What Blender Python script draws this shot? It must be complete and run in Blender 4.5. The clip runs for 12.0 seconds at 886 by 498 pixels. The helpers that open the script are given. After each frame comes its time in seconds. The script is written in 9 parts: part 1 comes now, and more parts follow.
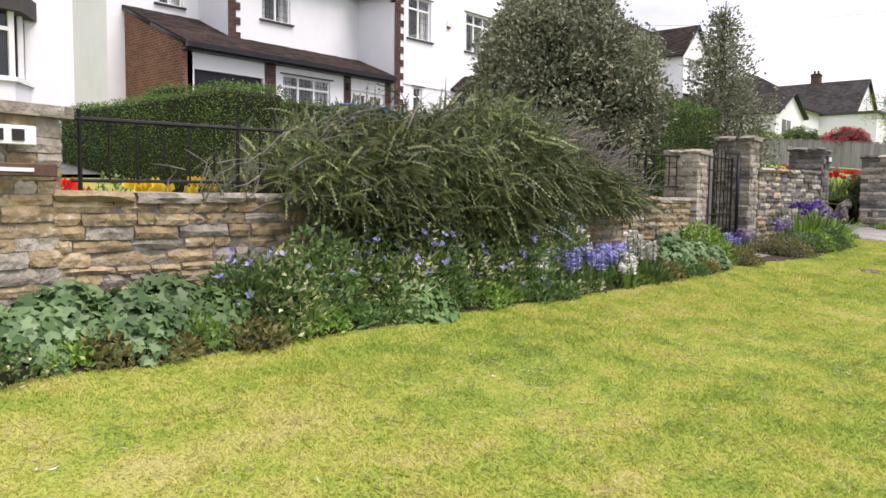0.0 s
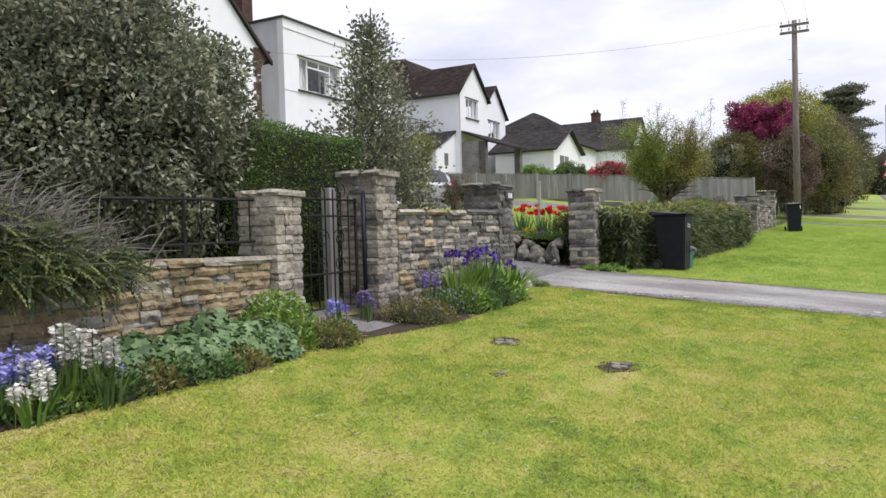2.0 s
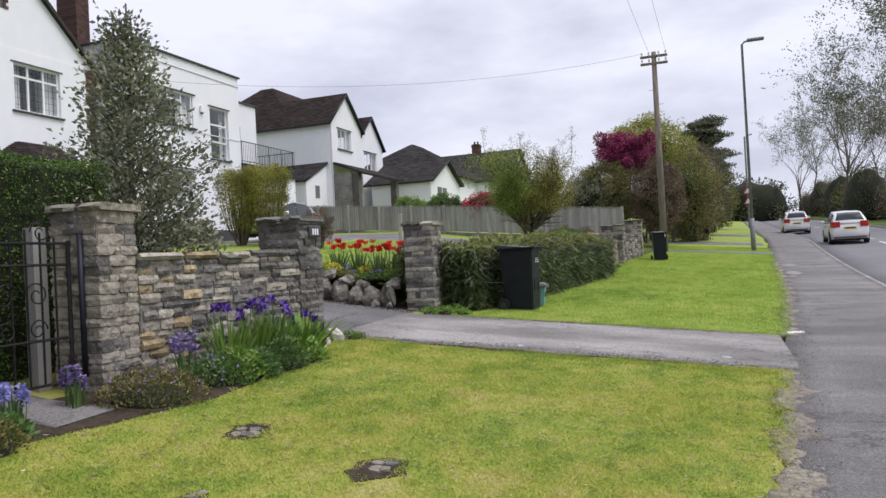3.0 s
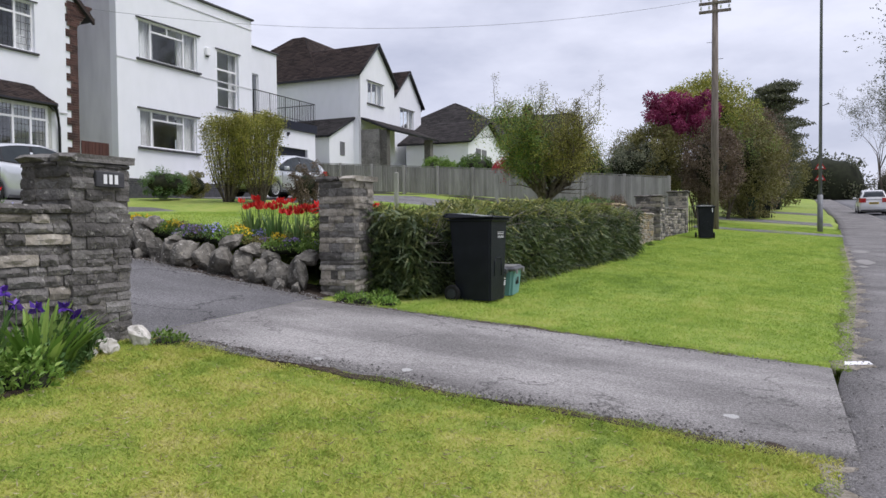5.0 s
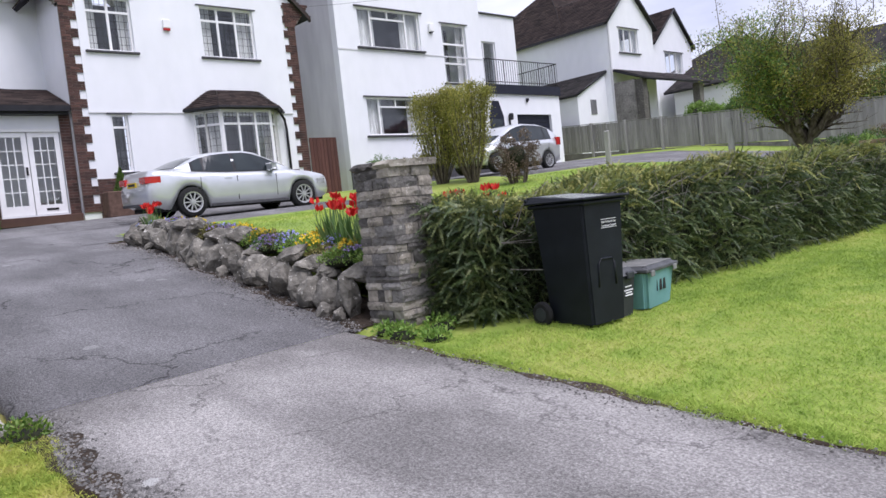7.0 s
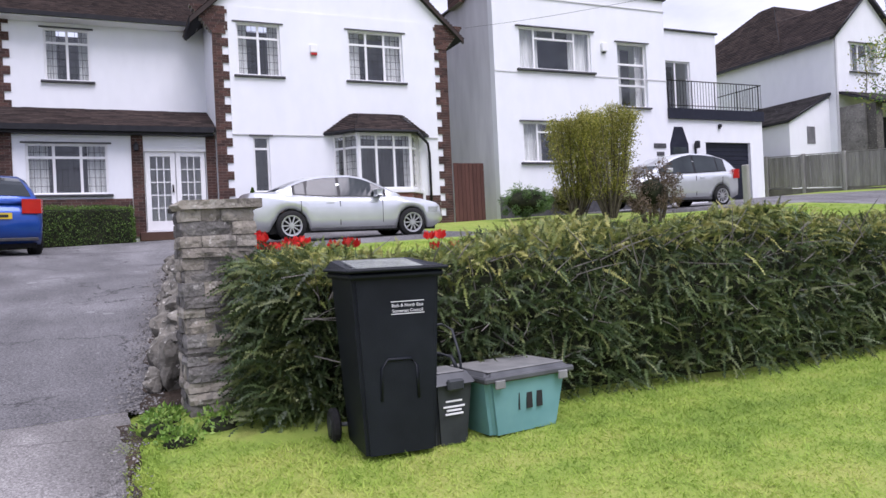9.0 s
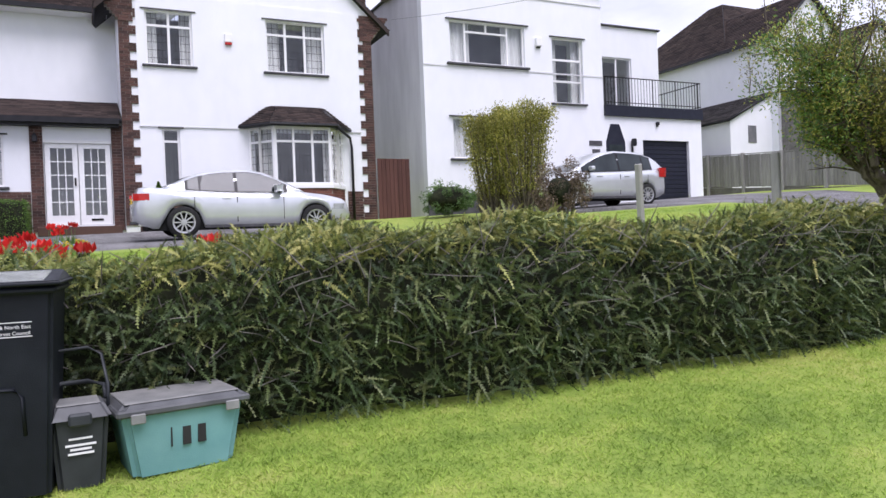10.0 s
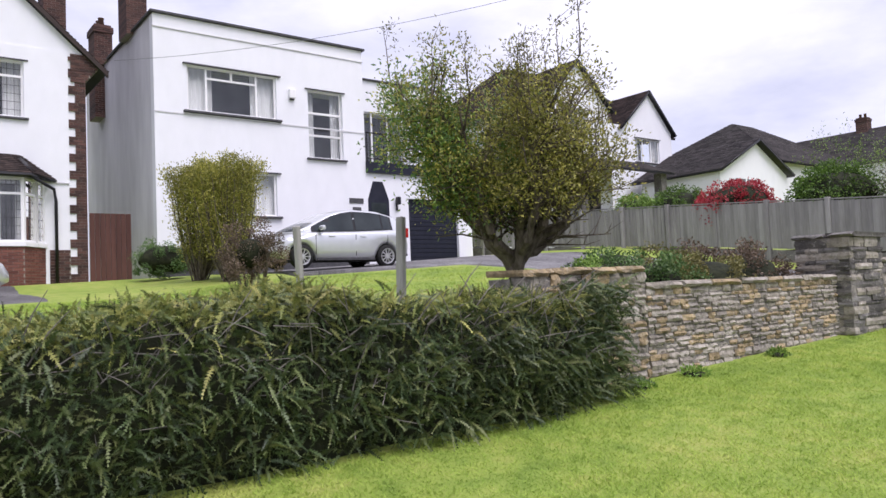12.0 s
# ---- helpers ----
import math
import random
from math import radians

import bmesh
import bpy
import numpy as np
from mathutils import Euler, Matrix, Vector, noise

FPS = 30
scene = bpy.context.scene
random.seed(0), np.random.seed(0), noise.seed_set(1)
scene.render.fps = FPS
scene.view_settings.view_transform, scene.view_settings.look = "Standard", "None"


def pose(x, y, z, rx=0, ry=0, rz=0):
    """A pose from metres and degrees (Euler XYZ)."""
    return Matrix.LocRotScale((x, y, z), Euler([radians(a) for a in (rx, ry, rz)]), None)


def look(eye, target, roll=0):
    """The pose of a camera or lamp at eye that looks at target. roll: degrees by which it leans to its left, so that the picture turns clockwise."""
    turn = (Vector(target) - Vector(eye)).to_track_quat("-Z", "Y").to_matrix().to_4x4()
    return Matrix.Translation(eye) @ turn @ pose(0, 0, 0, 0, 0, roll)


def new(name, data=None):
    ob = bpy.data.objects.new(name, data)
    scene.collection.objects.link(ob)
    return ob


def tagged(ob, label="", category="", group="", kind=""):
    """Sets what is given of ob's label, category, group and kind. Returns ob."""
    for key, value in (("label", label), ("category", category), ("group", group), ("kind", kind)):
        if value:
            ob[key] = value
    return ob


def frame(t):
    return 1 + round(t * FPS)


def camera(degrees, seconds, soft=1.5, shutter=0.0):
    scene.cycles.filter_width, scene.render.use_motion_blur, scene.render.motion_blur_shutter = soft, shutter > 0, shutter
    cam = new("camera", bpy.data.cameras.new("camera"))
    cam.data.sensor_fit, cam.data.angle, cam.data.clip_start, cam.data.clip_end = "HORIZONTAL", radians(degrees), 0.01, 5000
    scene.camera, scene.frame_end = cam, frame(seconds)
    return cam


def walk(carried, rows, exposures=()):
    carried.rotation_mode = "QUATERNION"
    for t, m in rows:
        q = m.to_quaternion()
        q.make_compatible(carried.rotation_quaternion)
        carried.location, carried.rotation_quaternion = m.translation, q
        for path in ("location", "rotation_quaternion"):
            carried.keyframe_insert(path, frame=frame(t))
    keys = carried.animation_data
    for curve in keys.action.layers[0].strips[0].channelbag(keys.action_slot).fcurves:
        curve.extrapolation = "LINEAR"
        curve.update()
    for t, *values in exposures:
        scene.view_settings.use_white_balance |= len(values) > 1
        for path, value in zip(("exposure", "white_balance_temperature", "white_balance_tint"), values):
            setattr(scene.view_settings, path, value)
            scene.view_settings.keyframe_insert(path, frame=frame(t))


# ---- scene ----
cam = camera(62.0, 12.0)
METRES, EYE, TILT, LEAN, TURN = 21.0, 1.3, 0.0, 0.0, 41.5
ROWS = [
    (0.0, 0.0, 0.0, 0.0, 0.06, -4.4, -0.75),
    (0.5, 0.0377, 0.0253, 0.0008, -10.13, -2.83, 3.08),
    (1.0, 0.0746, 0.0535, 0.002, -12.81, -3.08, 1.97),
    (1.5, 0.1066, 0.0787, 0.0041, -12.34, -0.23, 1.74),
    (2.0, 0.1392, 0.1066, 0.0065, -13.28, -1.34, 1.63),
    (2.5, 0.1756, 0.1338, 0.0071, -19.78, 0.11, 3.0),
    (2.7, 0.1892, 0.1458, 0.0084, -21.40, 0.87, 3.30),
    (4.3, 0.2848, 0.2349, 0.0112, -19.27, 0.14, 0.29),
    (4.5, 0.2969, 0.2446, 0.0106, -18.19, -0.46, 0.08),
    (5.0, 0.3277, 0.2726, 0.0105, -16.98, -1.71, 0.53),
    (5.5, 0.3586, 0.2985, 0.0122, -9.26, 0.7, 2.5),
    (6.0, 0.385, 0.324, 0.0131, 5.88, -0.76, 2.9),
    (6.5, 0.4156, 0.351, 0.0137, 5.83, -3.66, 6.68),
    (6.7, 0.4291, 0.3630, 0.0158, 5.78, -3.40, 6.44),
    (8.3, 0.5217, 0.4532, 0.0206, 15.79, -1.07, 2.95),
    (8.5, 0.5349, 0.4638, 0.0192, 19.97, -0.18, 3.51),
    (9.0, 0.5618, 0.4919, 0.02, 24.44, -0.02, 2.73),
    (9.5, 0.5916, 0.5182, 0.0207, 23.05, 1.61, 2.73),
    (10.0, 0.6226, 0.5467, 0.0208, 22.73, -0.49, 2.29),
    (10.5, 0.6536, 0.5727, 0.0226, 23.27, 2.73, 4.26),
    (11.0, 0.6831, 0.6005, 0.0234, 26.73, 0.49, 4.22),
    (11.5, 0.7151, 0.631, 0.0256, 19.16, 2.63, 2.67),
    (12.0, 0.7438, 0.6595, 0.027, 11.11, 3.24, 2.56),
]
walk(cam, [(t, pose(0, 0, EYE, TILT, LEAN, TURN) @ pose(METRES * x, METRES * y, METRES * z, 90 + pitch, roll, yaw)) for t, x, y, z, yaw, pitch, roll in ROWS],
     exposures=[(0.0, 0.52, 6650, 20), (1.0, 0.44, 6450, 18), (2.0, 0.22, 6350, 17), (2.7, 0.0, 6280, 17), (4.5, -0.14, 6120, 18), (5.5, -0.08, 6050, 18), (6.5, 0.15, 5980, 20), (9.0, 0.21, 5900, 26), (10.5, 0.30, 6000, 24), (11.4, 0.32, 6030, 25), (12.0, 0.21, 6120, 25)])

# ---- world, sun, exposure ----
scene.view_settings.exposure = 0.0
world = bpy.data.worlds.new("overcast")
scene.world = world
world.use_nodes = True
wn, wl = world.node_tree.nodes, world.node_tree.links
wn.clear()
sky = wn.new("ShaderNodeTexSky")
sky.sky_type, sky.sun_disc = "NISHITA", False
SUN_EL, SUN_AZ = radians(62), radians(82)
sky.sun_elevation, sky.sun_rotation = SUN_EL, SUN_AZ
dim = wn.new("ShaderNodeVectorMath")
dim.operation = "SCALE"
dim.inputs["Scale"].default_value = 0.10
wl.new(sky.outputs[0], dim.inputs[0])
wc = wn.new("ShaderNodeTexCoord")
wm = wn.new("ShaderNodeMapping")
wm.inputs["Scale"].default_value = (1.0, 1.0, 2.6)
wl.new(wc.outputs["Generated"], wm.inputs[0])
cl = wn.new("ShaderNodeTexNoise")
cl.inputs["Scale"].default_value, cl.inputs["Detail"].default_value, cl.inputs["Roughness"].default_value = 2.6, 7, 0.55
wl.new(wm.outputs[0], cl.inputs[0])
cr = wn.new("ShaderNodeValToRGB")
cr.color_ramp.elements[0].position, cr.color_ramp.elements[0].color = 0.34, (0.53, 0.56, 0.635, 1)
cr.color_ramp.elements[1].position, cr.color_ramp.elements[1].color = 0.62, (0.88, 0.90, 0.945, 1)
wl.new(cl.outputs[0], cr.inputs[0])
cm = wn.new("ShaderNodeMix")
cm.data_type = "RGBA"
cm.inputs["Factor"].default_value = 0.90
wl.new(dim.outputs[0], cm.inputs["A"])
wl.new(cr.outputs[0], cm.inputs["B"])
bg = wn.new("ShaderNodeBackground")
bg.inputs["Strength"].default_value = 1.16
wl.new(cm.outputs["Result"], bg.inputs[0])
wo = wn.new("ShaderNodeOutputWorld")
wl.new(bg.outputs[0], wo.inputs[0])

sun = new("sun", bpy.data.lights.new("sun", "SUN"))
sun.data.energy, sun.data.angle, sun.data.color = 2.9, radians(38), (1.0, 0.965, 0.91)
sun_from = Vector((math.sin(SUN_AZ) * math.cos(SUN_EL), math.cos(SUN_AZ) * math.cos(SUN_EL), math.sin(SUN_EL)))
sun.matrix_world = look(sun_from * 60, (0, 0, 0))

# ---- materials ----
MATS = {}


def mat(name, a, b, rough=0.8, scale=8.0, patch=0.6, dark=0.75, bump=0.3, bscale=60.0, metal=0.0, rnd=0.0, island=False, stretch=(1, 1, 1), spec=0.3, coat=0.0, c=None):
    """A surface with fine grain between colours a and b, larger patches and relief, at world size."""
    if name in MATS:
        return MATS[name]
    m = bpy.data.materials.new(name)
    m.use_nodes = True
    n, l = m.node_tree.nodes, m.node_tree.links
    p = n["Principled BSDF"]
    p.inputs["Roughness"].default_value, p.inputs["Metallic"].default_value = rough, metal
    p.inputs["Specular IOR Level"].default_value = spec
    p.inputs["Coat Weight"].default_value = coat
    geo = n.new("ShaderNodeNewGeometry")
    mp = n.new("ShaderNodeMapping")
    mp.inputs["Scale"].default_value = stretch
    l.new(geo.outputs["Position"], mp.inputs[0])
    t1 = n.new("ShaderNodeTexNoise")
    t1.inputs["Scale"].default_value, t1.inputs["Detail"].default_value = scale, 5
    l.new(mp.outputs[0], t1.inputs[0])
    ramp = n.new("ShaderNodeValToRGB")
    ramp.color_ramp.elements[0].position, ramp.color_ramp.elements[0].color = 0.32, (*a, 1)
    ramp.color_ramp.elements[1].position, ramp.color_ramp.elements[1].color = 0.68, (*b, 1)
    if c:
        e3 = ramp.color_ramp.elements.new(0.9)
        ramp.color_ramp.elements[1].position = 0.5
        ramp.color_ramp.elements[1].color, ramp.color_ramp.elements[2].color = (*b, 1), (*c, 1)
    src_fac = t1.outputs[0]
    if rnd or island:
        info = n.new("ShaderNodeObjectInfo") if not island else geo
        out = info.outputs["Random"] if not island else geo.outputs["Random Per Island"]
        mixf = n.new("ShaderNodeMix")
        mixf.inputs["Factor"].default_value = rnd or 0.7
        l.new(t1.outputs[0], mixf.inputs["A"])
        l.new(out, mixf.inputs["B"])
        src_fac = mixf.outputs["Result"]
        ramp.color_ramp.elements[0].position, ramp.color_ramp.elements[len(ramp.color_ramp.elements) - 1].position = 0.15, 0.85
    l.new(src_fac, ramp.inputs[0])
    t2 = n.new("ShaderNodeTexNoise")
    t2.inputs["Scale"].default_value, t2.inputs["Detail"].default_value = patch, 4
    l.new(mp.outputs[0], t2.inputs[0])
    r2 = n.new("ShaderNodeMapRange")
    r2.inputs["From Min"].default_value, r2.inputs["From Max"].default_value = 0.35, 0.65
    r2.inputs["To Min"].default_value, r2.inputs["To Max"].default_value = dark, 1.0
    l.new(t2.outputs[0], r2.inputs["Value"])
    mul = n.new("ShaderNodeVectorMath")
    mul.operation = "SCALE"
    l.new(ramp.outputs[0], mul.inputs[0])
    l.new(r2.outputs[0], mul.inputs["Scale"])
    l.new(mul.outputs[0], p.inputs["Base Color"])
    if bump:
        t3 = n.new("ShaderNodeTexNoise")
        t3.inputs["Scale"].default_value, t3.inputs["Detail"].default_value = bscale, 4
        l.new(mp.outputs[0], t3.inputs[0])
        bp = n.new("ShaderNodeBump")
        bp.inputs["Strength"].default_value, bp.inputs["Distance"].default_value = bump, 0.02
        l.new(t3.outputs[0], bp.inputs["Height"])
        l.new(bp.outputs[0], p.inputs["Normal"])
    MATS[name] = m
    return m


def leaf_mat(name, colours, thin=0.25, rough=0.45, patch=1.2, gain=1.6):
    """Leaves: each takes its own tone out of the colours, and lets some light through."""
    colours = [tuple(min(0.85, v * gain) for v in c) for c in colours]
    m = bpy.data.materials.new(name)
    m.use_nodes = True
    n, l = m.node_tree.nodes, m.node_tree.links
    p = n["Principled BSDF"]
    p.inputs["Roughness"].default_value, p.inputs["Specular IOR Level"].default_value = rough, 0.35
    geo = n.new("ShaderNodeNewGeometry")
    ramp = n.new("ShaderNodeValToRGB")
    for i, c in enumerate(colours):
        e = ramp.color_ramp.elements[i] if i < 2 else ramp.color_ramp.elements.new(0.5)
        e.color = (*c, 1)
    for i, e in enumerate(ramp.color_ramp.elements):
        e.position = i / max(1, len(colours) - 1)
    for i, c in enumerate(colours):
        ramp.color_ramp.elements[i].color = (*c, 1)
    l.new(geo.outputs["Random Per Island"], ramp.inputs[0])
    t = n.new("ShaderNodeTexNoise")
    t.inputs["Scale"].default_value = patch
    l.new(geo.outputs["Position"], t.inputs[0])
    r2 = n.new("ShaderNodeMapRange")
    r2.inputs["From Min"].default_value, r2.inputs["From Max"].default_value = 0.35, 0.65
    r2.inputs["To Min"].default_value, r2.inputs["To Max"].default_value = 0.7, 1.15
    l.new(t.outputs[0], r2.inputs["Value"])
    mul = n.new("ShaderNodeVectorMath")
    mul.operation = "SCALE"
    l.new(ramp.outputs[0], mul.inputs[0])
    l.new(r2.outputs[0], mul.inputs["Scale"])
    l.new(mul.outputs[0], p.inputs["Base Color"])
    tr = n.new("ShaderNodeBsdfTranslucent")
    l.new(mul.outputs[0], tr.inputs[0])
    mx = n.new("ShaderNodeMixShader")
    mx.inputs[0].default_value = thin
    l.new(p.outputs[0], mx.inputs[1])
    l.new(tr.outputs[0], mx.inputs[2])
    l.new(mx.outputs[0], n["Material Output"].inputs["Surface"])
    MATS[name] = m
    return m


def glass_mat():
    m = bpy.data.materials.new("window_glass")
    m.use_nodes = True
    p = m.node_tree.nodes["Principled BSDF"]
    p.inputs["Base Color"].default_value = (0.92, 0.95, 0.96, 1)
    p.inputs["Roughness"].default_value, p.inputs["Transmission Weight"].default_value, p.inputs["IOR"].default_value = 0.02, 1.0, 1.5
    return m


GLASS = glass_mat()
RENDER_W = mat("white_render", (0.785, 0.80, 0.825), (0.82, 0.832, 0.86), 0.85, 3, 0.35, 0.955, 0.35, 90, stretch=(1, 1, 0.5))
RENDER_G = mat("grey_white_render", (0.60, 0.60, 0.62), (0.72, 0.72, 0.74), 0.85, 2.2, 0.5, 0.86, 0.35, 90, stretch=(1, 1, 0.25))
PVC = mat("white_frame", (0.80, 0.80, 0.80), (0.84, 0.84, 0.84), 0.35, 5, 0.5, 0.95, 0)
CURTAIN = mat("curtain", (0.50, 0.50, 0.49), (0.66, 0.66, 0.64), 0.9, 6, 0.5, 0.9, 0, stretch=(1, 8, 0.3))
# Dark colour stands for the dimness of unlit rooms behind the panes.
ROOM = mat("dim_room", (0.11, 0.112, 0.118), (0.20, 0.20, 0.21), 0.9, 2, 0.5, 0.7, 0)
BRICK = mat("brick", (0.056, 0.034, 0.030), (0.135, 0.072, 0.058), 0.85, 9, 1.2, 0.75, 0.4, 80, island=True)
BRICK_RED = mat("red_brick", (0.125, 0.052, 0.040), (0.24, 0.10, 0.075), 0.85, 9, 1.2, 0.8, 0.4, 80, island=True)
BRICK_O = mat("orange_brick", (0.17, 0.075, 0.046), (0.27, 0.125, 0.078), 0.85, 9, 1.2, 0.8, 0.4, 80, rnd=0.6)
MORTAR = mat("mortar", (0.24, 0.22, 0.19), (0.34, 0.31, 0.27), 0.95, 20, 1, 0.8, 0.5, 100)
TILE_B = mat("brown_roof_tile", (0.032, 0.024, 0.022), (0.085, 0.060, 0.053), 0.8, 6, 0.8, 0.7, 0.4, 60, island=True)
TILE_D = mat("dark_roof_tile", (0.042, 0.038, 0.038), (0.098, 0.088, 0.085), 0.8, 6, 0.8, 0.7, 0.4, 60, island=True)
GUTTER = mat("black_gutter", (0.010, 0.010, 0.013), (0.02, 0.02, 0.024), 0.4, 5, 0.5, 0.8, 0)
NAVY = mat("navy_paint", (0.012, 0.014, 0.026), (0.02, 0.022, 0.036), 0.45, 5, 0.5, 0.8, 0)
IRON = mat("black_iron", (0.012, 0.012, 0.013), (0.03, 0.028, 0.027), 0.55, 20, 3, 0.7, 0.2, 120, metal=0.3)
SLATE = mat("slate_sill", (0.05, 0.05, 0.055), (0.09, 0.09, 0.095), 0.7, 9, 1, 0.8, 0.2)
STONE = mat("wall_stone", (0.15, 0.138, 0.118), (0.385, 0.348, 0.285), 0.9, 15, 2.2, 0.58, 1.0, 28, rnd=0.26, c=(0.50, 0.47, 0.41))
STONE_Y = mat("honey_stone", (0.14, 0.122, 0.098), (0.41, 0.315, 0.175), 0.9, 13, 2.0, 0.55, 1.0, 28, rnd=0.20, c=(0.54, 0.465, 0.355))
STONE_D = mat("dark_stone", (0.070, 0.066, 0.060), (0.17, 0.16, 0.146), 0.9, 14, 2.2, 0.62, 0.9, 40, rnd=0.45, c=(0.29, 0.28, 0.26))
WALL_CORE = mat("wall_joint", (0.15, 0.138, 0.12), (0.30, 0.28, 0.245), 0.95, 20, 2, 0.7, 0.6, 60)
ROCK = mat("rockery_stone", (0.085, 0.08, 0.066), (0.40, 0.375, 0.32), 0.9, 9, 4.5, 0.42, 1.0, 22, rnd=0.2)
PALE_ROCK = mat("pale_quartz", (0.46, 0.43, 0.37), (0.72, 0.70, 0.64), 0.85, 9, 3, 0.7, 0.8, 25)
ASPHALT = mat("old_asphalt", (0.24, 0.229, 0.218), (0.47, 0.452, 0.432), 0.85, 55, 0.7, 0.66, 1.0, 120)
ASPHALT_D = mat("drive_asphalt", (0.135, 0.133, 0.134), (0.315, 0.31, 0.312), 0.85, 55, 0.7, 0.66, 1.0, 120)
PAVE = mat("pavement_asphalt", (0.17, 0.163, 0.158), (0.31, 0.298, 0.29), 0.9, 50, 0.6, 0.72, 0.9, 120)
ROAD = mat("road_asphalt", (0.15, 0.15, 0.158), (0.24, 0.238, 0.242), 0.8, 60, 0.3, 0.85, 0.4, 160)
KERB = mat("kerb_stone", (0.22, 0.21, 0.20), (0.34, 0.33, 0.31), 0.9, 20, 1, 0.8, 0.4, 80, rnd=0.4)
DIRT = mat("dry_dirt", (0.20, 0.175, 0.135), (0.40, 0.365, 0.30), 0.95, 22, 2, 0.6, 1.0, 60)
SOIL = mat("bed_soil", (0.035, 0.025, 0.017), (0.075, 0.055, 0.038), 0.95, 18, 2, 0.7, 1.0, 40)
FIELD = mat("far_turf", (0.10, 0.15, 0.03), (0.17, 0.22, 0.05), 0.9, 3, 0.2, 0.7, 0.5, 20)
WOOD_F = mat("weathered_fence", (0.24, 0.232, 0.222), (0.44, 0.43, 0.41), 0.85, 5, 1.0, 0.75, 0.5, 60, rnd=0.45, stretch=(6, 6, 0.7))
WOOD_R = mat("red_brown_fence", (0.075, 0.032, 0.026), (0.13, 0.058, 0.045), 0.8, 5, 1, 0.75, 0.4, 60, rnd=0.4, stretch=(6, 6, 0.6))
POLE_W = mat("pole_timber", (0.14, 0.115, 0.095), (0.26, 0.225, 0.19), 0.85, 4, 1, 0.75, 0.4, 40, stretch=(6, 6, 0.5))
BARK = mat("bark", (0.075, 0.06, 0.045), (0.19, 0.16, 0.125), 0.9, 18, 3, 0.7, 0.8, 40, stretch=(1, 1, 0.4))
TWIG = mat("grey_twigs", (0.16, 0.145, 0.13), (0.30, 0.275, 0.25), 0.9, 20, 2, 0.8, 0.2)
# Near-black filler that closes gaps; its colour stands for shade inside foliage.
SHADE_CORE = mat("foliage_inner_shade", (0.012, 0.016, 0.008), (0.035, 0.04, 0.018), 0.95, 12, 2, 0.6, 0.8, 20)
BIN = mat("bin_plastic", (0.006, 0.008, 0.012), (0.011, 0.014, 0.019), 0.5, 6, 1.5, 0.8, 0.15, 200, spec=0.25)
# Pale tone carries the sky's reflection on the dark bin lid.
LID_SHEEN = mat("lid_sky_sheen", (0.20, 0.22, 0.20), (0.34, 0.36, 0.33), 0.22, 6, 1.5, 0.8, 0.15, 200)
CADDY = mat("caddy_plastic", (0.030, 0.034, 0.038), (0.050, 0.055, 0.060), 0.5, 6, 1.5, 0.8, 0.1, 200)
BOX_G = mat("teal_box_plastic", (0.15, 0.335, 0.34), (0.205, 0.41, 0.41), 0.5, 5, 2, 0.85, 0.1, 150)
BOX_D = mat("dark_green_plastic", (0.018, 0.07, 0.055), (0.03, 0.10, 0.08), 0.5, 5, 2, 0.85, 0.1, 150)
LID_RIM = mat("dark_lid_rim", (0.075, 0.078, 0.082), (0.11, 0.115, 0.12), 0.5, 8, 2, 0.8, 0.1, 150)
GREY_LID = mat("grey_lid", (0.20, 0.205, 0.20), (0.29, 0.29, 0.28), 0.55, 8, 2, 0.8, 0.1, 150)
INK = mat("dark_ink", (0.02, 0.02, 0.02), (0.03, 0.03, 0.03), 0.6, 5, 1, 1, 0)
LETTER_W = mat("white_lettering", (0.75, 0.75, 0.75), (0.8, 0.8, 0.8), 0.6, 5, 1, 1, 0)
SILVER = mat("silver_paint", (0.64, 0.66, 0.68), (0.68, 0.70, 0.72), 0.28, 4, 1, 0.95, 0, metal=0.55, spec=0.5, coat=0.8)
CAR_WHITE = mat("white_car_paint", (0.74, 0.74, 0.74), (0.78, 0.78, 0.78), 0.3, 4, 1, 0.97, 0, coat=0.6)
CAR_BLUE = mat("blue_car_paint", (0.010, 0.055, 0.28), (0.014, 0.07, 0.33), 0.28, 4, 1, 0.95, 0, metal=0.3, coat=0.6)
CAR_GLASS = mat("car_glass", (0.018, 0.024, 0.028), (0.04, 0.05, 0.055), 0.10, 1.5, 0.8, 0.8, 0, spec=0.45)
TYRE = mat("tyre_rubber", (0.012, 0.012, 0.012), (0.025, 0.025, 0.025), 0.85, 30, 3, 0.8, 0.2)
ALLOY = mat("alloy_rim", (0.58, 0.58, 0.59), (0.66, 0.66, 0.67), 0.35, 9, 2, 0.85, 0, metal=0.7)
HEADLAMP = mat("lamp_lens", (0.45, 0.47, 0.48), (0.62, 0.64, 0.65), 0.08, 14, 3, 0.6, 0, spec=0.7, coat=1.0)
TAIL = mat("red_lamp", (0.40, 0.012, 0.010), (0.5, 0.02, 0.015), 0.2, 4, 1, 0.9, 0, coat=0.5)
PLATE_Y = mat("yellow_plate", (0.62, 0.46, 0.03), (0.68, 0.5, 0.04), 0.5, 4, 1, 0.95, 0)
GRAVEL = mat("grit", (0.07, 0.067, 0.063), (0.30, 0.29, 0.275), 0.9, 30, 2, 0.7, 0, island=True)
STEEL = mat("lamp_steel", (0.17, 0.18, 0.185), (0.24, 0.25, 0.255), 0.6, 6, 1, 0.8, 0.1, metal=0.3)
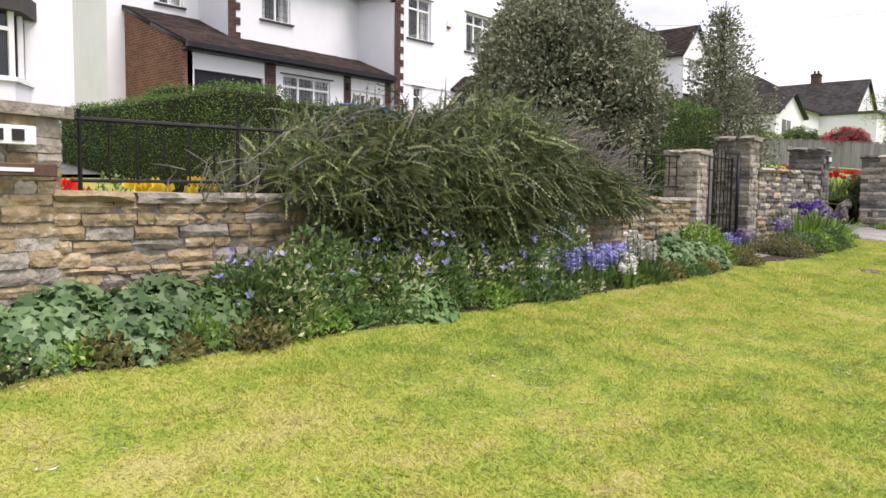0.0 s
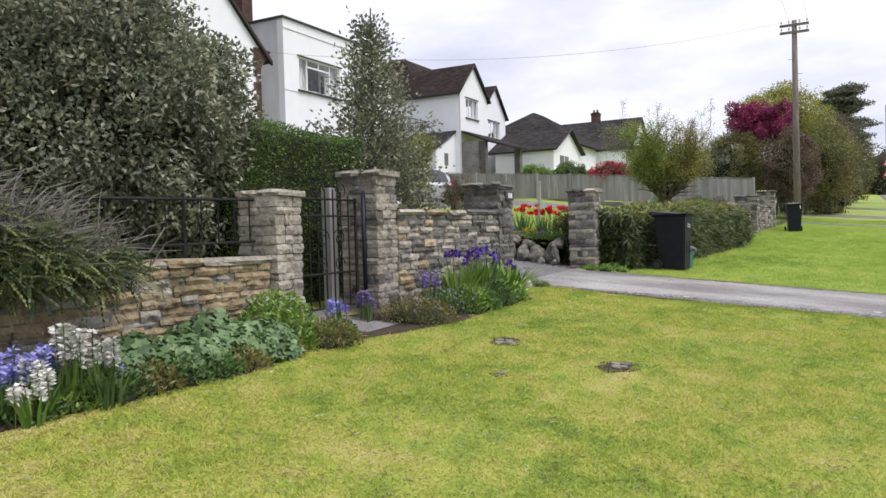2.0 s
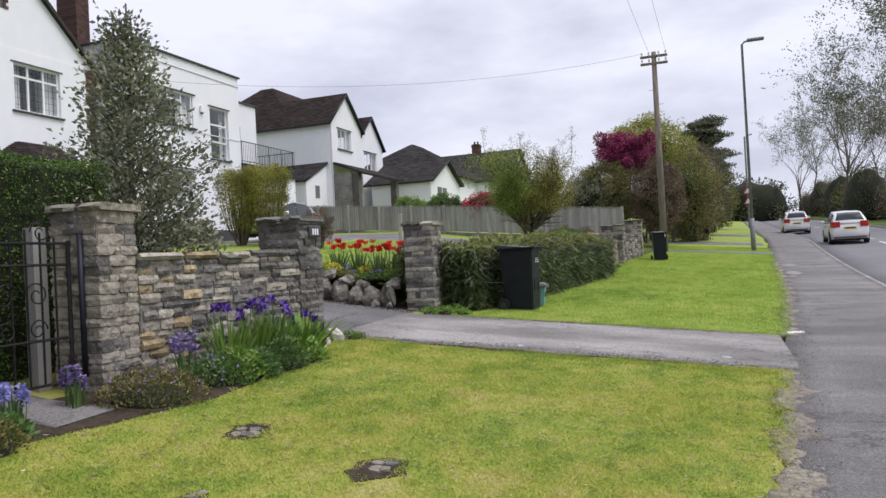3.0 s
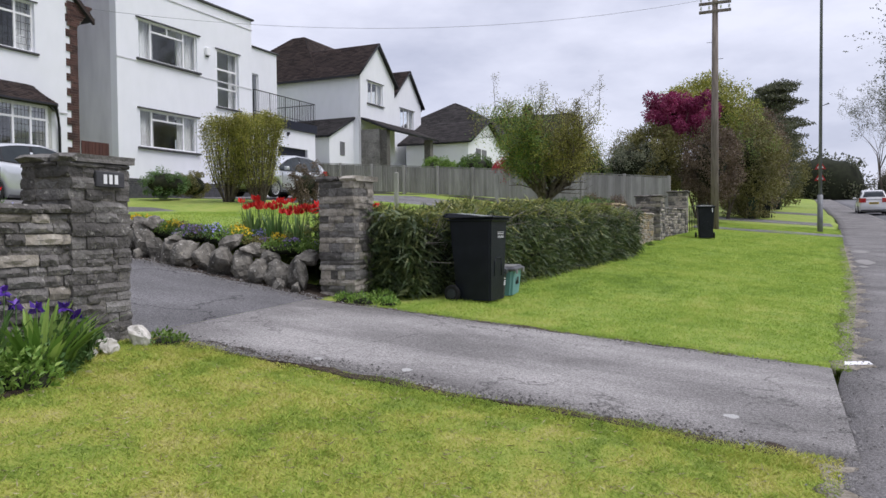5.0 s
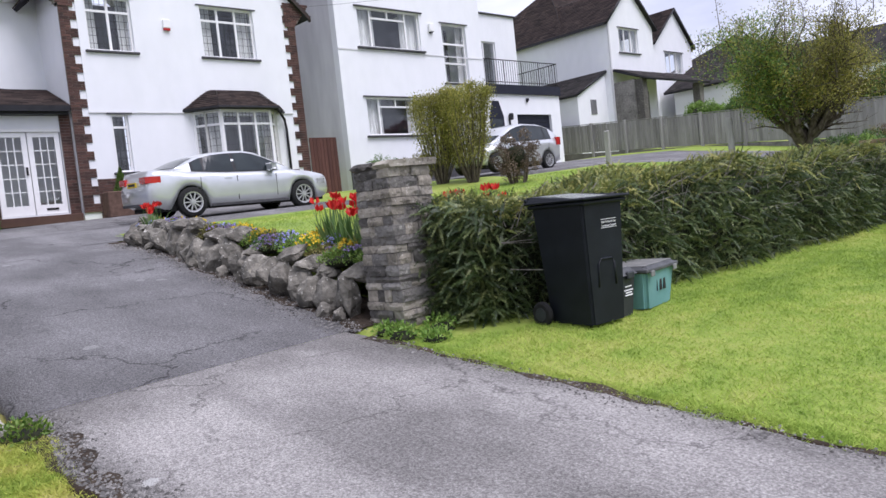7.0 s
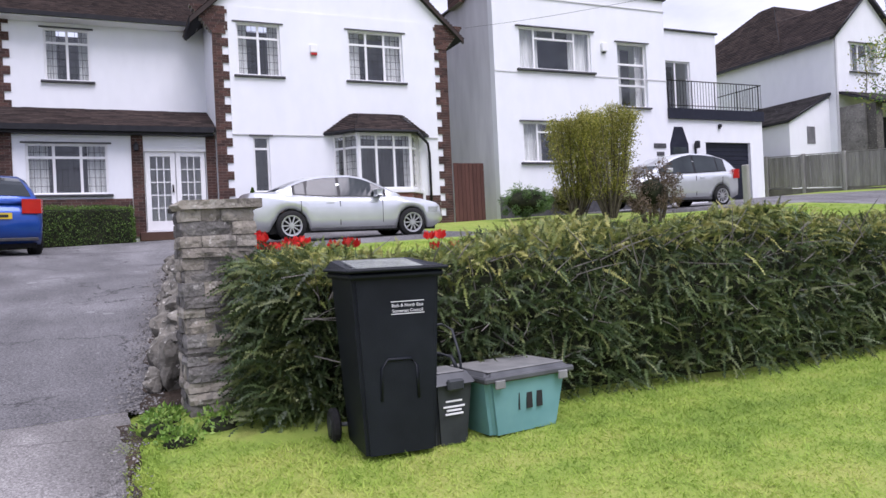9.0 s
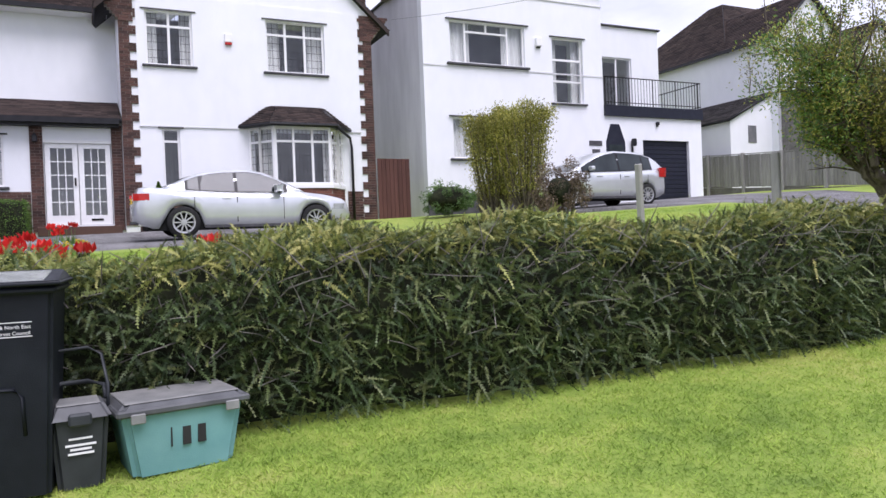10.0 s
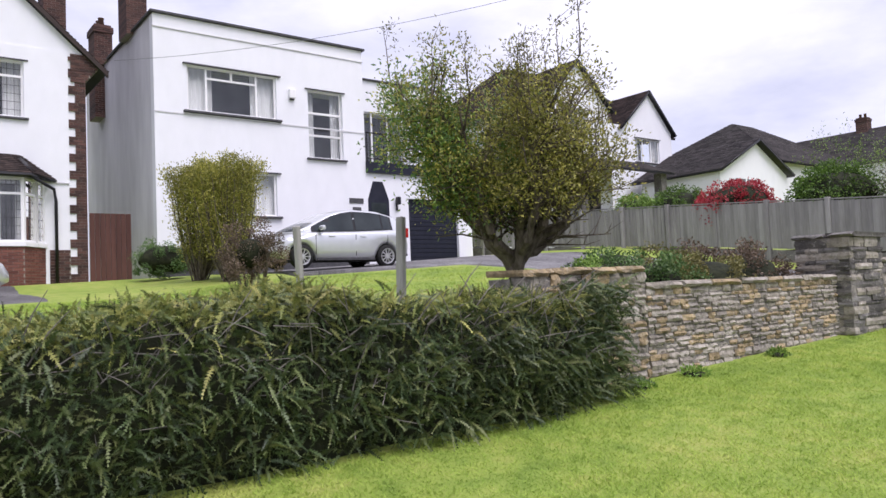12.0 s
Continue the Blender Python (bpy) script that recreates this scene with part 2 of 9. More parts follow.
SIGN_R = mat("sign_red", (0.45, 0.02, 0.02), (0.5, 0.03, 0.03), 0.5, 4, 1, 0.95, 0)
TERRA = mat("terracotta", (0.10, 0.06, 0.045), (0.16, 0.10, 0.075), 0.85, 9, 2, 0.8, 0.3)

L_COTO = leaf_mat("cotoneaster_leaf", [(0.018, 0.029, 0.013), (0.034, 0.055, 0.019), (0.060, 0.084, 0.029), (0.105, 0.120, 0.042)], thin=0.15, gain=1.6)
# Paler leaves: yellower young growth, plus light from above put into the colour.
L_COTO_TOPLIT = leaf_mat("young_toplit_cotoneaster_leaf", [(0.060, 0.080, 0.022), (0.11, 0.132, 0.034), (0.175, 0.185, 0.050), (0.24, 0.225, 0.072)], thin=0.2, gain=1.8)
L_CONIF = leaf_mat("conifer_spray", [(0.026, 0.038, 0.018), (0.048, 0.066, 0.028), (0.082, 0.102, 0.040), (0.15, 0.16, 0.060)], thin=0.18, gain=1.75)
L_DARK = leaf_mat("viburnum_leaf", [(0.045, 0.056, 0.034), (0.075, 0.088, 0.056), (0.120, 0.126, 0.080), (0.175, 0.172, 0.118)], thin=0.2, rough=0.5, gain=2.2)
L_CLIP = leaf_mat("clipped_hedge_leaf", [(0.030, 0.060, 0.012), (0.060, 0.115, 0.020), (0.11, 0.18, 0.032)])
L_YELL = leaf_mat("golden_leaf", [(0.13, 0.15, 0.025), (0.22, 0.23, 0.04), (0.33, 0.31, 0.07)])
L_GOLD = leaf_mat("golden_shrub_leaf", [(0.075, 0.085, 0.018), (0.125, 0.130, 0.026), (0.185, 0.180, 0.036), (0.26, 0.235, 0.055)], thin=0.25, gain=1.95)
L_FRESH = leaf_mat("fresh_leaf", [(0.070, 0.14, 0.022), (0.13, 0.22, 0.04), (0.21, 0.29, 0.07)])
L_MID = leaf_mat("mid_green_leaf", [(0.040, 0.085, 0.022), (0.075, 0.14, 0.040), (0.13, 0.19, 0.065)])
L_BLUEG = leaf_mat("grey_green_leaf", [(0.030, 0.062, 0.022), (0.055, 0.100, 0.036), (0.085, 0.140, 0.056), (0.125, 0.180, 0.085)])
L_VARIEG = leaf_mat("variegated_leaf", [(0.045, 0.085, 0.025), (0.085, 0.14, 0.04), (0.17, 0.21, 0.075), (0.52, 0.52, 0.32)])
L_RED = leaf_mat("red_leaf", [(0.22, 0.014, 0.024), (0.36, 0.030, 0.045), (0.46, 0.08, 0.08)], gain=1.25)
L_PINK = leaf_mat("magenta_blossom", [(0.16, 0.014, 0.055), (0.30, 0.035, 0.12), (0.42, 0.10, 0.20)], gain=1.05)
L_OLIVE = leaf_mat("olive_leaf", [(0.075, 0.075, 0.025), (0.13, 0.125, 0.040), (0.20, 0.18, 0.07)])
L_BROWN = leaf_mat("brown_leaf", [(0.060, 0.045, 0.030), (0.105, 0.078, 0.052), (0.16, 0.115, 0.082)])
L_WOOD = leaf_mat("far_wood_leaf", [(0.045, 0.055, 0.028), (0.072, 0.080, 0.042), (0.11, 0.112, 0.065)])
P_BLUE = leaf_mat("blue_petal", [(0.27, 0.27, 0.66), (0.38, 0.38, 0.78), (0.52, 0.50, 0.82)], gain=1.0)
P_WHITE = leaf_mat("white_petal", [(0.80, 0.79, 0.72), (0.85, 0.84, 0.79)], thin=0.12, gain=1.0)
P_PURPLE = leaf_mat("purple_petal", [(0.05, 0.02, 0.20), (0.11, 0.04, 0.36), (0.20, 0.09, 0.48)], gain=1.0)
P_RED = leaf_mat("red_petal", [(0.55, 0.012, 0.014), (0.70, 0.03, 0.025), (0.78, 0.07, 0.05)], gain=1.0)
P_YELL = leaf_mat("yellow_petal", [(0.72, 0.48, 0.02), (0.80, 0.60, 0.04)], gain=1.0)
P_LILAC = leaf_mat("lilac_petal", [(0.25, 0.18, 0.42), (0.38, 0.30, 0.55)], gain=1.0)


def grass_mat(name, tones, base=None):
    """Mown turf: drifts of moss, straw and green at two sizes, and a tone for each blade."""
    m = bpy.data.materials.new(name)
    m.use_nodes = True
    n, l = m.node_tree.nodes, m.node_tree.links
    p = n["Principled BSDF"]
    p.inputs["Roughness"].default_value, p.inputs["Specular IOR Level"].default_value = 0.7, 0.2
    geo = n.new("ShaderNodeNewGeometry")
    flat = n.new("ShaderNodeMapping")
    flat.inputs["Scale"].default_value = (1, 1, 0)
    l.new(geo.outputs["Position"], flat.inputs[0])
    tex = []
    for sc, det in ((0.42, 4), (3.4, 6)):
        t = n.new("ShaderNodeTexNoise")
        t.inputs["Scale"].default_value, t.inputs["Detail"].default_value, t.inputs["Roughness"].default_value = sc, det, 0.62
        l.new(flat.outputs[0], t.inputs[0])
        tex.append(t.outputs[0])
    a = n.new("ShaderNodeMix")
    a.inputs["Factor"].default_value = 0.55
    l.new(tex[0], a.inputs["A"])
    l.new(tex[1], a.inputs["B"])
    b = n.new("ShaderNodeMix")
    b.inputs["Factor"].default_value = 0.10
    l.new(a.outputs["Result"], b.inputs["A"])
    l.new(geo.outputs["Random Per Island"], b.inputs["B"])
    r = n.new("ShaderNodeValToRGB")
    while len(r.color_ramp.elements) < len(tones):
        r.color_ramp.elements.new(0.5)
    for i, c in enumerate(tones):
        r.color_ramp.elements[i].position = 0.36 + 0.27 * i / (len(tones) - 1)
    for i, c in enumerate(tones):
        r.color_ramp.elements[i].color = (*c, 1)
    l.new(b.outputs["Result"], r.inputs[0])
    l.new(r.outputs[0], p.inputs["Base Color"])
    if base:
        t3 = n.new("ShaderNodeTexNoise")
        t3.inputs["Scale"].default_value, t3.inputs["Detail"].default_value = 70, 3
        l.new(geo.outputs["Position"], t3.inputs[0])
        bp = n.new("ShaderNodeBump")
        bp.inputs["Strength"].default_value, bp.inputs["Distance"].default_value = 0.9, 0.02
        l.new(t3.outputs[0], bp.inputs["Height"])
        l.new(bp.outputs[0], p.inputs["Normal"])
    else:
        tr = n.new("ShaderNodeBsdfTranslucent")
        l.new(r.outputs[0], tr.inputs[0])
        mx = n.new("ShaderNodeMixShader")
        mx.inputs[0].default_value = 0.30
        l.new(p.outputs[0], mx.inputs[1])
        l.new(tr.outputs[0], mx.inputs[2])
        l.new(mx.outputs[0], n["Material Output"].inputs["Surface"])
    return m


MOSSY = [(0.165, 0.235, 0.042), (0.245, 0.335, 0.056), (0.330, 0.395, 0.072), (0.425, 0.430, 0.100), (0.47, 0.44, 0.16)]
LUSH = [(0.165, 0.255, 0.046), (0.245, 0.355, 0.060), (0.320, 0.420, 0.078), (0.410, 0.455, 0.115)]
# Blades lightened, turf darkened: shade between the blades put into their colours.
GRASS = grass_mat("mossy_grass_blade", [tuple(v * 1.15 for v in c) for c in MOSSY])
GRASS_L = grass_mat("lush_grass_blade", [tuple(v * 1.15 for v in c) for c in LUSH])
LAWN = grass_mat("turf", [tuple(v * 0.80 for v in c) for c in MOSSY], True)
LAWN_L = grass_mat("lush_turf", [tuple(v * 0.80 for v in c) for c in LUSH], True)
STRAW = leaf_mat("dry_straw", [(0.30, 0.26, 0.12), (0.42, 0.37, 0.19), (0.50, 0.46, 0.28)], gain=1.0)


def wear(m, spots=0.5, cracks=0.5, scale=1.0, worn=0.3):
    """Pale worn drifts, dark cracks, gravel specks and white lichen spots over an asphalt material."""
    n, l = m.node_tree.nodes, m.node_tree.links
    p = n["Principled BSDF"]
    src = p.inputs["Base Color"].links[0].from_socket
    geo = n.new("ShaderNodeNewGeometry")
    flat = n.new("ShaderNodeMapping")
    flat.inputs["Scale"].default_value = (1, 1, 0)
    l.new(geo.outputs["Position"], flat.inputs[0])

    def noise_at(sc, det, stretch=None):
        t = n.new("ShaderNodeTexNoise")
        t.inputs["Scale"].default_value, t.inputs["Detail"].default_value, t.inputs["Roughness"].default_value = sc, det, 0.6
        if stretch:
            mp = n.new("ShaderNodeMapping")
            mp.inputs["Scale"].default_value = stretch
            l.new(geo.outputs["Position"], mp.inputs[0])
            l.new(mp.outputs[0], t.inputs[0])
        else:
            l.new(flat.outputs[0], t.inputs[0])
        return t

    def ranged(sock, a, b, c, d):
        r = n.new("ShaderNodeMapRange")
        r.inputs["From Min"].default_value, r.inputs["From Max"].default_value = a, b
        r.inputs["To Min"].default_value, r.inputs["To Max"].default_value = c, d
        l.new(sock, r.inputs["Value"])
        return r.outputs[0]

    def times(x, y):
        q = n.new("ShaderNodeMath")
        q.operation = "MULTIPLY"
        l.new(x, q.inputs[0])
        l.new(y, q.inputs[1])
        return q.outputs[0]
    drift = ranged(noise_at(0.9 * scale, 6, (0.6, 1.5, 0)).outputs[0], 0.36, 0.64, 1 - worn, 1 + worn)
    speck = ranged(noise_at(95, 2).outputs[0], 0.35, 0.65, 0.72, 1.28)
    w = noise_at(2.2, 5)
    add = n.new("ShaderNodeMixRGB")
    add.blend_type = "ADD"
    add.inputs[0].default_value = 0.8
    l.new(flat.outputs[0], add.inputs[1])
    l.new(w.outputs["Color"], add.inputs[2])
    v = n.new("ShaderNodeTexVoronoi")
    v.feature = "DISTANCE_TO_EDGE"
    v.inputs["Scale"].default_value = 0.75 * scale
    l.new(add.outputs[0], v.inputs["Vector"])
    line = ranged(v.outputs["Distance"], 0.0, 0.013, cracks, 0.0)
    part_ = ranged(noise_at(0.8, 2).outputs[0], 0.46, 0.54, 0.15, 1.0)
    crack = ranged(times(line, part_), 0, 1, 1, 0)
    tone = times(times(drift, speck), crack)
    v2 = n.new("ShaderNodeTexVoronoi")
    v2.inputs["Scale"].default_value = 2.6 * scale
    wob_ = n.new("ShaderNodeMixRGB")
    wob_.blend_type = "ADD"
    wob_.inputs[0].default_value = 0.10
    l.new(flat.outputs[0], wob_.inputs[1])
    l.new(noise_at(14, 3).outputs["Color"], wob_.inputs[2])
    l.new(wob_.outputs[0], v2.inputs["Vector"])
    size = ranged(noise_at(2.3, 1).outputs[0], 0.42, 0.64, 0.0, 0.17)
    gap = n.new("ShaderNodeMath")
    gap.operation = "SUBTRACT"
    l.new(size, gap.inputs[0])
    l.new(v2.outputs["Distance"], gap.inputs[1])
    spot = ranged(gap.outputs[0], 0.0, 0.02, 0.0, spots)
    mul = n.new("ShaderNodeVectorMath")
    mul.operation = "SCALE"
    l.new(src, mul.inputs[0])
    l.new(tone, mul.inputs["Scale"])
    mx = n.new("ShaderNodeMixRGB")
    mx.inputs[2].default_value = (0.58, 0.58, 0.56, 1)
    l.new(spot, mx.inputs[0])
    l.new(mul.outputs[0], mx.inputs[1])
    l.new(mx.outputs[0], p.inputs["Base Color"])


def lichen(m, pale=0.5, dark=0.45, scale=1.0):
    """Crusts of pale lichen and dark weathering over stone."""
    n, l = m.node_tree.nodes, m.node_tree.links
    p = n["Principled BSDF"]
    src = p.inputs["Base Color"].links[0].from_socket
    geo = n.new("ShaderNodeNewGeometry")
    for sc, lo, hi, amount, colour in ((9 * scale, 0.56, 0.64, dark, (0.035, 0.033, 0.032, 1)), (17 * scale, 0.60, 0.66, pale, (0.60, 0.58, 0.52, 1)), (5 * scale, 0.62, 0.70, pale * 0.7, (0.50, 0.46, 0.36, 1))):
        t = n.new("ShaderNodeTexNoise")
        t.inputs["Scale"].default_value, t.inputs["Detail"].default_value, t.inputs["Roughness"].default_value = sc, 6, 0.65
        l.new(geo.outputs["Position"], t.inputs[0])
        r = n.new("ShaderNodeMapRange")
        r.inputs["From Min"].default_value, r.inputs["From Max"].default_value, r.inputs["To Max"].default_value = lo, hi, amount
        l.new(t.outputs[0], r.inputs["Value"])
        mx = n.new("ShaderNodeMixRGB")
        mx.inputs[2].default_value = colour
        l.new(r.outputs[0], mx.inputs[0])
        l.new(src, mx.inputs[1])
        src = mx.outputs[0]
    l.new(src, p.inputs["Base Color"])


def brickwork(m):
    """Courses of bricks with pale joints over a wall that faces along y."""
    n, l = m.node_tree.nodes, m.node_tree.links
    p = n["Principled BSDF"]
    src = p.inputs["Base Color"].links[0].from_socket
    geo = n.new("ShaderNodeNewGeometry")
    sp, cb = n.new("ShaderNodeSeparateXYZ"), n.new("ShaderNodeCombineXYZ")
    l.new(geo.outputs["Position"], sp.inputs[0])
    l.new(sp.outputs["X"], cb.inputs["X"])
    l.new(sp.outputs["Z"], cb.inputs["Y"])
    b = n.new("ShaderNodeTexBrick")
    b.inputs["Scale"].default_value, b.inputs["Brick Width"].default_value, b.inputs["Row Height"].default_value = 1.0, 0.225, 0.075
    b.inputs["Mortar Size"].default_value = 0.007
    b.inputs["Color1"].default_value, b.inputs["Color2"].default_value, b.inputs["Mortar"].default_value = (0.75, 0.75, 0.75, 1), (1.25, 1.2, 1.15, 1), (1.7, 2.6, 3.2, 1)
    l.new(cb.outputs[0], b.inputs["Vector"])
    mul = n.new("ShaderNodeVectorMath")
    mul.operation = "MULTIPLY"
    l.new(src, mul.inputs[0])
    l.new(b.outputs["Color"], mul.inputs[1])
    l.new(mul.outputs[0], p.inputs["Base Color"])


brickwork(BRICK_O)
wear(ASPHALT, 0.85, 0.52)
wear(ASPHALT_D, 0.25, 0.75, 0.8, 0.22)
wear(PAVE, 0.10, 0.45, 0.8, 0.2)
for m_, pale_, dark_ in ((STONE, 0.45, 0.5), (STONE_Y, 0.40, 0.45), (STONE_D, 0.40, 0.45), (ROCK, 0.75, 0.55), (WALL_CORE, 0.2, 0.35)):
    lichen(m_, pale_, dark_)

# ---- shared builders ----
HOME = {}


def thing(name, label, category, at=(0, 0, 0), group="", kind="", local=None):
    """An Empty at the base of a thing. Parts are given in world metres, or, with local, in the thing's own frame at that pose."""
    ob = new(name)
    ob.empty_display_size = 0.1
    m = local if local is not None else Matrix.Translation(at)
    ob.matrix_basis = m
    HOME[ob.name] = Matrix.Identity(4) if local is not None else m.inverted()
    return tagged(ob, label, category, group, kind)


def link(name, me, material, parent=None, label=""):
    ob = new(name, me)
    if material is not None and not me.materials:
        me.materials.append(material)
    if parent is not None:
        ob.parent = parent
        ob.matrix_parent_inverse = HOME.get(parent.name, Matrix.Identity(4))
    if label:
        ob["label"] = label
    return ob


def part(name, bm, material, parent=None, label="", smooth=False):
    me = bpy.data.meshes.new(name)
    bm.to_mesh(me)
    bm.free()
    if smooth:
        me.polygons.foreach_set("use_smooth", [True] * len(me.polygons))
    return link(name, me, material, parent, label)


def faces(name, V, F, material, parent=None, label="", smooth=False):
    """A mesh from arrays: V n x 3 places, F equal-sided faces."""
    V, F = np.asarray(V, np.float32), np.asarray(F, np.int32)
    me = bpy.data.meshes.new(name)
    k = F.shape[1]
    me.vertices.add(len(V)), me.loops.add(F.size), me.polygons.add(len(F))
    me.vertices.foreach_set("co", V.ravel())
    me.loops.foreach_set("vertex_index", F.ravel())
    me.polygons.foreach_set("loop_start", np.arange(0, F.size, k, dtype=np.int32))
    me.update(calc_edges=True)
    if smooth:
        me.polygons.foreach_set("use_smooth", [True] * len(F))
    return link(name, me, material, parent, label)


def box(bm, x0, x1, y0, y1, z0, z1, bevel=0.0):
    r = bmesh.ops.create_cube(bm, size=1)
    vs = r["verts"]
    for v in vs:
        v.co = Vector((x0 + (v.co.x + 0.5) * (x1 - x0), y0 + (v.co.y + 0.5) * (y1 - y0), z0 + (v.co.z + 0.5) * (z1 - z0)))
    if bevel:
        es = list({e for v in vs for e in v.link_edges})
        bmesh.ops.bevel(bm, geom=es, offset=bevel, segments=1, affect="EDGES")
    return vs


def boxed(name, b, material, parent=None, label="", bevel=0.0):
    bm = bmesh.new()
    box(bm, *b, bevel)
    return part(name, bm, material, parent, label)


def prism(bm, pts, axis, a, b):
    """A solid from an outline pts (two coordinates each) pushed along an axis from a to b."""
    def at(p, s):
        return {"x": (s, p[0], p[1]), "y": (p[0], s, p[1]), "z": (p[0], p[1], s)}[axis]
    lo, hi = [bm.verts.new(at(p, a)) for p in pts], [bm.verts.new(at(p, b)) for p in pts]
    n = len(pts)
    bm.faces.new(lo), bm.faces.new(hi)
    for i in range(n):
        bm.faces.new((lo[i], lo[(i + 1) % n], hi[(i + 1) % n], hi[i]))
    bmesh.ops.recalc_face_normals(bm, faces=bm.faces)


def tube(bm, pts, radii, sides=7):
    """A tapered round bar along pts."""
    rings = []
    for i, p in enumerate(pts):
        p = Vector(p)
        d = (Vector(pts[min(i + 1, len(pts) - 1)]) - Vector(pts[max(i - 1, 0)])).normalized()
        u = d.orthogonal().normalized()
        w = d.cross(u)
        r = radii[i] if hasattr(radii, "__len__") else radii
        rings.append([bm.verts.new(p + (u * math.cos(a) + w * math.sin(a)) * r) for a in [2 * math.pi * k / sides for k in range(sides)]])
    for a, b in zip(rings, rings[1:]):
        for k in range(sides):
            bm.faces.new((a[k], a[(k + 1) % sides], b[(k + 1) % sides], b[k]))
    bm.faces.new(rings[0][::-1]), bm.faces.new(rings[-1])


def bar(name, a, b, r, material, parent=None, sides=8, label=""):
    bm = bmesh.new()
    tube(bm, [a, b], r, sides)
    return part(name, bm, material, parent, label, sides > 6)


def lathe(bm, profile, axis="z", n=24, at=(0, 0, 0), caps=True):
    """Turns a profile of (radius, height) round an axis."""
    rings = []
    for r, h in profile:
        ring = []
        for k in range(n):
            a = 2 * math.pi * k / n
            c, s = r * math.cos(a), r * math.sin(a)
            q = {"z": (c, s, h), "y": (c, h, s), "x": (h, c, s)}[axis]
            ring.append(bm.verts.new(Vector(at) + Vector(q)))
        rings.append(ring)
    for a, b in zip(rings, rings[1:]):
        for k in range(n):
            bm.faces.new((a[k], a[(k + 1) % n], b[(k + 1) % n], b[k]))
    if caps:
        bm.faces.new(rings[0]), bm.faces.new(rings[-1])
    bmesh.ops.recalc_face_normals(bm, faces=bm.faces)


RNG = np.random.default_rng(7)


def unit(a):
    return a / np.maximum(np.linalg.norm(a, axis=1, keepdims=True), 1e-6)


def leaves(name, C, D, L, W, material, parent=None, label="", fold=0.25):
    """Many small pointed leaves: base C, direction D, length L, width W."""
    N = len(C)
    L, W = np.broadcast_to(L, N)[:, None], np.broadcast_to(W, N)[:, None]
    D = unit(D)
    S = unit(np.cross(D, RNG.normal(size=(N, 3))))
    Nn = np.cross(S, D)
    mid = C + D * L * 0.45
    V = np.stack([C, mid + S * W / 2 + Nn * W * fold, C + D * L - Nn * L * 0.12, mid - S * W / 2 + Nn * W * fold], 1).reshape(-1, 3)
    b = np.arange(N)[:, None] * 4
    F = np.concatenate([b + [0, 1, 2], b + [0, 2, 3]], 1).reshape(-1, 3)
    return faces(name, V, F, material, parent, label)


def sprays(P, D, length, n, droop=0.4):
    """Leaf bases and directions along n-leaved drooping shoots that start at P in direction D."""
    N = len(P)
    D = unit(D)
    length = np.broadcast_to(length, N)[:, None]
    S = unit(np.cross(D, RNG.normal(size=(N, 3))))
    C, E = [], []
    for k in range(n):
        s = (k + 0.4) / n
        c = P + D * length * s
        c[:, 2] -= droop * length[:, 0] * s * s
        fw = D.copy()
        fw[:, 2] -= 2 * droop * s
        C.append(c)
        E.append(unit(fw) * 0.75 + S * (0.8 if k % 2 else -0.8) * (0.6 if k < n - 1 else 0.0) + RNG.normal(size=(N, 3)) * 0.18)
    return np.concatenate(C), np.concatenate(E)


def fronds(name, P, D, length, n, droop, leaf, material, parent=None, label=""):
    """Feathery shoots: a drooping stem from P along D with a leaf on each side of every joint, each shoot in one piece."""
    N = len(P)
    D = unit(D)
    length = np.broadcast_to(length, N)[:, None]
    S = unit(np.cross(D, RNG.normal(size=(N, 3))))
    st = []
    for k in range(n + 1):
        t = k / n
        c = P + D * length * t
        c[:, 2] -= droop * length[:, 0] * t * t
        st.append(c)
    V = list(st)
    for k in range(n):
        mid = (st[k] + st[k + 1]) / 2
        fw = unit(st[k + 1] - st[k])
        s_ = leaf * (0.55 + 0.45 * math.sin(math.pi * min(1, (k + 1.5) / (n * 0.8)))) if k < n - 1 else leaf * 0.7
        for q in (1, -1):
            d = S * q * (0.85 if k < n - 1 else 0.25) + fw * 0.55 + RNG.normal(size=(N, 3)) * 0.22
            V.append(mid + unit(d) * s_)
    V = np.stack(V, 1).reshape(-1, 3)
    m = (n + 1) + 2 * n
    b = np.arange(N)[:, None] * m
    F = np.concatenate([b + [k, k + 1, n + 1 + 2 * k] for k in range(n)] + [b + [k + 1, k, n + 2 + 2 * k] for k in range(n)], 0)
    return faces(name, V, F, material, parent, label)


def lump(name, centre, radii, material, parent, rough=0.18, sub=3, floor=None):
    """A knobbly mass that fills the inside of a bush, coloured as its inner shade."""
    bm = bmesh.new()
    bmesh.ops.create_icosphere(bm, subdivisions=sub, radius=1)
    for v in bm.verts:
        k = 1 + rough * noise.noise(v.co * 2.1 + Vector(centre))
        v.co = Vector((centre[0] + v.co.x * radii[0] * k, centre[1] + v.co.y * radii[1] * k, centre[2] + v.co.z * radii[2] * k))
        if floor is not None and v.co.z < floor:
            v.co.z = floor
    return part(name, bm, material, parent, smooth=True)


# ---- the lie of the land ----
def edge_x(y):
    """The edge between verge and pavement."""
    return np.where(np.asarray(y) < 22, 1.2 + 0.09 * (np.asarray(y) - 8.5), 2.415 + 0.055 * (np.minimum(np.asarray(y), 50) - 22) + 0.022 * (np.maximum(np.asarray(y), 50) - 50))


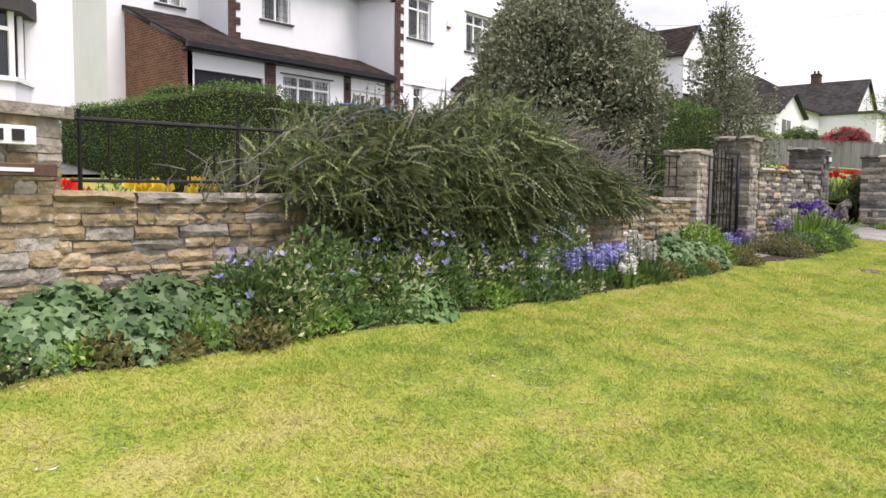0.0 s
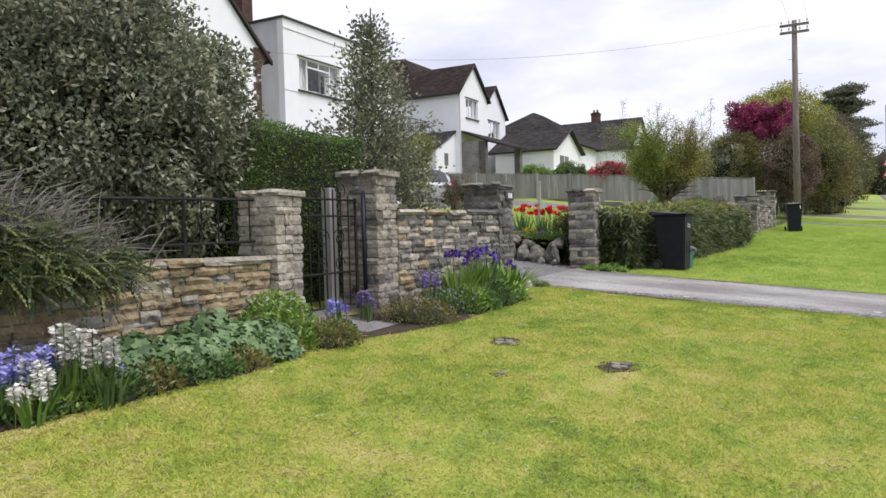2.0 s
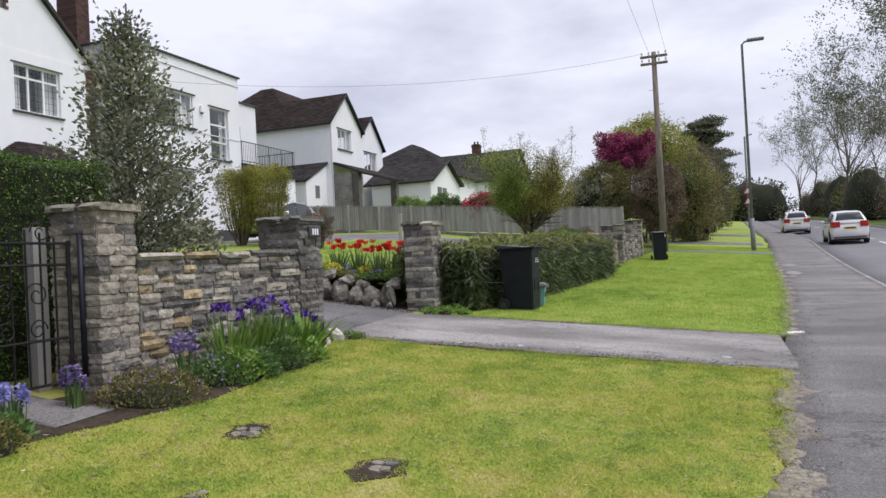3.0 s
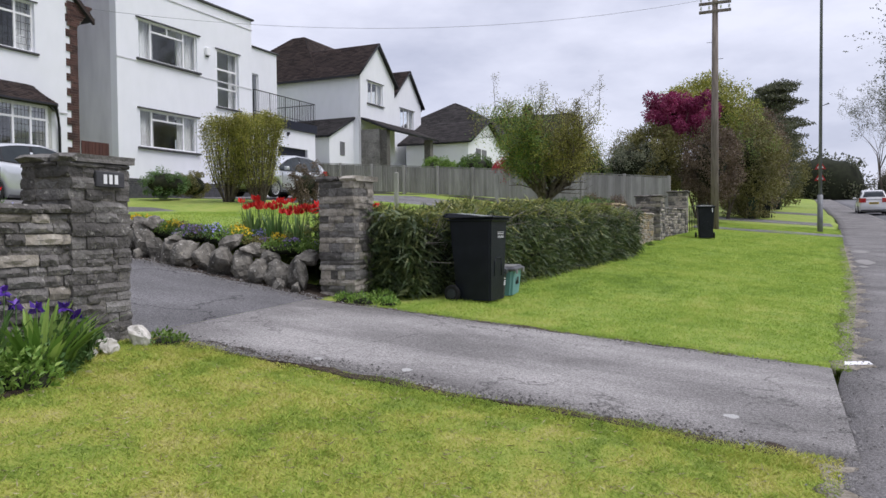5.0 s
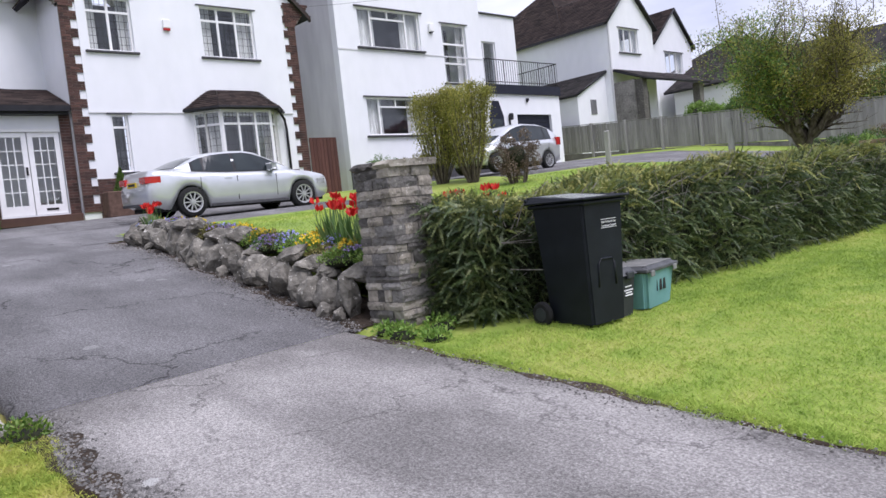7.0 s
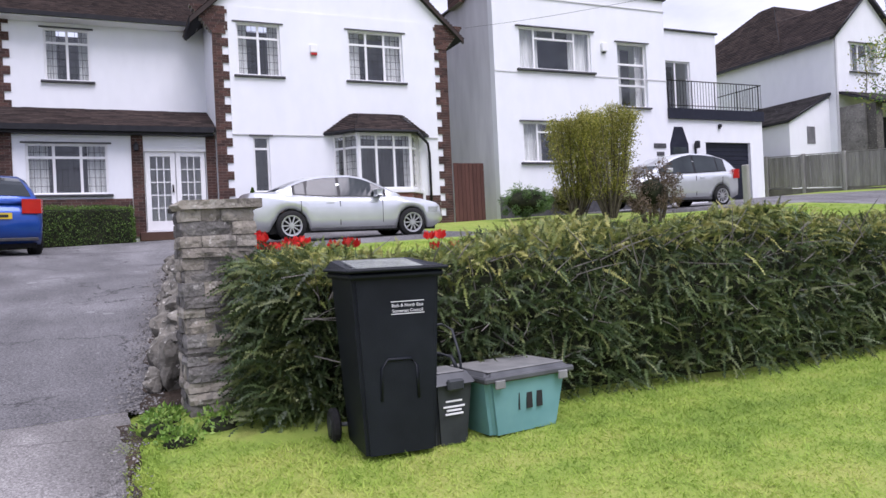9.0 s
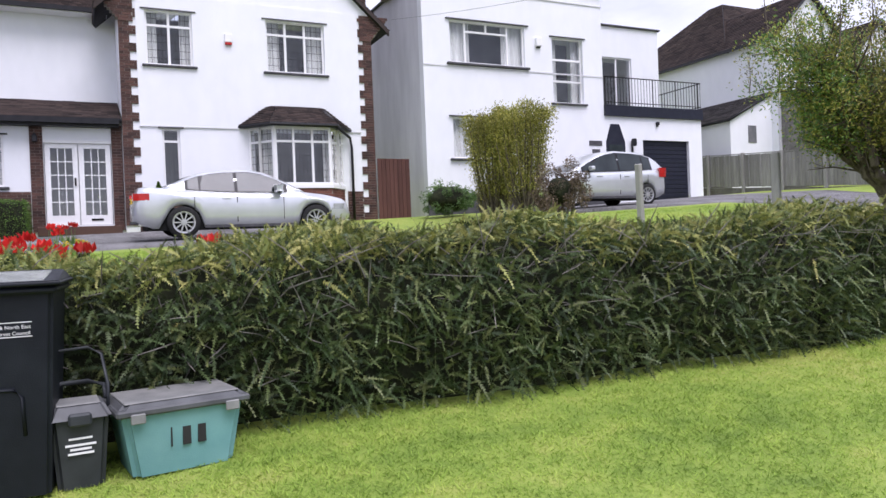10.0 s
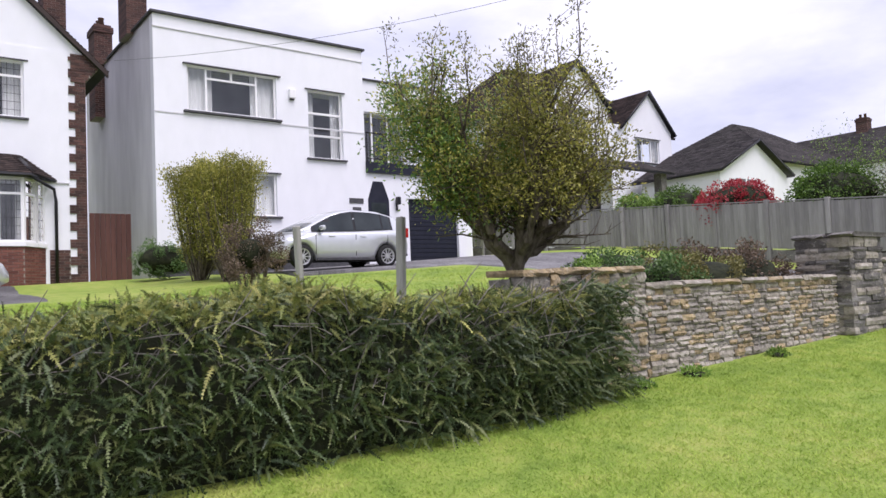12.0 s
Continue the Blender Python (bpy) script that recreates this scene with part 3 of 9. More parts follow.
def land(x, y):
    """Height of the ground: a gentle hill along the road, the verge's fall to the pavement, the rise to the houses."""
    x, y = np.asarray(x, float), np.asarray(y, float)
    rise = 0.05 + 0.027 * y + np.where(y > 22, 0.0009 * (np.minimum(y, 45) - 22) ** 2, 0) + np.where(y > 45, 0.02 * (np.minimum(y, 140) - 45), 0)
    e = edge_x(y)
    z = np.where(x > e, rise - 0.08 * e - 0.02 * np.minimum(x - e, 2.0), rise - 0.08 * np.maximum(x, -3.3))
    dip = 0.17 * np.clip((-9.0 - x) / 3.0, 0, 1) * np.clip((x + 17.4) / 1.6, 0, 1) * np.clip((y - 13.0) / 3.0, 0, 1) * np.clip((27.0 - y) / 2.5, 0, 1)
    return z - dip + np.where(x < -3.3, 0.13 * np.minimum(-3.3 - x, 10.2), 0) + np.where(x < -13.5, 0.04 * np.minimum(-13.5 - x, 4.5), 0)


def zed(x, y):
    return float(land(x, y))


def sheet(name, xs, ys, fz, material, parent=None, label="", keep=None):
    X, Y = np.meshgrid(xs, ys, indexing="ij")
    Z = fz(X, Y)
    V = np.stack([X, Y, Z], -1).reshape(-1, 3)
    i, j = np.meshgrid(np.arange(len(xs) - 1), np.arange(len(ys) - 1), indexing="ij")
    b = (i * len(ys) + j).ravel()
    F = np.stack([b, b + len(ys), b + len(ys) + 1, b + 1], 1)
    return faces(name, V, F, material, parent, label, True)


def strip(name, ys, left, right, fz, material, n=6, label="", lift=0.0, skirt=0.15):
    """A paved strip along y between two lines, with a skirt down into the ground on its sides."""
    ys = np.asarray(ys, float)
    a, b = left(ys), right(ys)
    V, F = [], []
    for k in range(-1, n + 2):
        s = min(max(k, 0), n) / n
        x = a + (b - a) * s
        z = fz(x, ys) + lift - (skirt if k in (-1, n + 1) else 0)
        V.append(np.stack([x, ys, z], 1))
    m = len(ys)
    for k in range(n + 2):
        for j in range(m - 1):
            F.append((k * m + j, (k + 1) * m + j, (k + 1) * m + j + 1, k * m + j + 1))
    return faces(name, np.concatenate(V), F, material, None, label)

# ---- ground ----
def under(x, y):
    """Ground sheet: it dips below what is laid on it."""
    z = land(x, y)
    e = edge_x(y)
    z = np.where(x > e + 0.04, z - 0.30, z)
    drive = (y > 13.35) & (y < 15.45) & (x > -11.8) & (x < e)
    fore = (x < -11.2) & (x > -17.6) & (y > 4) & (y < 23.4)
    bside = (x < -11.2) & (x > -18.6) & (y > 28.6) & (y < 38.6)
    return np.where(drive | fore | bside, z - 0.12, z)


gx = np.concatenate([[-400, -250, -150, -90, -60, -45, -36, -30, -26], np.arange(-23, 4.6, 0.3), [5, 7, 10, 14, 20, 30, 50, 90, 160, 280, 400]])
gy = np.concatenate([[-300, -180, -90, -50, -30, -20, -14, -10], np.arange(-7, 46, 0.4), [47, 50, 54, 60, 70, 85, 105, 130, 170, 230, 320, 420]])
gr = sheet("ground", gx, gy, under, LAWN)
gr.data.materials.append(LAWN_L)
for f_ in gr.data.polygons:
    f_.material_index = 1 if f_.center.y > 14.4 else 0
tagged(gr, "mown green grass verge and gardens with mossy patches", "ground", kind="structure")


def soft_edge(y, seed, amp=0.05):
    y = np.asarray(y, float)
    return amp * (np.sin(y * 3.1 + seed) * 0.5 + np.sin(y * 7.7 + 2 * seed) * 0.3 + np.sin(y * 17.3 + seed) * 0.25)


# drive: a grey apron over the verge, darker asphalt inside the gate, the forecourt before the house
def cross_strip(name, x0, x1, y_lo, y_hi, material, label, lift=0.012, nx=60, wob=0.05, category="driveway"):
    xs = np.linspace(x0, x1, nx)
    V, F = [], []
    ny = 8
    lo = (y_lo(xs) if callable(y_lo) else np.full(nx, y_lo)) + soft_edge(xs, 1.3, wob)
    hi = (y_hi(xs) if callable(y_hi) else np.full(nx, y_hi)) + soft_edge(xs, 4.1, wob)
    for k in range(-1, ny + 2):
        s = min(max(k, 0), ny) / ny
        y = lo + (hi - lo) * s
        V.append(np.stack([xs, y, land(xs, y) + lift - (0.16 if k in (-1, ny + 1) else 0)], 1))
    for k in range(ny + 2):
        for j in range(nx - 1):
            F.append((k * nx + j, k * nx + j + 1, (k + 1) * nx + j + 1, (k + 1) * nx + j))
    return tagged(faces(name, np.concatenate(V), F, material), label, category, kind="structure")


cross_strip("drive_apron", -3.30, 1.75, 13.22, 15.58, ASPHALT, "worn pale grey asphalt drive apron across the verge")
cross_strip("drive_edge", -3.25, 1.40, 13.10, lambda x: 13.20 + 0.03 * np.sin(x * 2.3) + 0.025 * np.sin(x * 6.1) + 0.02 * np.sin(x * 15.7) + 0.10 * np.exp(-((x + 2.4) / 0.8) ** 2), SOIL, "ragged earth edge along the drive apron", lift=0.0125, nx=90, wob=0.06, category="soil")
cross_strip("drive_edge", -3.0, 1.0, 15.57, 15.62, SOIL, "ragged earth edge along the drive apron", lift=0.0125, nx=90, wob=0.06, category="soil")
cross_strip("rockery_foot", -11.2, -3.28, lambda x: 15.66 + 0.093 * (-3.3 - x), lambda x: 16.35 + 0.085 * (-3.3 - x), SOIL, "bare earth and grit at the foot of the rockery", lift=0.0145, nx=110, wob=0.07, category="soil")
cross_strip("driveway", -12.2, -3.31, lambda x: 13.15 - 0.10 * np.maximum(-6 - x, 0), lambda x: 15.75 + 0.10 * (-3.3 - x), ASPHALT_D, "dark patched asphalt driveway rising to the house", lift=0.010)
cross_strip("forecourt", -17.75, -11.4, 3.0, 23.2, ASPHALT_D, "dark asphalt forecourt before the house", lift=0.004)
cross_strip("neighbour_drive", -18.9, -3.6, lambda x: 28.8 + 4.6 * np.clip((x + 13.5) / 0.8, 0, 1), 38.3, ASPHALT_D, "grey asphalt drive before the neighbouring house", lift=0.006)
yl = np.concatenate([np.arange(-30, 60, 0.5), np.arange(60, 260, 10)])
tagged(strip("pavement", yl, lambda y: edge_x(y) + soft_edge(y, 2.0, 0.04), lambda y: edge_x(y) + 1.9, land, PAVE, label="worn grey asphalt pavement along the verge", skirt=0.2), category="pavement", kind="structure")
for y0_, y1_ in ((0.0, 13.15), (15.65, 34.0)):
    ye_ = np.arange(y0_, y1_, 0.07)
    jag = lambda y, s_: 0.05 * np.sin(y * 5.1 + s_) + 0.035 * np.sin(y * 13.7 + 2 * s_) + 0.025 * np.sin(y * 31.0 + 3 * s_)
    tagged(strip("worn_edge", ye_, lambda y: edge_x(y) - 0.06 + jag(y, 0.3), lambda y: edge_x(y) + 0.11 + 1.3 * jag(y, 1.9), land, DIRT, n=3, label="worn strip of bare earth between verge and pavement", lift=0.007, skirt=0.06), category="soil", kind="structure")
tagged(strip("road", yl, lambda y: edge_x(y) + 2.05, lambda y: edge_x(y) + 7.9, lambda x, y: land(edge_x(y) + 2, y) - 0.11, ROAD, label="grey asphalt main road"), category="road", kind="structure")
tagged(strip("far_verge", yl, lambda y: edge_x(y) + 8.05, lambda y: edge_x(y) + 60, lambda x, y: land(edge_x(y) + 2, y) + 0.0 * x, FIELD, label="rough grass bank across the road"), category="verge", kind="structure")
for nm, off, wid in (("kerb", 1.90, 0.15), ("far_kerb", 7.90, 0.15)):
    kb = thing(nm, "grey concrete kerb stones beside the road", "kerb", (4, 20, 0.5), kind="structure")
    far = nm != "kerb"
    y = 3.0
    while y < (70 if not far else 70):
        st = 0.914 if not far else 3.0
        V = []
        for yy in (y, y + st - 0.012):
            e = float(edge_x(yy)) + off
            z = zed(edge_x(yy) + 2, yy)
            V += [(e, yy, z - 0.3), (e + wid, yy, z - 0.3), (e + wid, yy, z - 0.012), (e + wid - 0.02, yy, z + 0.006), (e, yy, z + 0.006)]
        F = [(0, 1, 6, 5), (1, 2, 7, 6), (2, 3, 8, 7), (3, 4, 9, 8), (4, 0, 5, 9)]
        faces("kerb_stone", V, F, KERB, kb)
        y += st
for ya_, yb_ in ((37.7, 38.9), (43.6, 45.6), (55.0, 58.0)):
    cross_strip("far_crossing", -1.6, 3.4, ya_, yb_, ASPHALT_D, "dark asphalt crossing over the far verge", lift=0.016, nx=24)
for x_, y_, w_, l_ in ((3.15, 28.2, 0.20, 1.5), (3.35, 31.6, 0.22, 1.1), (3.0, 26.9, 0.10, 0.5)):
    bm = bmesh.new()
    bm.faces.new([bm.verts.new((x_ + math.cos(a) * w_ * random.uniform(0.6, 1.1), y_ + math.sin(a) * l_ * 0.5 * random.uniform(0.7, 1.1), zed(x_, y_ + math.sin(a) * l_ * 0.5) + 0.012)) for a in [k * math.pi / 10 for k in range(20)]])
    tagged(part("worn_patch", bm, KERB), "pale worn patch on the asphalt pavement", "patch", kind="structure")
bm = bmesh.new()
vs = [bm.verts.new((x, y, zed(x, y) + 0.012)) for x, y in ((1.86, 15.80), (2.08, 15.92), (2.06, 16.06), (1.87, 15.96))]
bm.faces.new(vs)
tagged(part("paint_mark", bm, LETTER_W), "worn white paint mark on the pavement", "paint mark", kind="structure")
# road markings
bm = bmesh.new()
for y in np.arange(6, 120, 6.0):
    e = float(edge_x(y)) + 4.95
    vs = [bm.verts.new((e + dx, y + dy, zed(edge_x(y + dy) + 2, y + dy) - 0.104)) for dx, dy in ((-0.05, 0), (0.05, 0), (0.05, 3), (-0.05, 3))]
    bm.faces.new(vs)
tagged(part("road_marking", bm, LETTER_W), "white broken centre line on the road", "road marking", kind="structure")


# ---- houses ----
def wall_open(bm, x, t, y0, y1, z0, z1, holes):
    """A wall in the plane x (facing +x), t thick, with openings cut through; holes are (y0, y1, z0, z1)."""
    ys = sorted({y0, y1, *[h[0] for h in holes], *[h[1] for h in holes]})
    zs = sorted({z0, z1, *[h[2] for h in holes], *[h[3] for h in holes]})
    vs = {}

    def v(a, b, c):
        k = (round(a, 4), round(b, 4), round(c, 4))
        if k not in vs:
            vs[k] = bm.verts.new((a, b, c))
        return vs[k]

    def inside(a, b):
        return any(h[0] < a < h[1] and h[2] < b < h[3] for h in holes)
    for a, b in zip(ys, ys[1:]):
        for c, d in zip(zs, zs[1:]):
            if not inside((a + b) / 2, (c + d) / 2):
                bm.faces.new((v(x, a, c), v(x, b, c), v(x, b, d), v(x, a, d)))
                bm.faces.new((v(x - t, a, c), v(x - t, a, d), v(x - t, b, d), v(x - t, b, c)))
    for h in [*holes, (y0, y1, z0, z1)]:
        for (a, c), (b, d) in (((h[0], h[2]), (h[1], h[2])), ((h[1], h[2]), (h[1], h[3])), ((h[1], h[3]), (h[0], h[3])), ((h[0], h[3]), (h[0], h[2]))):
            cy = sorted({q for q in ys if min(a, b) <= q <= max(a, b)}) if a != b else [a]
            cz = sorted({q for q in zs if min(c, d) <= q <= max(c, d)}) if c != d else [c]
            pts = [(q, c) for q in cy] if a != b else [(a, q) for q in cz]
            for p, q in zip(pts, pts[1:]):
                f = (v(x, *p), v(x, *q), v(x - t, *q), v(x - t, *p))
                try:
                    bm.faces.new(f)
                except ValueError:
                    pass
    bmesh.ops.recalc_face_normals(bm, faces=bm.faces)


def window(house, x, y0, y1, z0, z1, cols=2, top=0.28, sill=True, lead=False, curtains=True, inset=0.07, frame_m=None, open_pane=-1):
    """A casement window in a wall facing +x: frame with transom and mullions, panes, sill, lintel, curtains and a dark
    backing for the unlit room.
    """
    fm = frame_m or PVC
    bm = bmesh.new()
    xf = x - inset
    w = 0.055
    zt = z1 - (z1 - z0) * top if top else z1
    cw = (y1 - y0) / cols
    gaps = []
    for i in range(cols):
        a_, b_ = y0 + i * cw + (w if i == 0 else 0.032), y0 + (i + 1) * cw - (w if i == cols - 1 else 0.032)
        gaps += [(a_, b_, z0 + w, zt - 0.03), (a_, b_, zt + 0.03, z1 - w)] if top else [(a_, b_, z0 + w, z1 - w)]
    wall_open(bm, xf, 0.05, y0, y1, z0, z1, gaps)
    fr = part("window", bm, fm, house, "white framed casement window")
    for i in range(cols):
        for a, b in (((z0 + w, zt - 0.03), (zt + 0.03, z1 - w)) if top else ((z0 + w, z1 - w),)):
            p = boxed("pane", (xf - 0.032, xf - 0.026, y0 + i * cw + 0.03, y0 + (i + 1) * cw - 0.03, a, b), GLASS, fr)
            p.visible_shadow = False
    if lead:
        bm = bmesh.new()
        for i in range(cols):
            a, b = y0 + i * cw + 0.04, y0 + (i + 1) * cw - 0.04
            n = max(2, round((b - a) / 0.14))
            for k in range(1, n):
                box(bm, xf - 0.024, xf - 0.019, a + (b - a) * k / n - 0.005, a + (b - a) * k / n + 0.005, z0 + w, z1 - w)
            m = max(2, round((z1 - z0) / 0.2))
            for k in range(1, m):
                zz = z0 + (z1 - z0) * k / m
                box(bm, xf - 0.0185, xf - 0.014, a, b, zz - 0.005, zz + 0.005)
        part("leading", bm, SLATE, fr)
    if sill:
        boxed("sill", (x - 0.02, x + 0.09, y0 - 0.10, y1 + 0.10, z0 - 0.06, z0 - 0.002), SLATE, fr, "dark slate sill", 0.008)
        boxed("lintel", (x - 0.02, x + 0.05, y0 - 0.10, y1 + 0.10, z1 + 0.002, z1 + 0.035), SLATE, fr)
    if curtains:
        for a, b in ((y0 + 0.02, y0 + (y1 - y0) * 0.26), (y1 - (y1 - y0) * 0.26, y1 - 0.02)):
            n = 14
            V = [(xf - 0.20 + 0.03 * math.sin(k * 1.9 + a), a + (b - a) * k / n, z) for k in range(n + 1) for z in (z0 - 0.05, z1 + 0.02)]
            V += [(p[0] - 0.006, p[1], p[2]) for p in V]
            m = 2 * (n + 1)
            F = [(2 * k, 2 * k + 2, 2 * k + 3, 2 * k + 1) for k in range(n)] + [(m + 2 * k, m + 2 * k + 1, m + 2 * k + 3, m + 2 * k + 2) for k in range(n)]
            faces("curtain", V, F, CURTAIN, fr, "pale hanging curtain", True)
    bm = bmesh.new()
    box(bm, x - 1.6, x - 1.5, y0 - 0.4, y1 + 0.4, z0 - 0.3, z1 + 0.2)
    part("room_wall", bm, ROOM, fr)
    return fr


def wide_window(house, x, y0, y1, z0, z1, top=0.24, inset=0.07):
    """A wide window: two tall side lights, a broad middle light under two vents, curtains, sill and a dark backing for
    the unlit room.
    """
    xf, w, W = x - inset, 0.06, y1 - y0
    ya, yb, zt = y0 + W * 0.21, y1 - W * 0.23, z1 - (z1 - z0) * top
    ym = (ya + yb) / 2
    gaps = [(y0 + w, ya - 0.03, z0 + w, z1 - w), (yb + 0.03, y1 - w, z0 + w, z1 - w), (ya + 0.03, yb - 0.03, z0 + w, zt - 0.03), (ya + 0.03, ym - 0.03, zt + 0.03, z1 - w), (ym + 0.03, yb - 0.03, zt + 0.03, z1 - w)]
    bm = bmesh.new()
    wall_open(bm, xf, 0.06, y0, y1, z0, z1, gaps)
    fr = part("window", bm, PVC, house, "white framed three-light window")
    for a, b, c, d in gaps:
        p = boxed("pane", (xf - 0.036, xf - 0.030, a, b, c, d), GLASS, fr)
        p.visible_shadow = False
    boxed("sill", (x - 0.02, x + 0.10, y0 - 0.12, y1 + 0.14, z0 - 0.07, z0 - 0.002), SLATE, fr, "dark slate sill", 0.008)
    boxed("lintel", (x - 0.02, x + 0.07, y0 - 0.12, y1 + 0.14, z1 + 0.002, z1 + 0.04), SLATE, fr)
    for a, b in ((y0 + 0.02, ya + 0.06), (ya + 0.06, ya + 0.25), (yb - 0.12, y1 - 0.02)):
        n = 14
        V = [(xf - 0.18 + 0.035 * math.sin(k * 1.9 + a), a + (b - a) * k / n, z) for k in range(n + 1) for z in (z0 - 0.05, z1 + 0.02)]
        V += [(p[0] - 0.006, p[1], p[2]) for p in V]
        m = 2 * (n + 1)
        faces("curtain", V, [(2 * k, 2 * k + 2, 2 * k + 3, 2 * k + 1) for k in range(n)] + [(m + 2 * k, m + 2 * k + 1, m + 2 * k + 3, m + 2 * k + 2) for k in range(n)], CURTAIN, fr, "pale hanging curtain", True)
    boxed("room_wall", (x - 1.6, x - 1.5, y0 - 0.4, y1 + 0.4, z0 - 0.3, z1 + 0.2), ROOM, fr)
    return fr


def bricks(bm, x0, x1, y0, y1, z0, z1, course=0.075, length=0.225, odd=0):
    """Brick courses as separate blocks with recessed joints."""
    n = max(1, round((z1 - z0) / course))
    h = (z1 - z0) / n
    for i in range(n):
        y = y0 - ((i + odd) % 2) * length / 2
        while y < y1 - 0.01:
            a, b = max(y, y0), min(y + length, y1)
            if b - a > 0.03:
                j = random.uniform(-0.003, 0.003)
                box(bm, x0, x1 + j, a + 0.005, b - 0.005, z0 + i * h + 0.005, z0 + (i + 1) * h - 0.005)
            y += length


def quoin(house, x, y0, y1, z0, z1, side, first=0):
    """Toothed brick corner on a facade: blocks of three courses, long and short."""
    bm, mm = bmesh.new(), bmesh.new()
    z, i = z0, first
    while z < z1 - 0.05:
        zt = min(z + 0.225, z1)
        w = (y1 - y0) if i % 2 == 0 else (y1 - y0) * 0.62
        a, b = (y0, y0 + w) if side > 0 else (y1 - w, y1)
        bricks(bm, x - 0.02, x + 0.035, a, b, z, zt, odd=i)
        box(mm, x - 0.02, x + 0.022, a, b, z, zt)
        z, i = zt, i + 1
    q = part("quoin", bm, BRICK, house, "toothed dark red brick quoin")
    part("quoin_mortar", mm, MORTAR, q)


def tiled(house, name, e0, e1, r0, r1, material, course=0.11, width=0.17, jitter=0.012, label=""):
    """A roof slope of overlapping tiles between an eaves line e0-e1 and a ridge line r0-r1, on a board."""
    e0, e1, r0, r1 = (np.array(p, float) for p in (e0, e1, r0, r1))
    slope = np.linalg.norm((r0 + r1 - e0 - e1) / 2)
    up = np.cross(e1 - e0, (r0 + r1 - e0 - e1) / 2)
    up = up / np.linalg.norm(up)
    if up[2] < 0:
        up = -up
    n = max(2, round(slope / course))
    V, F = [], []
    for i in range(n):
        s0, s1 = i / n, min(1.0, (i + 1.15) / n)
        a0, a1 = e0 + (r0 - e0) * s0, e1 + (r1 - e1) * s0
        b0, b1 = e0 + (r0 - e0) * s1, e1 + (r1 - e1) * s1
        m = max(1, round(np.linalg.norm(a1 - a0) / width))
        for k in range(m):
            off = (0.5 if i % 2 else 0.0)
            u0, u1 = max(0, (k - off) / m), min(1, (k + 1 - off) / m)
            if k == m - 1:
                u1 = 1
            j = RNG.uniform(0, jitter)
            lo = [a0 + (a1 - a0) * u + up * (0.035 + j) for u in (u0, u1)]
            hi = [b0 + (b1 - b0) * u + up * 0.012 for u in (u1, u0)]
            un = [p - up * 0.03 for p in lo]
            base = len(V)
            V += [*lo, *hi, *un]
            F += [(base, base + 1, base + 2, base + 3), (base, base + 4, base + 5, base + 1)]
    ob = faces(name, V, F, material, house, label)
    V = [p + up * d for d in (0.0, -0.10) for p in (e0, e1, r1, r0)]
    faces("roof_board", V, [(0, 1, 2, 3), (7, 6, 5, 4), (0, 4, 5, 1), (1, 5, 6, 2), (2, 6, 7, 3), (3, 7, 4, 0)], GUTTER, ob)
    return ob


def chimney(house, x, y, z0, z1, w=0.55, d=0.75):
    bm = bmesh.new()
    bricks(bm, x - d / 2, x + d / 2, y - w / 2, y + w / 2, z0, z1 - 0.3)
    bricks(bm, x - d / 2 - 0.04, x + d / 2 + 0.04, y - w / 2 - 0.04, y + w / 2 + 0.04, z1 - 0.3, z1 - 0.08)
    box(bm, x - d / 2 + 0.03, x + d / 2 - 0.03, y - w / 2 + 0.03, y + w / 2 - 0.03, z1 - 0.08, z1)
    c = part("chimney", bm, BRICK, house, "dark red brick chimney stack")
    bm = bmesh.new()
    box(bm, x - d / 2 + 0.012, x + d / 2 - 0.012, y - w / 2 + 0.012, y + w / 2 - 0.012, z0, z1 - 0.1)
    part("chimney_mortar", bm, MORTAR, c)
    for k in (-1, 1):
        bm = bmesh.new()
        lathe(bm, [(0.11, z1), (0.09, z1 + 0.25), (0.11, z1 + 0.27), (0.10, z1 + 0.3)], n=12, at=(x + k * 0.17, y, 0))
        part("chimney_pot", bm, TERRA, c, smooth=True)


# the house with brick quoins
XA = -18.45
hA = thing("gabled_house", "white rendered gabled house with dark brick quoins and tiled roof", "house", (XA, 21.6, 2.45))
GY0, GY1, GZ0, EAV, APEX, GYM = 18.2, 25.1, 2.3, 8.55, 11.75, 21.65
bm = bmesh.new()
holesA = [(18.84, 20.02, 6.70, 8.14), (21.98, 23.66, 6.70, 8.16), (19.16, 19.60, 3.50, 5.04), (21.55, 23.95, 3.55, 5.05), (21.5, 21.72, 9.7, 10.3)]
wall_open(bm, XA, 0.28, GY0, GY1, GZ0, EAV, [h for h in holesA if h[2] < 9])
part("wall", bm, RENDER_W, hA)
bm = bmesh.new()
prism(bm, [(GY0, EAV), (GY1, EAV), (GYM, APEX)], "x", XA - 0.28, XA)
part("gable", bm, RENDER_W, hA)
bm = bmesh.new()
wall_open(bm, XA + 0.022, 0.021, GY0 + 0.42, GY1 - 0.42, 5.10, EAV, [h for h in holesA if 6 < h[2] < 9])
part("render_band", bm, RENDER_W, hA)
boxed("band_drip", (XA, XA + 0.035, GY0 + 0.42, GY1 - 0.42, 5.07, 5.10), RENDER_G, hA)
for y, s in ((GY0, -1), (GY1, 1)):
    boxed("side_wall", (XA - 9, XA - 0.28, y - 0.14 if s > 0 else y, y if s > 0 else y + 0.14, GZ0, EAV), RENDER_W, hA)
quoin(hA, XA, GY0, GY0 + 0.42, 2.5, EAV - 0.1, 1)
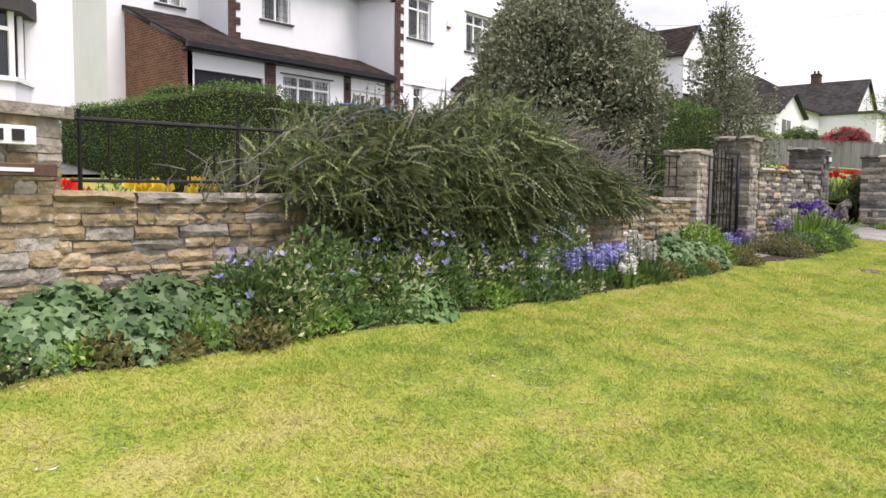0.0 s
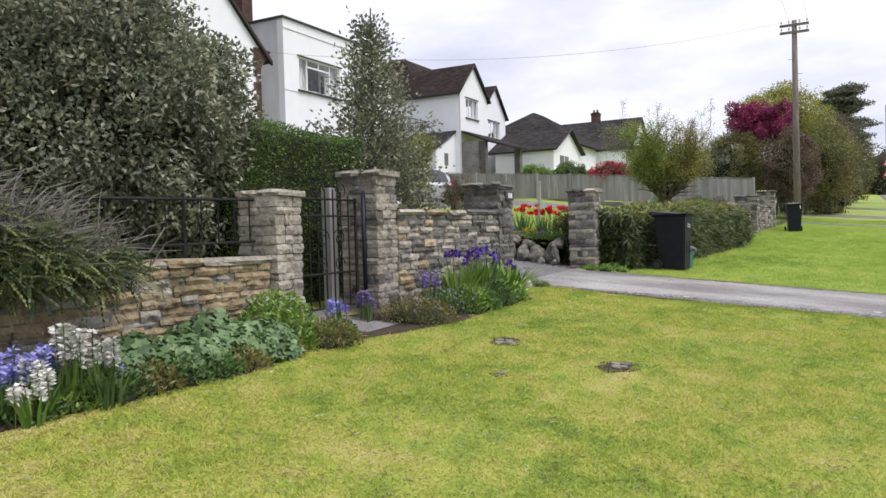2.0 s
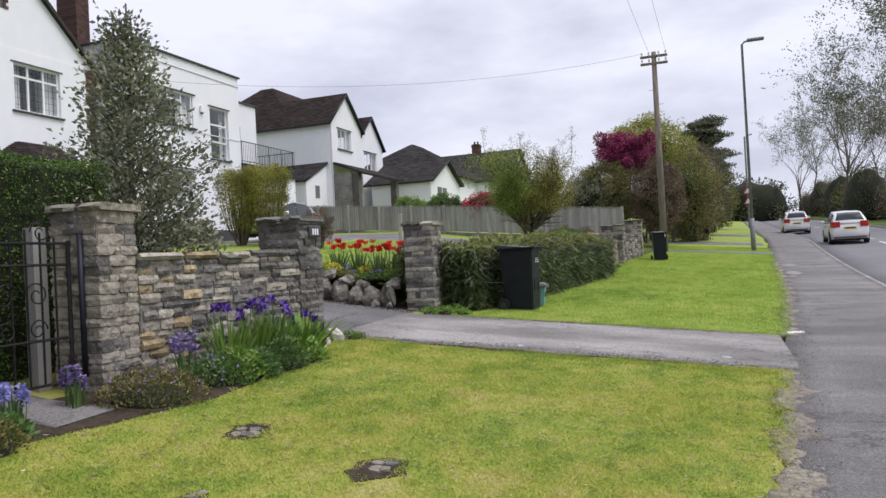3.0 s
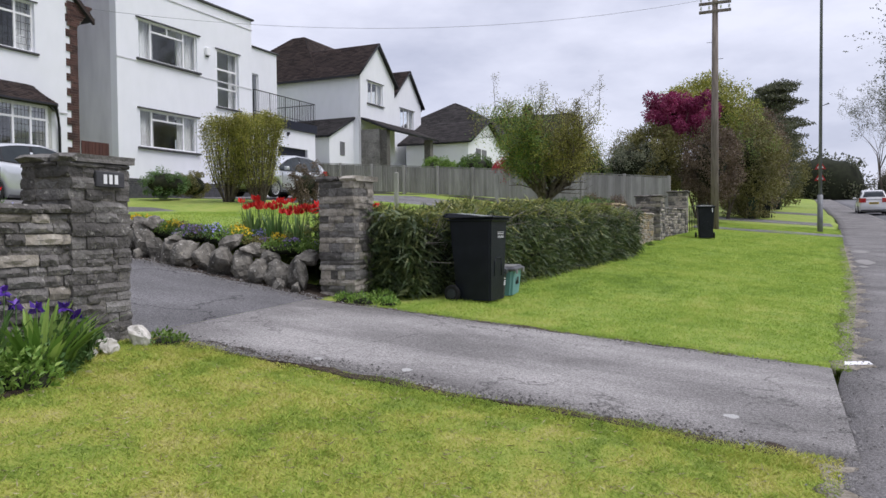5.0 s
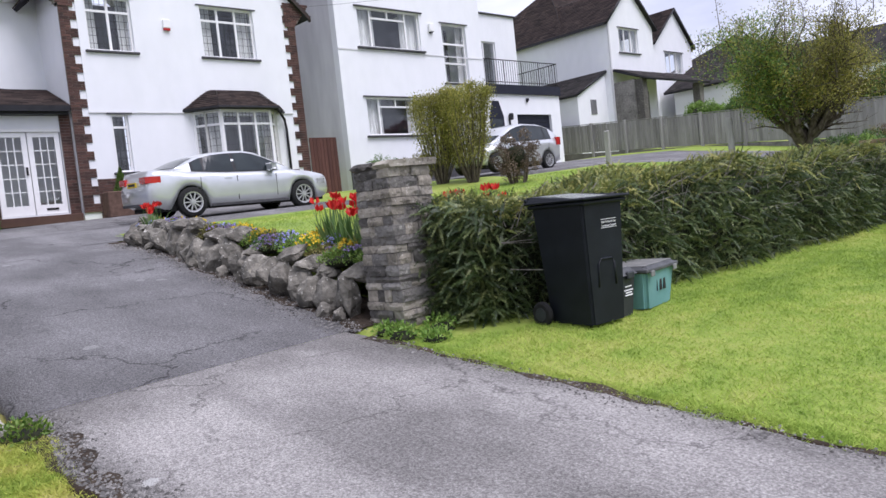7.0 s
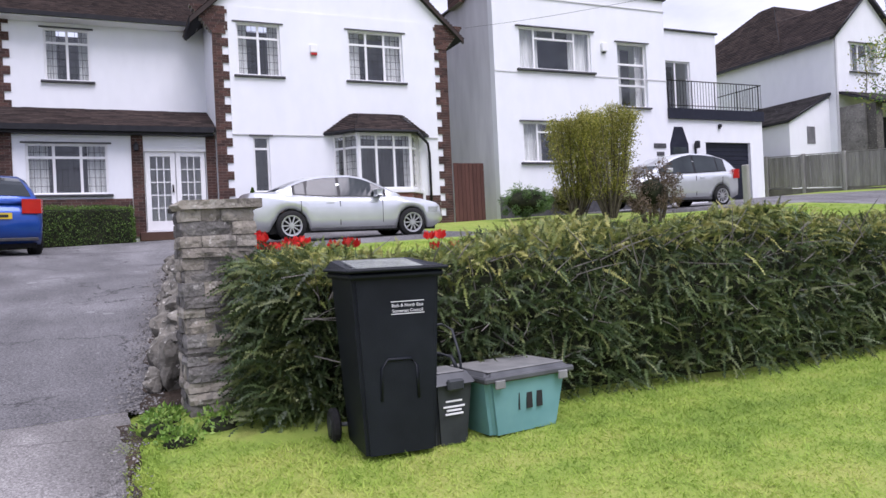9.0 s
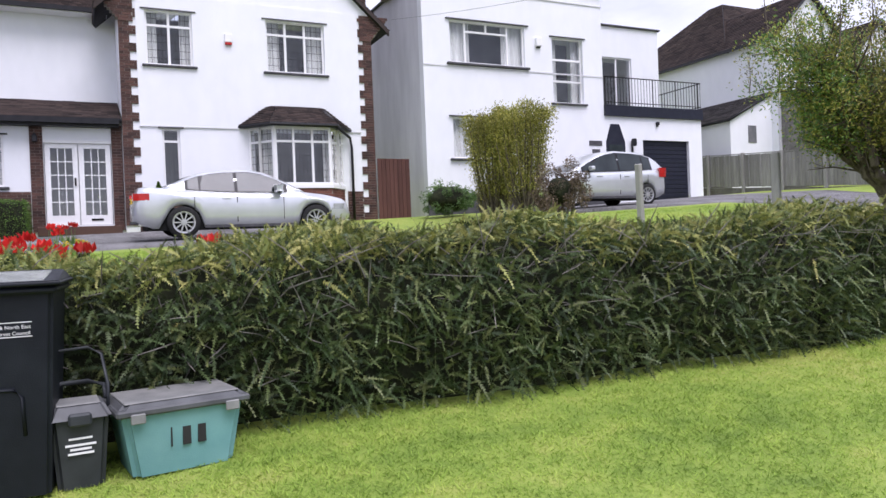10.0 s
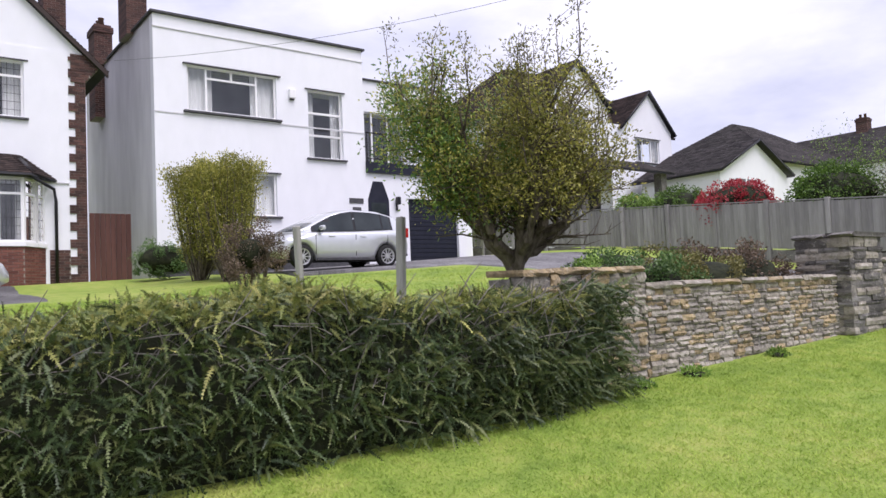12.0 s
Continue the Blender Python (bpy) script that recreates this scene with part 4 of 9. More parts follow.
quoin(hA, XA, GY1 - 0.42, GY1, 2.5, EAV - 0.1, -1)
# brick kneelers that carry the eaves
for y, s in ((GY0, -1), (GY1, 1)):
    bm, mm = bmesh.new(), bmesh.new()
    for i in range(10):
        w = 0.06 * i
        z = 7.78 + i * 0.075
        a, b = (y - w, y + 0.36) if s < 0 else (y - 0.36, y + w)
        bricks(bm, XA - 0.2, XA + 0.05, a, b, z, z + 0.075, odd=i)
        box(mm, XA - 0.2, XA + 0.036, a, b, z, z + 0.075)
    k = part("kneeler", bm, BRICK, hA, "stepped dark brick kneeler under the eaves")
    part("kneeler_mortar", mm, MORTAR, k)
# brick plinth
for a, b in ((GY0 + 0.42, 21.3), (24.2, GY1 - 0.42)):
    bm, mm = bmesh.new(), bmesh.new()
    bricks(bm, XA - 0.02, XA + 0.03, a, b, 2.3, 3.35)
    box(mm, XA - 0.02, XA + 0.018, a, b, 2.3, 3.35)
    pl = part("plinth", bm, BRICK, hA, "dark brick plinth")
    part("plinth_mortar", mm, MORTAR, pl)
RS = (APEX - EAV) / (GYM - GY0)
for s, y in ((-1, GY0), (1, GY1)):
    tip = y + s * 0.55
    ez = EAV - 0.55 * RS + 0.08
    e = [(XA + 0.14, tip, ez), (XA - 9, tip, ez)]
    r = [(XA + 0.14, GYM, APEX + 0.08), (XA - 9, GYM, APEX + 0.08)]
    tiled(hA, "roof", e[0], e[1], r[0], r[1], TILE_B)
    bm = bmesh.new()
    prism(bm, [(tip, ez - 0.13), (tip, ez + 0.02), (GYM, APEX + 0.10), (GYM, APEX - 0.06)], "x", XA + 0.04, XA + 0.15)
    part("bargeboard", bm, TILE_B, hA)
window(hA, XA, 18.84, 20.02, 6.70, 8.14, 2, 0.27, lead=True)
window(hA, XA, 21.98, 23.66, 6.70, 8.16, 3, 0.27, lead=True)
window(hA, XA, 19.16, 19.60, 3.50, 5.04, 1, 0.22, lead=True, curtains=False)
bm = bmesh.new()
box(bm, XA - 0.02, XA + 0.006, 21.5, 21.72, 9.7, 10.3)
sl = part("slot_window", bm, ROOM, hA)
bm = bmesh.new()
for i in range(6):
    o = 0.10 if i % 2 else 0.18
    bricks(bm, XA - 0.01, XA + 0.03, 21.5 - o, 21.5, 9.7 + i * 0.1, 9.8 + i * 0.1)
    bricks(bm, XA - 0.01, XA + 0.03, 21.72, 21.72 + o, 9.7 + i * 0.1, 9.8 + i * 0.1)
part("slot_surround", bm, BRICK, sl, "brick surround")
# bay window
bx, by0, by1 = XA + 0.62, 21.95, 23.55
bay = thing("bay_window", "white framed bay window with tiled roof and brick base", "window", (XA, 22.75, 2.5))
outl = [(XA, 21.40), (bx, by0), (bx, by1), (XA, 24.10)]
bm = bmesh.new()
prism(bm, outl, "z", 2.35, 3.40)
part("bay_base", bm, MORTAR, bay, "pale mortar bed of the brick base")
bb_ = bmesh.new()
for p, q in zip(outl, outl[1:]):
    p, q = Vector((*p, 0)), Vector((*q, 0))
    d = (q - p).normalized()
    bm = bmesh.new()
    bricks(bm, -0.02, 0.014, 0.0, (q - p).length, 2.36, 3.39)
    bm.transform(Matrix(((d.y, d.x, 0, p.x), (-d.x, d.y, 0, p.y), (0, 0, 1, 0), (0, 0, 0, 1))))
    me_ = bpy.data.meshes.new("tmp")
    bm.to_mesh(me_)
    bm.free()
    bb_.from_mesh(me_)
    bpy.data.meshes.remove(me_)
part("brick_course", bb_, BRICK_RED, bay, "orange-red brick courses")
bm = bmesh.new()
prism(bm, [(XA, 21.34), (bx + 0.05, by0 - 0.03), (bx + 0.05, by1 + 0.03), (XA, 24.16)], "z", 3.40, 3.50)
part("bay_sill", bm, PVC, bay)
fr = None
for (p, q, cols) in ((outl[0], outl[1], 1), (outl[1], outl[2], 3), (outl[2], outl[3], 1)):
    p, q = Vector((*p, 0)), Vector((*q, 0))
    d = (q - p).normalized()
    L = (q - p).length
    out = Vector((d.y, -d.x, 0))
    m = Matrix(((d.x, out.x, 0, p.x), (d.y, out.y, 0, p.y), (0, 0, 1, 0), (0, 0, 0, 1)))
    bm = bmesh.new()
    for a, b in ((0, 0.07), (L - 0.07, L)):
        box(bm, a, b, -0.06, 0.0, 3.5, 5.10)
    for a, b in ((3.5, 3.56), (4.66, 4.72), (5.02, 5.10)):
        box(bm, 0.07, L - 0.07, -0.06, 0.0, a, b)
    for i in range(1, cols):
        box(bm, L * i / cols - 0.03, L * i / cols + 0.03, -0.06, 0.003, 3.56, 5.02)
    bm.transform(m)
    fr = part("bay_frame", bm, PVC, bay)
    for i in range(cols):
        for a, b in ((3.56, 4.66), (4.72, 5.02)):
            bm = bmesh.new()
            box(bm, max(0.07, L * i / cols + 0.03), min(L - 0.07, L * (i + 1) / cols - 0.03), -0.036, -0.030, a, b)
            bm.transform(m)
            g = part("pane", bm, GLASS, fr)
            g.visible_shadow = False
    bm = bmesh.new()
    for i in range(cols):
        a, b = L * i / cols + 0.05, L * (i + 1) / cols - 0.05
        for k in range(1, 4):
            box(bm, a + (b - a) * k / 4 - 0.005, a + (b - a) * k / 4 + 0.005, -0.028, -0.022, 3.56, 5.02)
        for k in range(1, 8):
            box(bm, a, b, -0.0215, -0.017, 3.5 + k * 0.2 - 0.005, 3.5 + k * 0.2 + 0.005)
    bm.transform(m)
    part("leading", bm, SLATE, fr)
for a, b in ((21.6, 22.1), (23.4, 23.9)):
    n = 14
    V = [(XA + 0.30 + 0.03 * math.sin(k * 1.9), a + (b - a) * k / n, z) for k in range(n + 1) for z in (3.45, 5.08)]
    faces("curtain", V, [(2 * k, 2 * k + 2, 2 * k + 3, 2 * k + 1) for k in range(n)], CURTAIN, fr)
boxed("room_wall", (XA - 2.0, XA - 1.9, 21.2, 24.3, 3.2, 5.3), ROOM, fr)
ro = [(XA, 21.15, 5.16), (bx + 0.22, by0 - 0.14, 5.16), (bx + 0.22, by1 + 0.14, 5.16), (XA, 24.35, 5.16)]
ri = [(XA, 21.95, 5.74), (XA + 0.05, 22.2, 5.74), (XA + 0.05, 23.3, 5.74), (XA, 23.55, 5.74)]
for i in range(3):
    tiled(bay, "bay_roof", ro[i], ro[i + 1], ri[i], ri[i + 1], TILE_B, 0.10, 0.17)
bm = bmesh.new()
tube(bm, [(p[0], p[1], 5.13) for p in ro], 0.05, 6)
part("gutter", bm, GUTTER, bay)
bm = bmesh.new()
tube(bm, [(bx + 0.15, by1 + 0.15, 5.1), (XA + 0.1, 24.3, 4.9), (XA + 0.08, 24.35, 4.6), (XA + 0.08, 24.35, 2.5)], 0.04, 8)
part("downpipe", bm, GUTTER, bay, smooth=True)
al = thing("alarm_box", "white and red burglar alarm box on the gable", "alarm box", (XA, 20.95, 7.4))
boxed("case", (XA + 0.02, XA + 0.10, 20.85, 21.05, 7.42, 7.65), PVC, al, "white plastic case", 0.012)
boxed("base", (XA + 0.02, XA + 0.098, 20.86, 21.04, 7.35, 7.418), TAIL, al, "red plastic base", 0.01)

# recessed wing, with the lean-to porch and garage before it
XW, XL = -20.3, -18.65
bm = bmesh.new()
hw = [(14.08, 15.20, 6.74, 8.16)]
wall_open(bm, XW, 0.28, 12.86, GY0, 2.3, 8.45, hw)
part("wing_wall", bm, RENDER_W, hA)
boxed("wing_return_wall", (-22.0, XW - 0.28, 12.86, 13.1, 2.3, 8.45), RENDER_W, hA)
bm = bmesh.new()
wall_open(bm, -22.0, 0.28, 9.9, 12.86, 2.3, 8.6, [(11.45, 12.3, 7.0, 8.3)])
part("far_wing_wall", bm, RENDER_W, hA)
boxed("wing_end_wall", (-28, -22.28, 9.9, 10.16, 2.3, 8.6), RENDER_W, hA)
window(hA, XW, 14.08, 15.20, 6.74, 8.16, 2, 0.27, lead=True)
window(hA, -22.0, 11.45, 12.3, 7.0, 8.3, 2, 0.27)
quoin(hA, XW, 12.86, 13.28, 5.5, 8.35, 1)
tiled(hA, "wing_roof", (XW + 0.45, 12.5, 8.42), (XW + 0.45, 18.0, 8.42), (XW - 4.2, 12.6, 11.15), (XW - 4.2, 21.0, 11.15), TILE_B)
tiled(hA, "wing_roof", (-21.5, 9.5, 8.62), (-21.5, 12.5, 8.62), (XW - 4.2, 11.6, 11.15), (XW - 4.2, 12.6, 11.15), TILE_B)
tiled(hA, "wing_roof", (-21.5, 9.5, 8.62), (-28.5, 9.5, 8.62), (XW - 4.2, 11.6, 11.15), (XW - 4.3, 11.6, 11.15), TILE_B)
boxed("gutter", (XW + 0.42, XW + 0.54, 12.4, 17.75, 8.33, 8.44), GUTTER, hA)
boxed("soffit", (XW, XW + 0.45, 12.5, 18.0, 8.30, 8.328), PVC, hA)
bm = bmesh.new()
hl = [(13.68, 15.52, 3.52, 4.80), (16.38, 17.92, 2.55, 4.70), (10.75, 12.98, 2.3, 4.58)]
wall_open(bm, XL, 0.25, 10.55, GY0, 2.25, 5.15, hl)
part("lean_to_wall", bm, RENDER_W, hA)
window(hA, XL, 13.68, 15.52, 3.52, 4.80, 3, 0.27, lead=True)
for a, b in ((13.02, 13.40), (16.08, 16.37), (17.93, 18.19)):
    bm, mm = bmesh.new(), bmesh.new()
    bricks(bm, XL - 0.02, XL + 0.04, a, b, 2.4, 5.1)
    box(mm, XL - 0.02, XL + 0.025, a, b, 2.4, 5.1)
    p = part("brick_pier", bm, BRICK, hA, "dark red brick pier")
    part("pier_mortar", mm, MORTAR, p)
bm, mm = bmesh.new(), bmesh.new()
bricks(bm, XL - 0.01, XL + 0.03, 13.41, 16.07, 2.3, 3.40)
box(mm, XL - 0.01, XL + 0.018, 13.41, 16.07, 2.3, 3.40)
p = part("plinth", bm, BRICK, hA)
part("plinth_mortar", mm, MORTAR, p)
tiled(hA, "lean_to_roof", (XL + 0.30, 10.35, 5.22), (XL + 0.30, GY0 - 0.02, 5.22), (XW + 0.02, 10.35, 5.98), (XW + 0.02, GY0 - 0.02, 5.98), TILE_B, 0.13, 0.30)
boxed("gutter", (XL + 0.26, XL + 0.40, 10.35, 18.12, 5.08, 5.22), GUTTER, hA)
boxed("fascia", (XL, XL + 0.26, 10.35, 18.12, 5.02, 5.08), GUTTER, hA)
# garage
boxed("garage_door", (XL - 0.2, XL - 0.12, 10.75, 12.98, 2.3, 4.58), NAVY, hA, "dark panelled garage door")
bm = bmesh.new()
prism(bm, [(XL, 2.25), (XL, 5.28), (-22.2, 6.66), (-25.5, 5.45), (-25.5, 2.25)], "y", 10.45, 10.70)
gs = part("garage_side_wall", bm, BRICK_O, hA, "orange brick side wall of the garage")
tiled(hA, "garage_back_roof", (-25.9, 10.3, 5.35), (-25.9, 12.8, 5.35), (-22.2, 10.3, 6.78), (-22.2, 12.8, 6.78), TILE_B, 0.13, 0.3)
tiled(hA, "garage_front_roof", (XW + 0.02, 10.35, 5.98), (XW + 0.02, 12.84, 5.98), (-22.2, 10.35, 6.78), (-22.2, 12.84, 6.78), TILE_B, 0.13, 0.3)
bm, mm = bmesh.new(), bmesh.new()
for i in range(56):
    z = 2.3 + i * 0.075
    xb = -25.48 if z < 5.38 else -25.48 + (z - 5.38) * 2.72
    y = (XL - 0.02) if z < 5.2 else XL - 0.02 - (z - 5.2) * 2.55
    while y > xb + 0.03:
        a = max(y - 0.225, xb)
        box(bm, a + 0.005, y - 0.005, 10.425, 10.47, z + 0.005, z + 0.070)
        y -= 0.225
part("garage_bricks", bm, BRICK_O, gs)
# porch doors
pd = part("porch_door", bmesh.new(), PVC, hA, "white glazed double porch door")
for y0, y1 in ((16.40, 17.14), (17.16, 17.90)):
    bm = bmesh.new()
    xf = XL - 0.05
    box(bm, xf - 0.05, xf, y0, y0 + 0.12, 2.56, 4.62)
    box(bm, xf - 0.05, xf, y1 - 0.12, y1, 2.56, 4.62)
    box(bm, xf - 0.05, xf, y0 + 0.12, y1 - 0.12, 2.56, 2.80)
    box(bm, xf - 0.05, xf, y0 + 0.12, y1 - 0.12, 4.50, 4.62)
    for k in range(1, 3):
        yy = y0 + 0.12 + (y1 - y0 - 0.24) * k / 3
        box(bm, xf - 0.04, xf - 0.005, yy - 0.012, yy + 0.012, 2.80, 4.50)
    for k in range(1, 5):
        zz = 2.80 + 1.7 * k / 5
        box(bm, xf - 0.0395, xf - 0.004, y0 + 0.12, y1 - 0.12, zz - 0.012, zz + 0.012)
    dr = part("door_leaf", bm, PVC, pd)
    g = boxed("pane", (xf - 0.028, xf - 0.022, y0 + 0.12, y1 - 0.12, 2.80, 4.50), GLASS, pd)
    g.visible_shadow = False
boxed("door_head", (XL - 0.1, XL + 0.01, 16.38, 17.92, 4.625, 4.70), PVC, pd)
boxed("door_handle", (XL - 0.05, XL + 0.0, 17.05, 17.09, 3.55, 3.75), IRON, pd, "black door handle")
boxed("letter_plate", (XL - 0.05, XL - 0.035, 17.4, 17.68, 2.66, 2.71), IRON, pd)
boxed("porch_back_wall", (XL - 1.5, XL - 1.4, 16.1, 18.1, 2.4, 5.0), RENDER_G, pd)
boxed("door_step", (XL + 0.0, XL + 0.45, 16.2, 18.1, 2.28, 2.50), BRICK, hA, "dark brick step", 0.01)
chimney(hA, XA - 3.6, 24.95, 8.3, 13.4, 0.62, 0.9)
lt = thing("wall_lantern", "black wall lantern beside the porch door", "lamp", (XL, 16.2, 4.7))
boxed("lantern_body", (XL + 0.06, XL + 0.18, 16.14, 16.26, 4.62, 4.80), GUTTER, lt, "", 0.02)
boxed("bracket", (XL + 0.04, XL + 0.06, 16.17, 16.23, 4.66, 4.86), GUTTER, lt)

# tall side gate between the two houses
sg = thing("side_gate", "red-brown boarded side gate between the houses", "gate", (XA + 0.2, 25.6, 2.4))
for i in range(8):
    y = 25.14 + i * 0.13
    boxed("board", (XA + 0.02, XA + 0.05, y, y + 0.122, 2.4, 4.32 + 0.0 * i), WOOD_R, sg, "", 0.004)

# the flat-roofed house
XB = -18.9
hB = thing("flat_roofed_house", "white rendered modern flat-roofed house with balcony over the garage", "house", (XB, 31, 2.8))
BY0, BYM, BY1 = 27.0, 34.0, 38.6
holesB = [(27.95, 30.78, 7.50, 8.88), (31.88, 33.16, 6.38, 8.64), (27.95, 30.7, 4.42, 5.76)]
bm = bmesh.new()
wall_open(bm, XB, 0.3, BY0, BYM, 2.5, 10.25, holesB)
part("wall", bm, RENDER_W, hB)
boxed("plinth_band", (XB + 0.002, XB + 0.035, BY0 - 0.02, 33.9, 2.2, 3.08), SLATE, hB, "dark brick plinth")
# Solid block in the arch, coloured dark for the shade within the porch.
bm = bmesh.new()
prism(bm, [(34.04, 3.0), (34.90, 3.0), (34.90, 5.1), (34.66, 5.74), (34.26, 5.74), (34.04, 5.1)], "x", XB - 0.35, XB + 0.002)
arch = part("porch_arch", bm, NAVY, hB, "arched porch opening, filled dark for its shade")
boxed("porch_door", (XB - 0.02, XB + 0.012, 34.16, 34.78, 3.0, 5.0), CAR_GLASS, arch)
bm = bmesh.new()
wall_open(bm, XB, 0.3, BYM, BY1, 2.5, 6.38, [(35.72, 37.95, 2.9, 5.20)])
part("garage_wall", bm, RENDER_W, hB)
boxed("fascia_band", (XB - 0.02, XB + 0.10, BYM, BY1 + 0.02, 6.02, 6.40), NAVY, hB, "dark fascia band")
gd = boxed("garage_door", (XB - 0.2, XB - 0.13, 35.72, 37.95, 2.9, 5.20), NAVY, hB, "dark ribbed garage door")
for k in range(14):
    boxed("door_rib", (XB - 0.13, XB - 0.115, 35.74, 37.93, 2.95 + k * 0.16, 3.08 + k * 0.16), NAVY, gd, "", 0.005)
# The grey holds both weathering and the dimmer light on this side.
boxed("side_wall", (XB - 8.5, XB - 0.3, BY0, BY0 + 0.3, 2.5, 10.25), RENDER_G, hB, "weathered side wall, greyed further for its shaded side")
boxed("return_wall", (XB - 8.5, XB - 0.3, BYM - 0.3, BYM, 6.4, 10.25), RENDER_W, hB)
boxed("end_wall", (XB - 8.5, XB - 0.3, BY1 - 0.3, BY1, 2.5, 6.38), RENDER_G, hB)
boxed("balcony_floor", (XB - 8.5, XB, BYM, BY1, 6.2, 6.385), SLATE, hB)
XR = XB - 2.2
bm = bmesh.new()
wall_open(bm, XR, 0.3, BYM + 0.002, BY1, 6.39, 10.0, [(35.0, 37.2, 6.5, 8.8)])
part("upper_wall", bm, RENDER_W, hB)
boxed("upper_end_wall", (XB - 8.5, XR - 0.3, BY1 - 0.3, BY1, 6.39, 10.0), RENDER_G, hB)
window(hB, XR, 35.0, 37.2, 6.5, 8.8, 3, 0, sill=False, curtains=False)
for (a, b, x, y0, y1, nm) in ((10.25, 10.33, XB, BY0, BYM, "roof"), (10.0, 10.07, XR, BYM, BY1, "low_roof")):
    bm = bmesh.new()
    box(bm, XB - 8.6, x + 0.09, y0 - (0.09 if nm == "roof" else 0), y1 + 0.09, a, b, 0.015)
    part(nm, bm, SLATE, hB)
boxed("parapet_band", (XB - 0.01, XB + 0.03, BY0 - 0.03, BYM + 0.03, 9.85, 9.88), RENDER_G, hB)
boxed("string_course", (XB - 0.01, XB + 0.02, BY0, BYM, 7.36, 7.40), RENDER_G, hB)
bm, mm = bmesh.new(), bmesh.new()
bricks(bm, XB - 0.02, XB + 0.03, BY0 - 0.02, BYM, 2.5, 3.3)
box(mm, XB - 0.02, XB + 0.015, BY0 - 0.01, BYM, 2.5, 3.3)
p = part("plinth", bm, SLATE, hB, "dark brick plinth")
part("plinth_mortar", mm, MORTAR, p)
wide_window(hB, XB, 27.95, 30.78, 7.50, 8.88)
wide_window(hB, XB, 27.95, 30.7, 4.42, 5.76)
f3 = window(hB, XB, 31.88, 33.16, 6.38, 8.64, 1, 0.0, inset=0.12)
for zz in (7.12, 7.86):
    boxed("transom", (XB - 0.18, XB - 0.11, 31.93, 33.11, zz, zz + 0.07), PVC, f3)
chimney(hB, XB - 6.1, 26.98, 8.4, 11.7, 0.6, 0.9)
chimney(hB, XB - 2.4, 27.1, 10.2, 13.6, 0.62, 0.95)
bc = thing("balcony_railing", "black iron balcony railing with twisted bars", "railing", (XB, 36.3, 6.4))
bar("top_rail", (XB + 0.02, BYM + 0.02, 7.42), (XB + 0.02, BY1, 7.42), 0.02, IRON, bc)
bar("bottom_rail", (XB + 0.02, BYM + 0.02, 6.52), (XB + 0.02, BY1, 6.52), 0.015, IRON, bc)
bar("top_rail", (XB + 0.02, BY1, 7.42), (XR, BY1, 7.42), 0.02, IRON, bc)
bar("bottom_rail", (XB + 0.02, BY1, 6.52), (XR, BY1, 6.52), 0.015, IRON, bc)
for k in range(34):
    y = BYM + 0.06 + k * 0.137
    b_ = bar("baluster", (XB + 0.02, y, 6.4), (XB + 0.02, y, 7.42), 0.009 if k % 8 else 0.02, IRON, bc, 6)
for k in range(14):
    bar("baluster", (XB - 0.1 - k * 0.15, BY1, 6.4), (XB - 0.1 - k * 0.15, BY1, 7.42), 0.009, IRON, bc, 6)
for (nm, lab, y, z, w, h) in (("burglar_alarm", "pale alarm box on the house wall", 31.3, 8.25, 0.22, 0.3), ("security_light", "small black security lamp", 36.4, 5.75, 0.12, 0.12)):
    t_ = thing(nm, lab, "alarm box" if "alarm" in nm else "lamp", (XB, y, z))
    boxed("case", (XB + 0.003, XB + 0.12, y - w / 2, y + w / 2, z, z + h), PVC if "alarm" in nm else GUTTER, t_, "", 0.02)
    boxed("foot", (XB + 0.003, XB + 0.07, y - w / 3, y + w / 3, z - 0.05, z - 0.002), SLATE, t_, "", 0.01)
t_ = thing("coach_lamp", "black coach lamp beside the garage door", "lamp", (XB, 35.2, 4.9))
boxed("lamp_body", (XB + 0.06, XB + 0.22, 35.12, 35.28, 4.95, 5.22), GUTTER, t_, "", 0.03)
boxed("bracket", (XB + 0.003, XB + 0.058, 35.17, 35.23, 4.75, 5.15), GUTTER, t_)
t_ = thing("house_plate", "dark name plate beside the porch arch", "sign", (XB, 33.6, 4.9))
boxed("plate", (XB + 0.003, XB + 0.03, 33.3, 33.85, 4.95, 5.12), SLATE, t_, "", 0.006)
boxed("lower_plate", (XB + 0.003, XB + 0.03, 33.42, 33.75, 4.68, 4.82), SLATE, t_, "", 0.006)

# the house with two gables beyond
hC = thing("two_gabled_house", "white rendered house with two front gables and brown hipped roof", "house", (-20, 47, 4.6))
C0, C1, CX = 43.3, 47.4, -19.3
bm = bmesh.new()
wall_open(bm, CX, 0.3, C0, C1, 2.4, 9.9, [(44.3, 46.0, 8.4, 9.62)])
part("wall", bm, RENDER_W, hC)
bm = bmesh.new()
prism(bm, [(C0, 9.9), (C1, 9.9), (45.35, 11.75)], "x", CX - 0.3, CX)
part("gable", bm, RENDER_W, hC)
window(hC, CX, 44.3, 46.0, 8.4, 9.62, 3, 0)
boxed("side_wall", (CX - 9, CX - 0.3, C0, C0 + 0.3, 2.4, 9.9), RENDER_W, hC)
for s, y in ((-1, C0), (1, C1)):
    tiled(hC, "roof", (CX + 0.2, y + s * 0.25, 9.72), (CX - 6.5, y + s * 0.25, 9.72), (CX + 0.2, 45.35, 11.85), (CX - 6.5, 45.35, 11.85), TILE_B, 0.16, 0.3)
